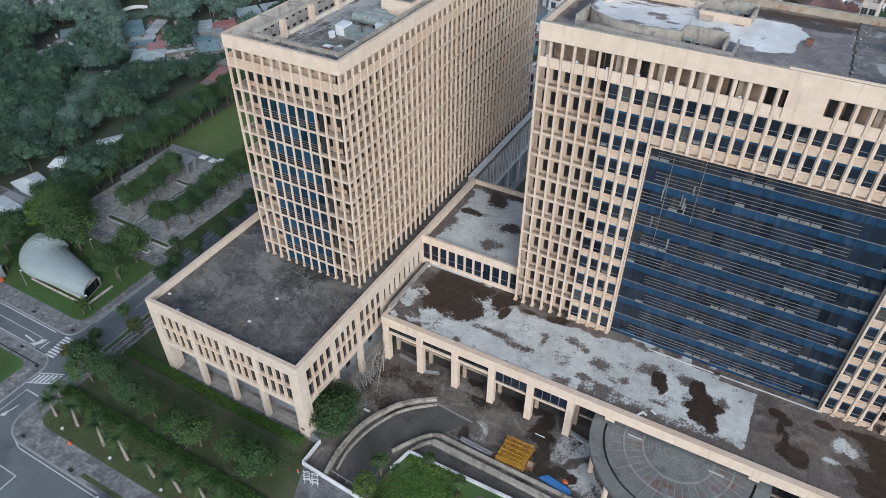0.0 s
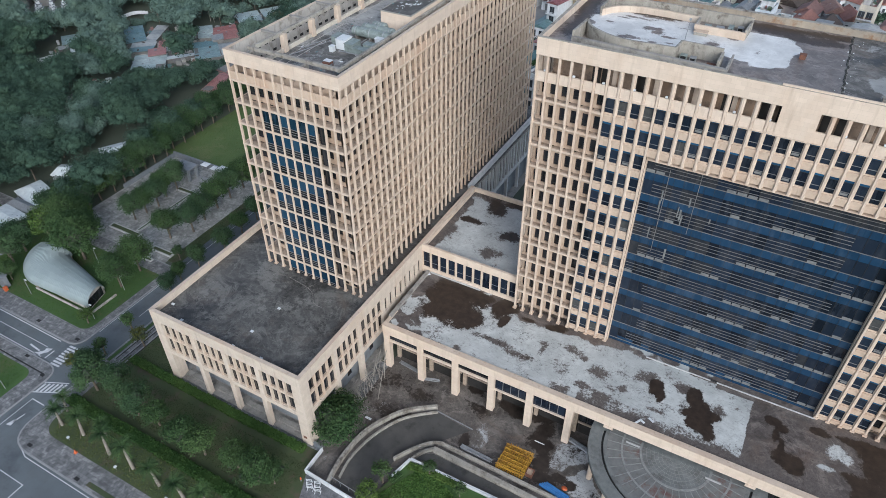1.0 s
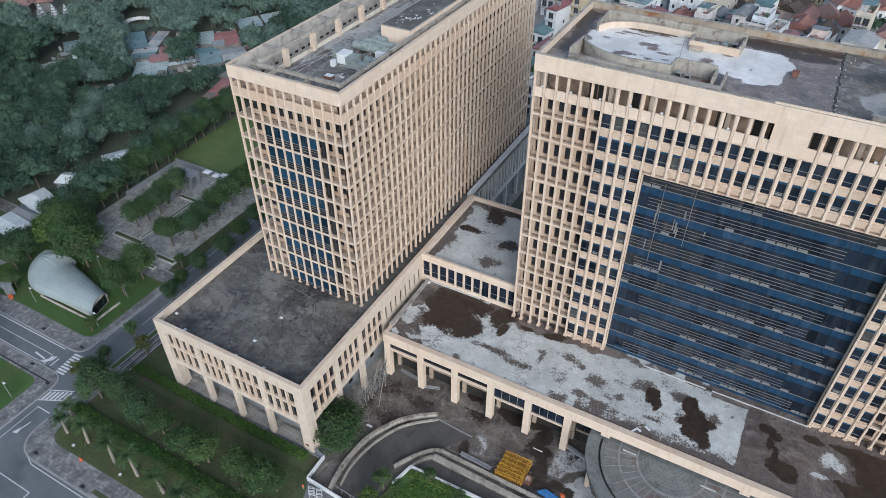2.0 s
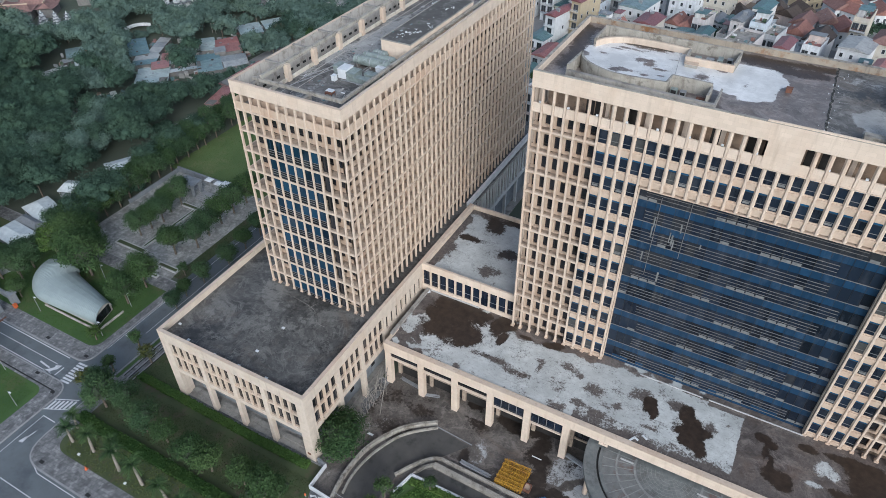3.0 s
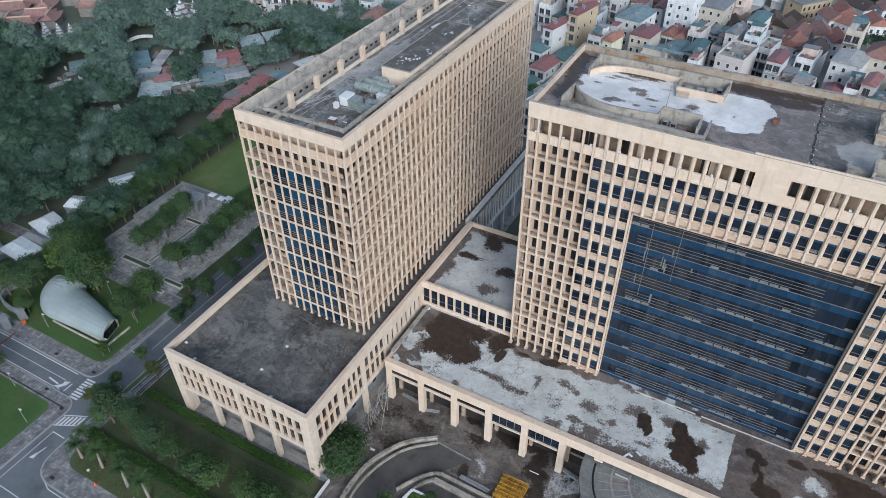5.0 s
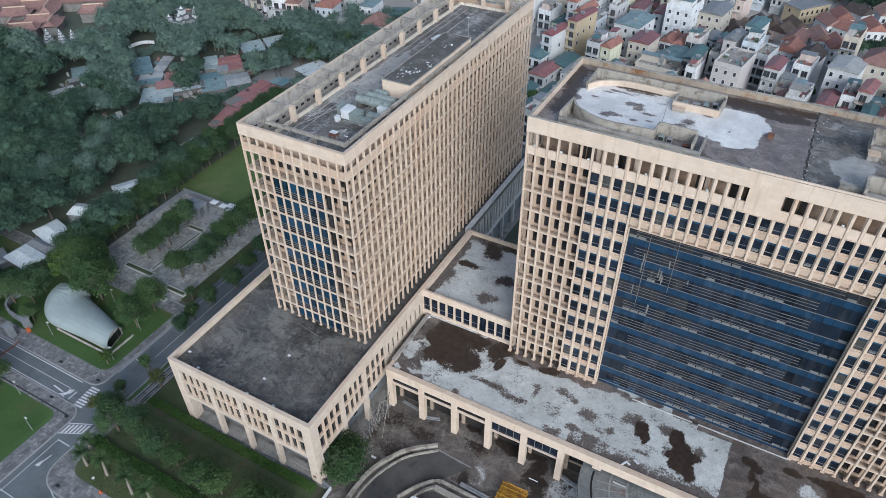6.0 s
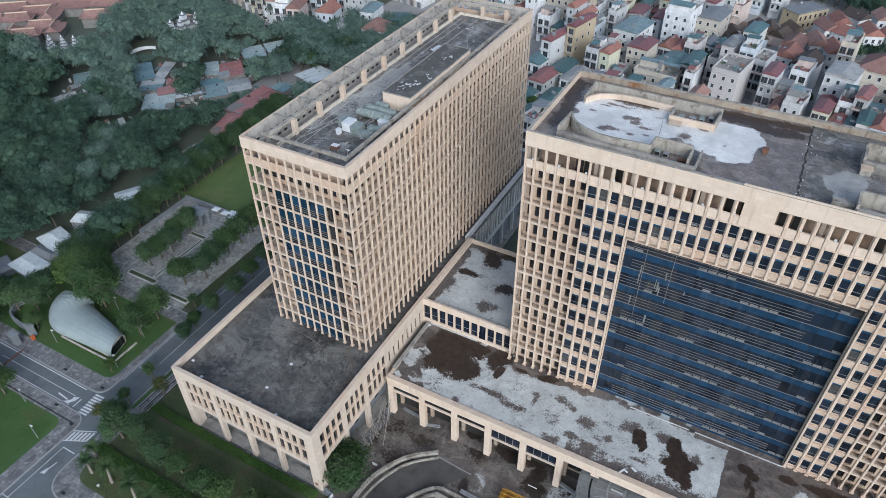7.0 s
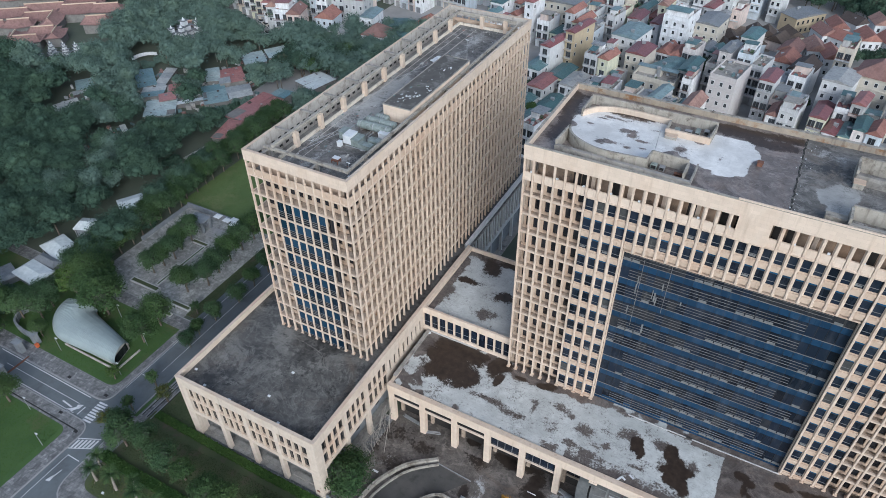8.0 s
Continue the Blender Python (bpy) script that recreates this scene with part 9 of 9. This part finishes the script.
def town():
    rng = random.Random(17)
    solid("alleys", boxes((-125, 130, 118, 420, -0.2, 0.03)), TOWN_GROUND, "grey paved alleys between the houses", "alleys", kind="structure")
    fixed = []

    def keep(x, y, w, d, *rest, **more):
        fixed.append((x, y, max(w, d) * 0.5 + 1.5))
        house(x, y, w, d, *rest, rng, **more)
    YELLOW = plain("ochre_render", (0.52, 0.43, 0.28), (0.44, 0.37, 0.26), 0.8, 0.8, 8, streak=(0.4, 0.3, 0.2))
    BEIGE = plain("beige_render", (0.58, 0.54, 0.46), (0.48, 0.45, 0.39), 0.8, 0.8, 8, streak=(0.42, 0.38, 0.3))
    WHITE = plain("white_render", (0.69, 0.70, 0.70), (0.57, 0.58, 0.59), 0.7, 0.75, 8, streak=(0.42, 0.42, 0.42))
    PINK = plain("pale_pink_render", (0.54, 0.51, 0.50), (0.46, 0.44, 0.43), 0.8, 0.8, 8, streak=(0.4, 0.36, 0.36))
    keep(-40.0, 234, 18, 10, 4, -2, "grey", paint=BEIGE, label="long beige four-storey row with dormers and a grey roof")
    keep(-28.5, 190.5, 4.2, 13, 4, -12, "maroon", paint=WHITE, label="narrow white four-storey house with a maroon roof")
    keep(-22.0, 200.5, 3.8, 15, 5, -12, "maroon", paint=YELLOW, label="narrow ochre five-storey house with a maroon roof")
    keep(-5.0, 213.5, 10, 15, 4, -10, "teal", paint=WHITE, label="white four-storey house with a teal steel roof")
    keep(3.0, 198.0, 7.5, 11, 4, -8, "maroon", paint=BEIGE, label="cream four-storey house with a maroon steel roof")
    keep(12.6, 185.0, 15, 8, 3, -6, "flat", paint=BEIGE, label="cream three-storey house with a red roof terrace")
    keep(15.0, 197.5, 9, 12, 3, -25, "teal", paint=HOUSE_PAINT, label="grey house under a broad teal steel roof")
    keep(22.5, 193.0, 4.8, 13, 4, -8, "teal", paint=PINK, label="narrow pale pink house with a small teal roof")
    keep(9.6, 231.0, 10, 14, 5, -8, "flat", paint=HOUSE_PAINT, label="tall weathered grey five-storey building with roof rooms")
    keep(20.5, 240.0, 9, 14, 4, -8, "grey", paint=BEIGE, label="cream four-storey building with a grey roof")
    keep(36.4, 186.0, 9.0, 15, 5, -10, "flat", paint=PINK, label="pale five-storey apartment house with a roof terrace")
    keep(70.0, 198.5, 9, 12, 5, -12, "grey", paint=WHITE, label="white five-storey house with a dark green roof storey")
    keep(80.5, 208.0, 12, 13, 5, -12, "hip", paint=BEIGE, label="cream apartment house with an orange hipped roof")
    keep(52.0, 284.0, 17, 9, 2, 52, "grey", paint=YELLOW, label="long ochre two-storey building with a grey roof")
    for x, y, t in ((51.5, 231, -10), (59.0, 226, -12), (66.5, 243, 20), (60, 248, 18), (70, 262, 60), (78, 268, 20), (52, 242, -12)):
        keep(x, y, 7.5, 10, 2, t, "tile", paint=WHITE, label="white villa with a steep orange tiled roof")
    keep(58.5, 218.0, 8, 11, 3, -14, "sooty", paint=WHITE, label="white villa with a dark slate roof")
    for x, y, t in ((28, 250, 20), (33, 244, -30), (37, 251, 40), (41, 262, 10), (46, 258, -20), (50, 266, 35), (36, 262, 5), (27, 240, 15)):
        keep(x, y, 7, 8, 1, t, "sooty", label="low sooty brown-roofed house in the old cluster")
    for x, y, r, fl in ((-20.0, 151, "teal", 1), (-24.5, 170, "maroon", 2), (-18, 162, "teal", 1), (-27.5, 160, "teal", 1), (-31.5, 183.5, "teal", 2), (-14.5, 176, "grey", 2), (-21, 181, "teal", 2), (-17.5, 140, "teal", 1), (-27.5, 147, "grey", 1)):
        keep(x, y, 6.5, 12, fl, -8, r)
    for x, y, t, r in ((66, 276, 20, "tile"), (86, 268, 30, "tile"), (90, 280, 10, "hip"), (72, 284, 50, "sooty"), (82, 288, 20, "tile"), (62, 266, 35, "tile")):
        keep(x, y, 7.0, 9, 2, t, r, paint=WHITE, label="white villa with a pitched tiled roof")
    solid("waste_ground", boxes((24, 44, 252, 276, 0.0, 0.06)), BARE_EARTH, "bare brown waste ground among the houses", "ground", kind="structure")
    # town west of the tower
    for x, y, w, d, fl, t, r in ((-127.5, 180, 8, 9, 3, 10, "tile"), (-119, 176, 8, 8, 2, 8, "grey"), (-103.4, 181, 10, 10, 2, 6, "hip"), (-98.5, 193, 12, 9, 2, 6, "teal"), (-121, 193.5, 10, 9, 4, 8, "flat"), (-88, 199, 12, 9, 2, 4, "hip"), (-112, 190, 6, 11, 3, 8, "teal"), (-140, 196, 5, 12, 5, 12, "flat"), (-146, 199, 5, 12, 4, 12, "maroon"), (-152, 203, 6, 12, 4, 12, "flat"), (-133, 199, 6, 12, 4, 12, "tile"), (-92, 184, 8, 8, 2, 5, "teal"), (-196, 196, 5, 12, 3, 18, "flat"), (-190, 194.5, 5, 12, 3, 18, "flat"), (-184.5, 192.5, 5, 12, 4, 18, "flat"), (-179, 191, 5, 12, 3, 18, "tile"), (-173.5, 189, 5, 12, 3, 18, "flat"), (-168, 187, 5, 12, 4, 18, "flat"), (-162.5, 185, 5, 12, 3, 18, "maroon"), (-157, 182, 6, 12, 3, 18, "tile"), (-150, 179, 7, 12, 3, 18, "flat"), (-143, 178, 6, 10, 3, 18, "tile")):
        keep(x, y, w, d, fl, t, r)
    # rows of narrow houses
    mixes = ["flat"] * 14 + ["teal"] * 8 + ["maroon"] * 4 + ["tile"] * 3 + ["grey"] * 3 + ["hip"] * 2
    row = 0
    v = 128.0
    while v < 392:
        depth = rng.uniform(9.5, 13)
        u = -150.0 + rng.uniform(0, 3)
        while u < 125:
            w = rng.choice((3.4, 3.8, 4.0, 4.2, 4.6, 5.0, 5.6))
            a = radians(-9)
            x, y = u * math.cos(a) - v * math.sin(a) - 35, u * math.sin(a) + v * math.cos(a) + 4
            u += w + (0.15 if rng.random() < 0.86 else rng.uniform(1.8, 4.5))
            fl = rng.choice((2, 3, 3, 3, 4, 4, 5))
            r = rng.choice(mixes)
            seen = y < 0.51 * (x + 304) + 160 and x < 40 + 0.17 * y + 20 and y > 128
            if x < -70 and y < 178 + 0.25 * (x + 130):
                seen = False
            if x < -72 and y < 205 + 0.5 * (x + 150):
                seen = False
            if -72 <= x < -33 and y < 205:
                seen = False
            if x > -10 and y < 163 + 0.05 * x:
                seen = False
            if (x > 21 and 236 < y < 275) or (x > 42 and y > 236):
                seen = False
            if x > 92 or (-36 < x < -26 and y < 135):
                seen = False
            if x > 58 and y > 292:
                seen = False
            if any((x - fx) ** 2 + (y - fy) ** 2 < (fr + 0.5 * w + 1.0) ** 2 for fx, fy, fr in fixed):
                seen = False
            if not seen:
                continue
            house(x, y + rng.uniform(-0.6, 0.6), w, depth * rng.uniform(0.85, 1.0), fl, -9 + rng.uniform(-4, 4), r, rng)
        row += 1
        v += depth + (0.6 if row % 2 else rng.uniform(4.0, 6.0))
    # trees between the houses
    for x, y, k, s in ((74, 250, "wood", 1.1), (79, 253, "wood", 1.0), (84, 251, "wood", 1.2), (86, 180, "dark", 1.0), (27, 231, "dark", 1.0), (-15.6, 259, "wood", 1.2), (-11, 261, "wood", 1.0), (-3, 246, "dark", 1.0), (2, 251, "round", 1.1), (-8, 250, "big", 0.9), (26, 212, "dark", 1.2), (31, 215, "round", 1.0), (74, 222, "big", 1.1), (80, 226, "dark", 1.2), (69, 228, "round", 1.0), (86, 232, "big", 1.2), (62, 205, "round", 0.7), (-26.5, 139, "dark", 1.0), (-23, 156, "round", 0.8), (-29.5, 172, "dark", 0.8), (84, 190, "big", 1.1), (90, 196, "big", 1.2), (88, 184, "dark", 1.2), (95, 205, "big", 1.2), (40, 215, "dark", 0.7)):
        tree("wood" if k != "round" else k, x, y, s, 0.03, "trees in the town")
    for k in range(44):
        x, y = rng.uniform(48, 98), rng.uniform(296, 345)
        tree("wood", x, y, rng.uniform(1.0, 1.5), 0.03, "trees in the town")
    for k in range(46):
        f = rng.random()
        x, y = -128 + 62 * f + rng.uniform(-4, 4), 148 + 26 * f + rng.uniform(-12, 12)
        if (x + 104) ** 2 + (y - 138) ** 2 > 90:
            tree(rng.choice(("wood", "wood", "round")), x, y, rng.uniform(1.0, 1.35), 0.03, "trees behind the tower")


town()


PALE_STEEL = ribbed("pale_blue_steel", [(0.38, 0.47, 0.48), (0.44, 0.51, 0.50), (0.41, 0.48, 0.47)], 3.0)
SHACK_TEAL = ribbed("faded_teal_steel", [(0.15, 0.25, 0.275), (0.19, 0.29, 0.31), (0.24, 0.33, 0.34)], 3.0)
SHACK_GREY = ribbed("faded_grey_steel", [(0.36, 0.38, 0.385), (0.44, 0.45, 0.44), (0.30, 0.32, 0.33)], 3.0)
SHACK_RED = ribbed("faded_maroon_steel", [(0.34, 0.15, 0.14), (0.38, 0.18, 0.165)], 3.0)
SHACK_WALL = plain("shack_wall", (0.24, 0.23, 0.215), (0.15, 0.145, 0.135), 0.8, 0.9, 6)


def shacks():
    rng = random.Random(41)
    mats = {"teal": SHACK_TEAL, "red": SHACK_RED, "grey": SHACK_GREY, "pale": PALE_STEEL, "white": TARP_WHITE, "brown": BROWN_TILE}
    def shack(x, y, w, d, turn, h, mat, label):
        h, w, d = h - 1.3, w * 1.1, d * 1.1
        o = thing("shack", label, "shed", (x, y, 0), "sheds in the wood", "", turn)
        part("wall", boxes((-w / 2 + 0.25, w / 2 - 0.25, -d / 2 + 0.25, d / 2 - 0.25, 0, h - 0.1)), SHACK_WALL, o, local=True)
        n = max(1, round(w / 4.5))
        for i in range(n):
            a, b = -w / 2 + w * i / n, -w / 2 + w * (i + 1) / n
            bm = boxes((a - 0.05, b + 0.05, -d / 2, d / 2, h, h + 0.1))
            dz, k = rng.uniform(-0.08, 0.12), rng.uniform(-0.06, 0.06)
            for v in bm.verts:
                v.co.z += dz + k * v.co.y
            part("roof", bm, mats[mat] if rng.random() < 0.8 or mat in ("red", "white") else mats["grey"], o, local=True)
        for i in range(int(w * d / 40)):
            x0, y0 = rng.uniform(-w / 2, w / 2 - 1.2), rng.uniform(-d / 2, d / 2 - 1.2)
            part("roof_patch", boxes((x0, x0 + rng.uniform(0.6, 1.4), y0, y0 + rng.uniform(0.5, 1.2), h + 0.14, h + 0.26)), rng.choice((GREY_STEEL, GREY_STEEL, BROWN_TILE)), o, local=True)
    for row in SHACKS:
        shack(*row)
    # crates, sheets and junk in the yards between the sheds
    bm = bmesh.new()
    for x, y, w, d, turn, h, *_ in SHACKS[:21]:
        for _k in range(26):
            p = Matrix.Rotation(radians(turn), 2) @ Vector((rng.uniform(-0.5, 0.5) * (w + 7), rng.uniform(-0.5, 0.5) * (d + 7)))
            a, b, e = rng.uniform(0.2, 1.0), rng.uniform(0.2, 0.9), rng.uniform(0.3, 1.6)
            sub = boxes((-a, a, -b, b, 0.0, e))
            bmesh.ops.transform(sub, matrix=pose(x + p.x, y + p.y, 0, 0, 0, rng.uniform(0, 180)), verts=sub.verts)
            tmp = bpy.data.meshes.new("junk")
            sub.to_mesh(tmp)
            sub.free()
            bm.from_mesh(tmp)
            bpy.data.meshes.remove(tmp)
    tagged(solid("yard_junk", bm, ROOF_CLUTTER, "crates, sheets and junk heaped between the sheds", "junk"), kind="stuff")
    for k, (a, b, w) in enumerate(LANES):
        bm = bmesh.new()
        strip_wall(bm, [(*a, 0), (*b, 0)], w + 0.8, 0.0, 0.05 + 0.006 * k)
        solid("lane", bm, TOWN_GROUND, "pale dusty lane at the wood's edge", "lane", kind="structure")
    o = thing("utility_pole", "concrete double pole with cross arms", "utility pole", (-154.6, 138.8, 0))
    for x in (-0.9, 0.9):
        bm = bmesh.new()
        tube(bm, (x, 0, 0), (x, 0, 9), 0.16, 0.12, 8)
        part("pole", bm, CONCRETE, o, local=True)
    for zz in (7.0, 8.6):
        part("cross_arm", boxes((-1.4, 1.4, -0.08, 0.08, zz, zz + 0.15)), STEEL, o, local=True)
    for k in range(9):
        f = k / 8
        side = rng.choice((-1.9, 1.9))
        x, y = -155 - 36 * f + 0.41 * side, 173.0 + 16.4 * f + 0.91 * side
        o = thing("parked_car", "small car parked in the street", "car", (x, y, 0.08), "cars in the street", "", 155.5)
        for wx, wy in ((-1.25, -0.8), (1.25, -0.8), (-1.25, 0.8), (1.25, 0.8)):
            bm = bmesh.new()
            tube(bm, (wx, wy - 0.1, 0.32), (wx, wy + 0.1, 0.32), 0.32, 0.32, 10)
            part("wheel", bm, BLACK, o, local=True)
        part("body", boxes((-2.0, 2.0, -0.8, 0.8, 0.25, 0.85)), HOUSE_PAINT, o, local=True)
        part("cabin", boxes((-1.2, 1.0, -0.7, 0.7, 0.85, 1.4)), GLASS_DARK, o, "dark glazed cabin", local=True)
    # temple halls with upswept tiled roofs
    def hall(x, y, w, d, h, turn):
        o = thing("temple_hall", "temple hall with an upswept red tiled roof", "temple", (x, y, 0), "temple halls", "", turn)
        part("wall", boxes((-w / 2 + 1, w / 2 - 1, -d / 2 + 1, d / 2 - 1, 0, h)), SHACK_WALL, o, local=True)
        bm = bmesh.new()
        n = 6
        rows = []
        for i in range(n + 1):
            f = i / n
            z = h + 0.32 * d * (f ** 1.5) - 0.2
            hw, hd = w / 2 - 0.18 * w * f, d / 2 * (1 - f)
            up = 0.7 * (1 - f) ** 3
            rows.append([bm.verts.new(p) for p in ((-hw, -hd, z + up), (0, -hd, z), (hw, -hd, z + up), (hw, hd, z + up), (0, hd, z), (-hw, hd, z + up))])
        for i in range(n):
            for j in range(6):
                bm.faces.new((rows[i][j], rows[i][(j + 1) % 6], rows[i + 1][(j + 1) % 6], rows[i + 1][j]))
        bm.faces.new(rows[0][::-1])
        part("roof", bm, TEMPLE_TILE, o, local=True)
        part("ridge", boxes((-w * 0.34, w * 0.34, -0.2, 0.2, h + 0.32 * d - 0.3, h + 0.32 * d + 0.15)), CREAM_WALL, o, "pale ridge", local=True)
    for x, y, w, d, h, t in ((-272, 128, 26, 9, 3.6, 38), (-262, 140, 26, 9, 4.0, 38), (-256, 122, 14, 9, 3.8, 38), (-247, 132, 16, 9, 4.0, -52), (-245, 146, 22, 10, 4.2, 38), (-238, 112, 14, 8, 3.6, 38), (-232, 122, 12, 8, 3.6, -52), (-227, 140, 13, 9, 4.2, 38), (-246, 112, 10, 7, 3.4, -52), (-234, 152, 16, 9, 4.6, 38), (-185.5, 157, 6, 5, 4.6, 38), (-290, 142, 20, 9, 4, 38), (-278, 150, 18, 9, 4, 38), (-255, 132, 18, 9, 3.8, 38), (-252, 154, 20, 9, 4.4, 38), (-266, 116, 14, 8, 3.5, 38), (-240, 122, 14, 8, 3.6, 38)):
        hall(x, y, w, d, h, t)
    def pagoda(x, y, h, s):
        o = thing("shrine_tower", "small pale tiered shrine tower", "shrine", (x, y, 0), "shrine towers")
        for k in range(4):
            w = s * (1.7 - 0.33 * k)
            z = h * k / 4
            part("tier", boxes((-w / 2, w / 2, -w / 2, w / 2, z, z + h / 4)), WHITE_PAINT, o, local=True)
            bm = boxes((-w * 0.72, w * 0.72, -w * 0.72, w * 0.72, z + h / 4 - 0.2, z + h / 4))
            part("eave", bm, BLUE_GREY, o, local=True)
        bm = bmesh.new()
        tube(bm, (0, 0, h), (0, 0, h + 1.2), 0.25 * s, 0.03, 8)
        part("finial", bm, WHITE_PAINT, o, local=True)
    for x, y, h, s in ((-184, 143.6, 7.5, 2.4), (-179, 141, 6, 2.0), (-182, 147, 7, 2.6), (-184, 151, 8.5, 3.2), (-181, 155.5, 7.5, 2.4), (-222, 112, 5.5, 1.5), (-218, 115, 5, 1.4), (-213, 117, 5, 1.5), (-227, 108, 5, 1.4), (-208, 118, 5, 1.3), (-219, 109, 4.5, 1.2), (-213, 112, 4.5, 1.2)):
        pagoda(x, y, h, s)
    o = thing("footbridge", "pale arched footbridge among the trees", "bridge", (-186.2, 128.2, 0), turn=58)
    for k in range(9):
        f = k / 8 - 0.5
        part("deck_stone", boxes((9 * f - 0.6, 9 * f + 0.6, -1.3, 1.3, 1.2 - 3 * f * f, 1.6 - 3 * f * f)), WHITE_PAINT, o, local=True)
        part("parapet", boxes((9 * f - 0.55, 9 * f + 0.55, -1.4, -1.15, 1.6 - 3 * f * f, 2.5 - 3 * f * f)), WHITE_PAINT, o, local=True)


shacks()
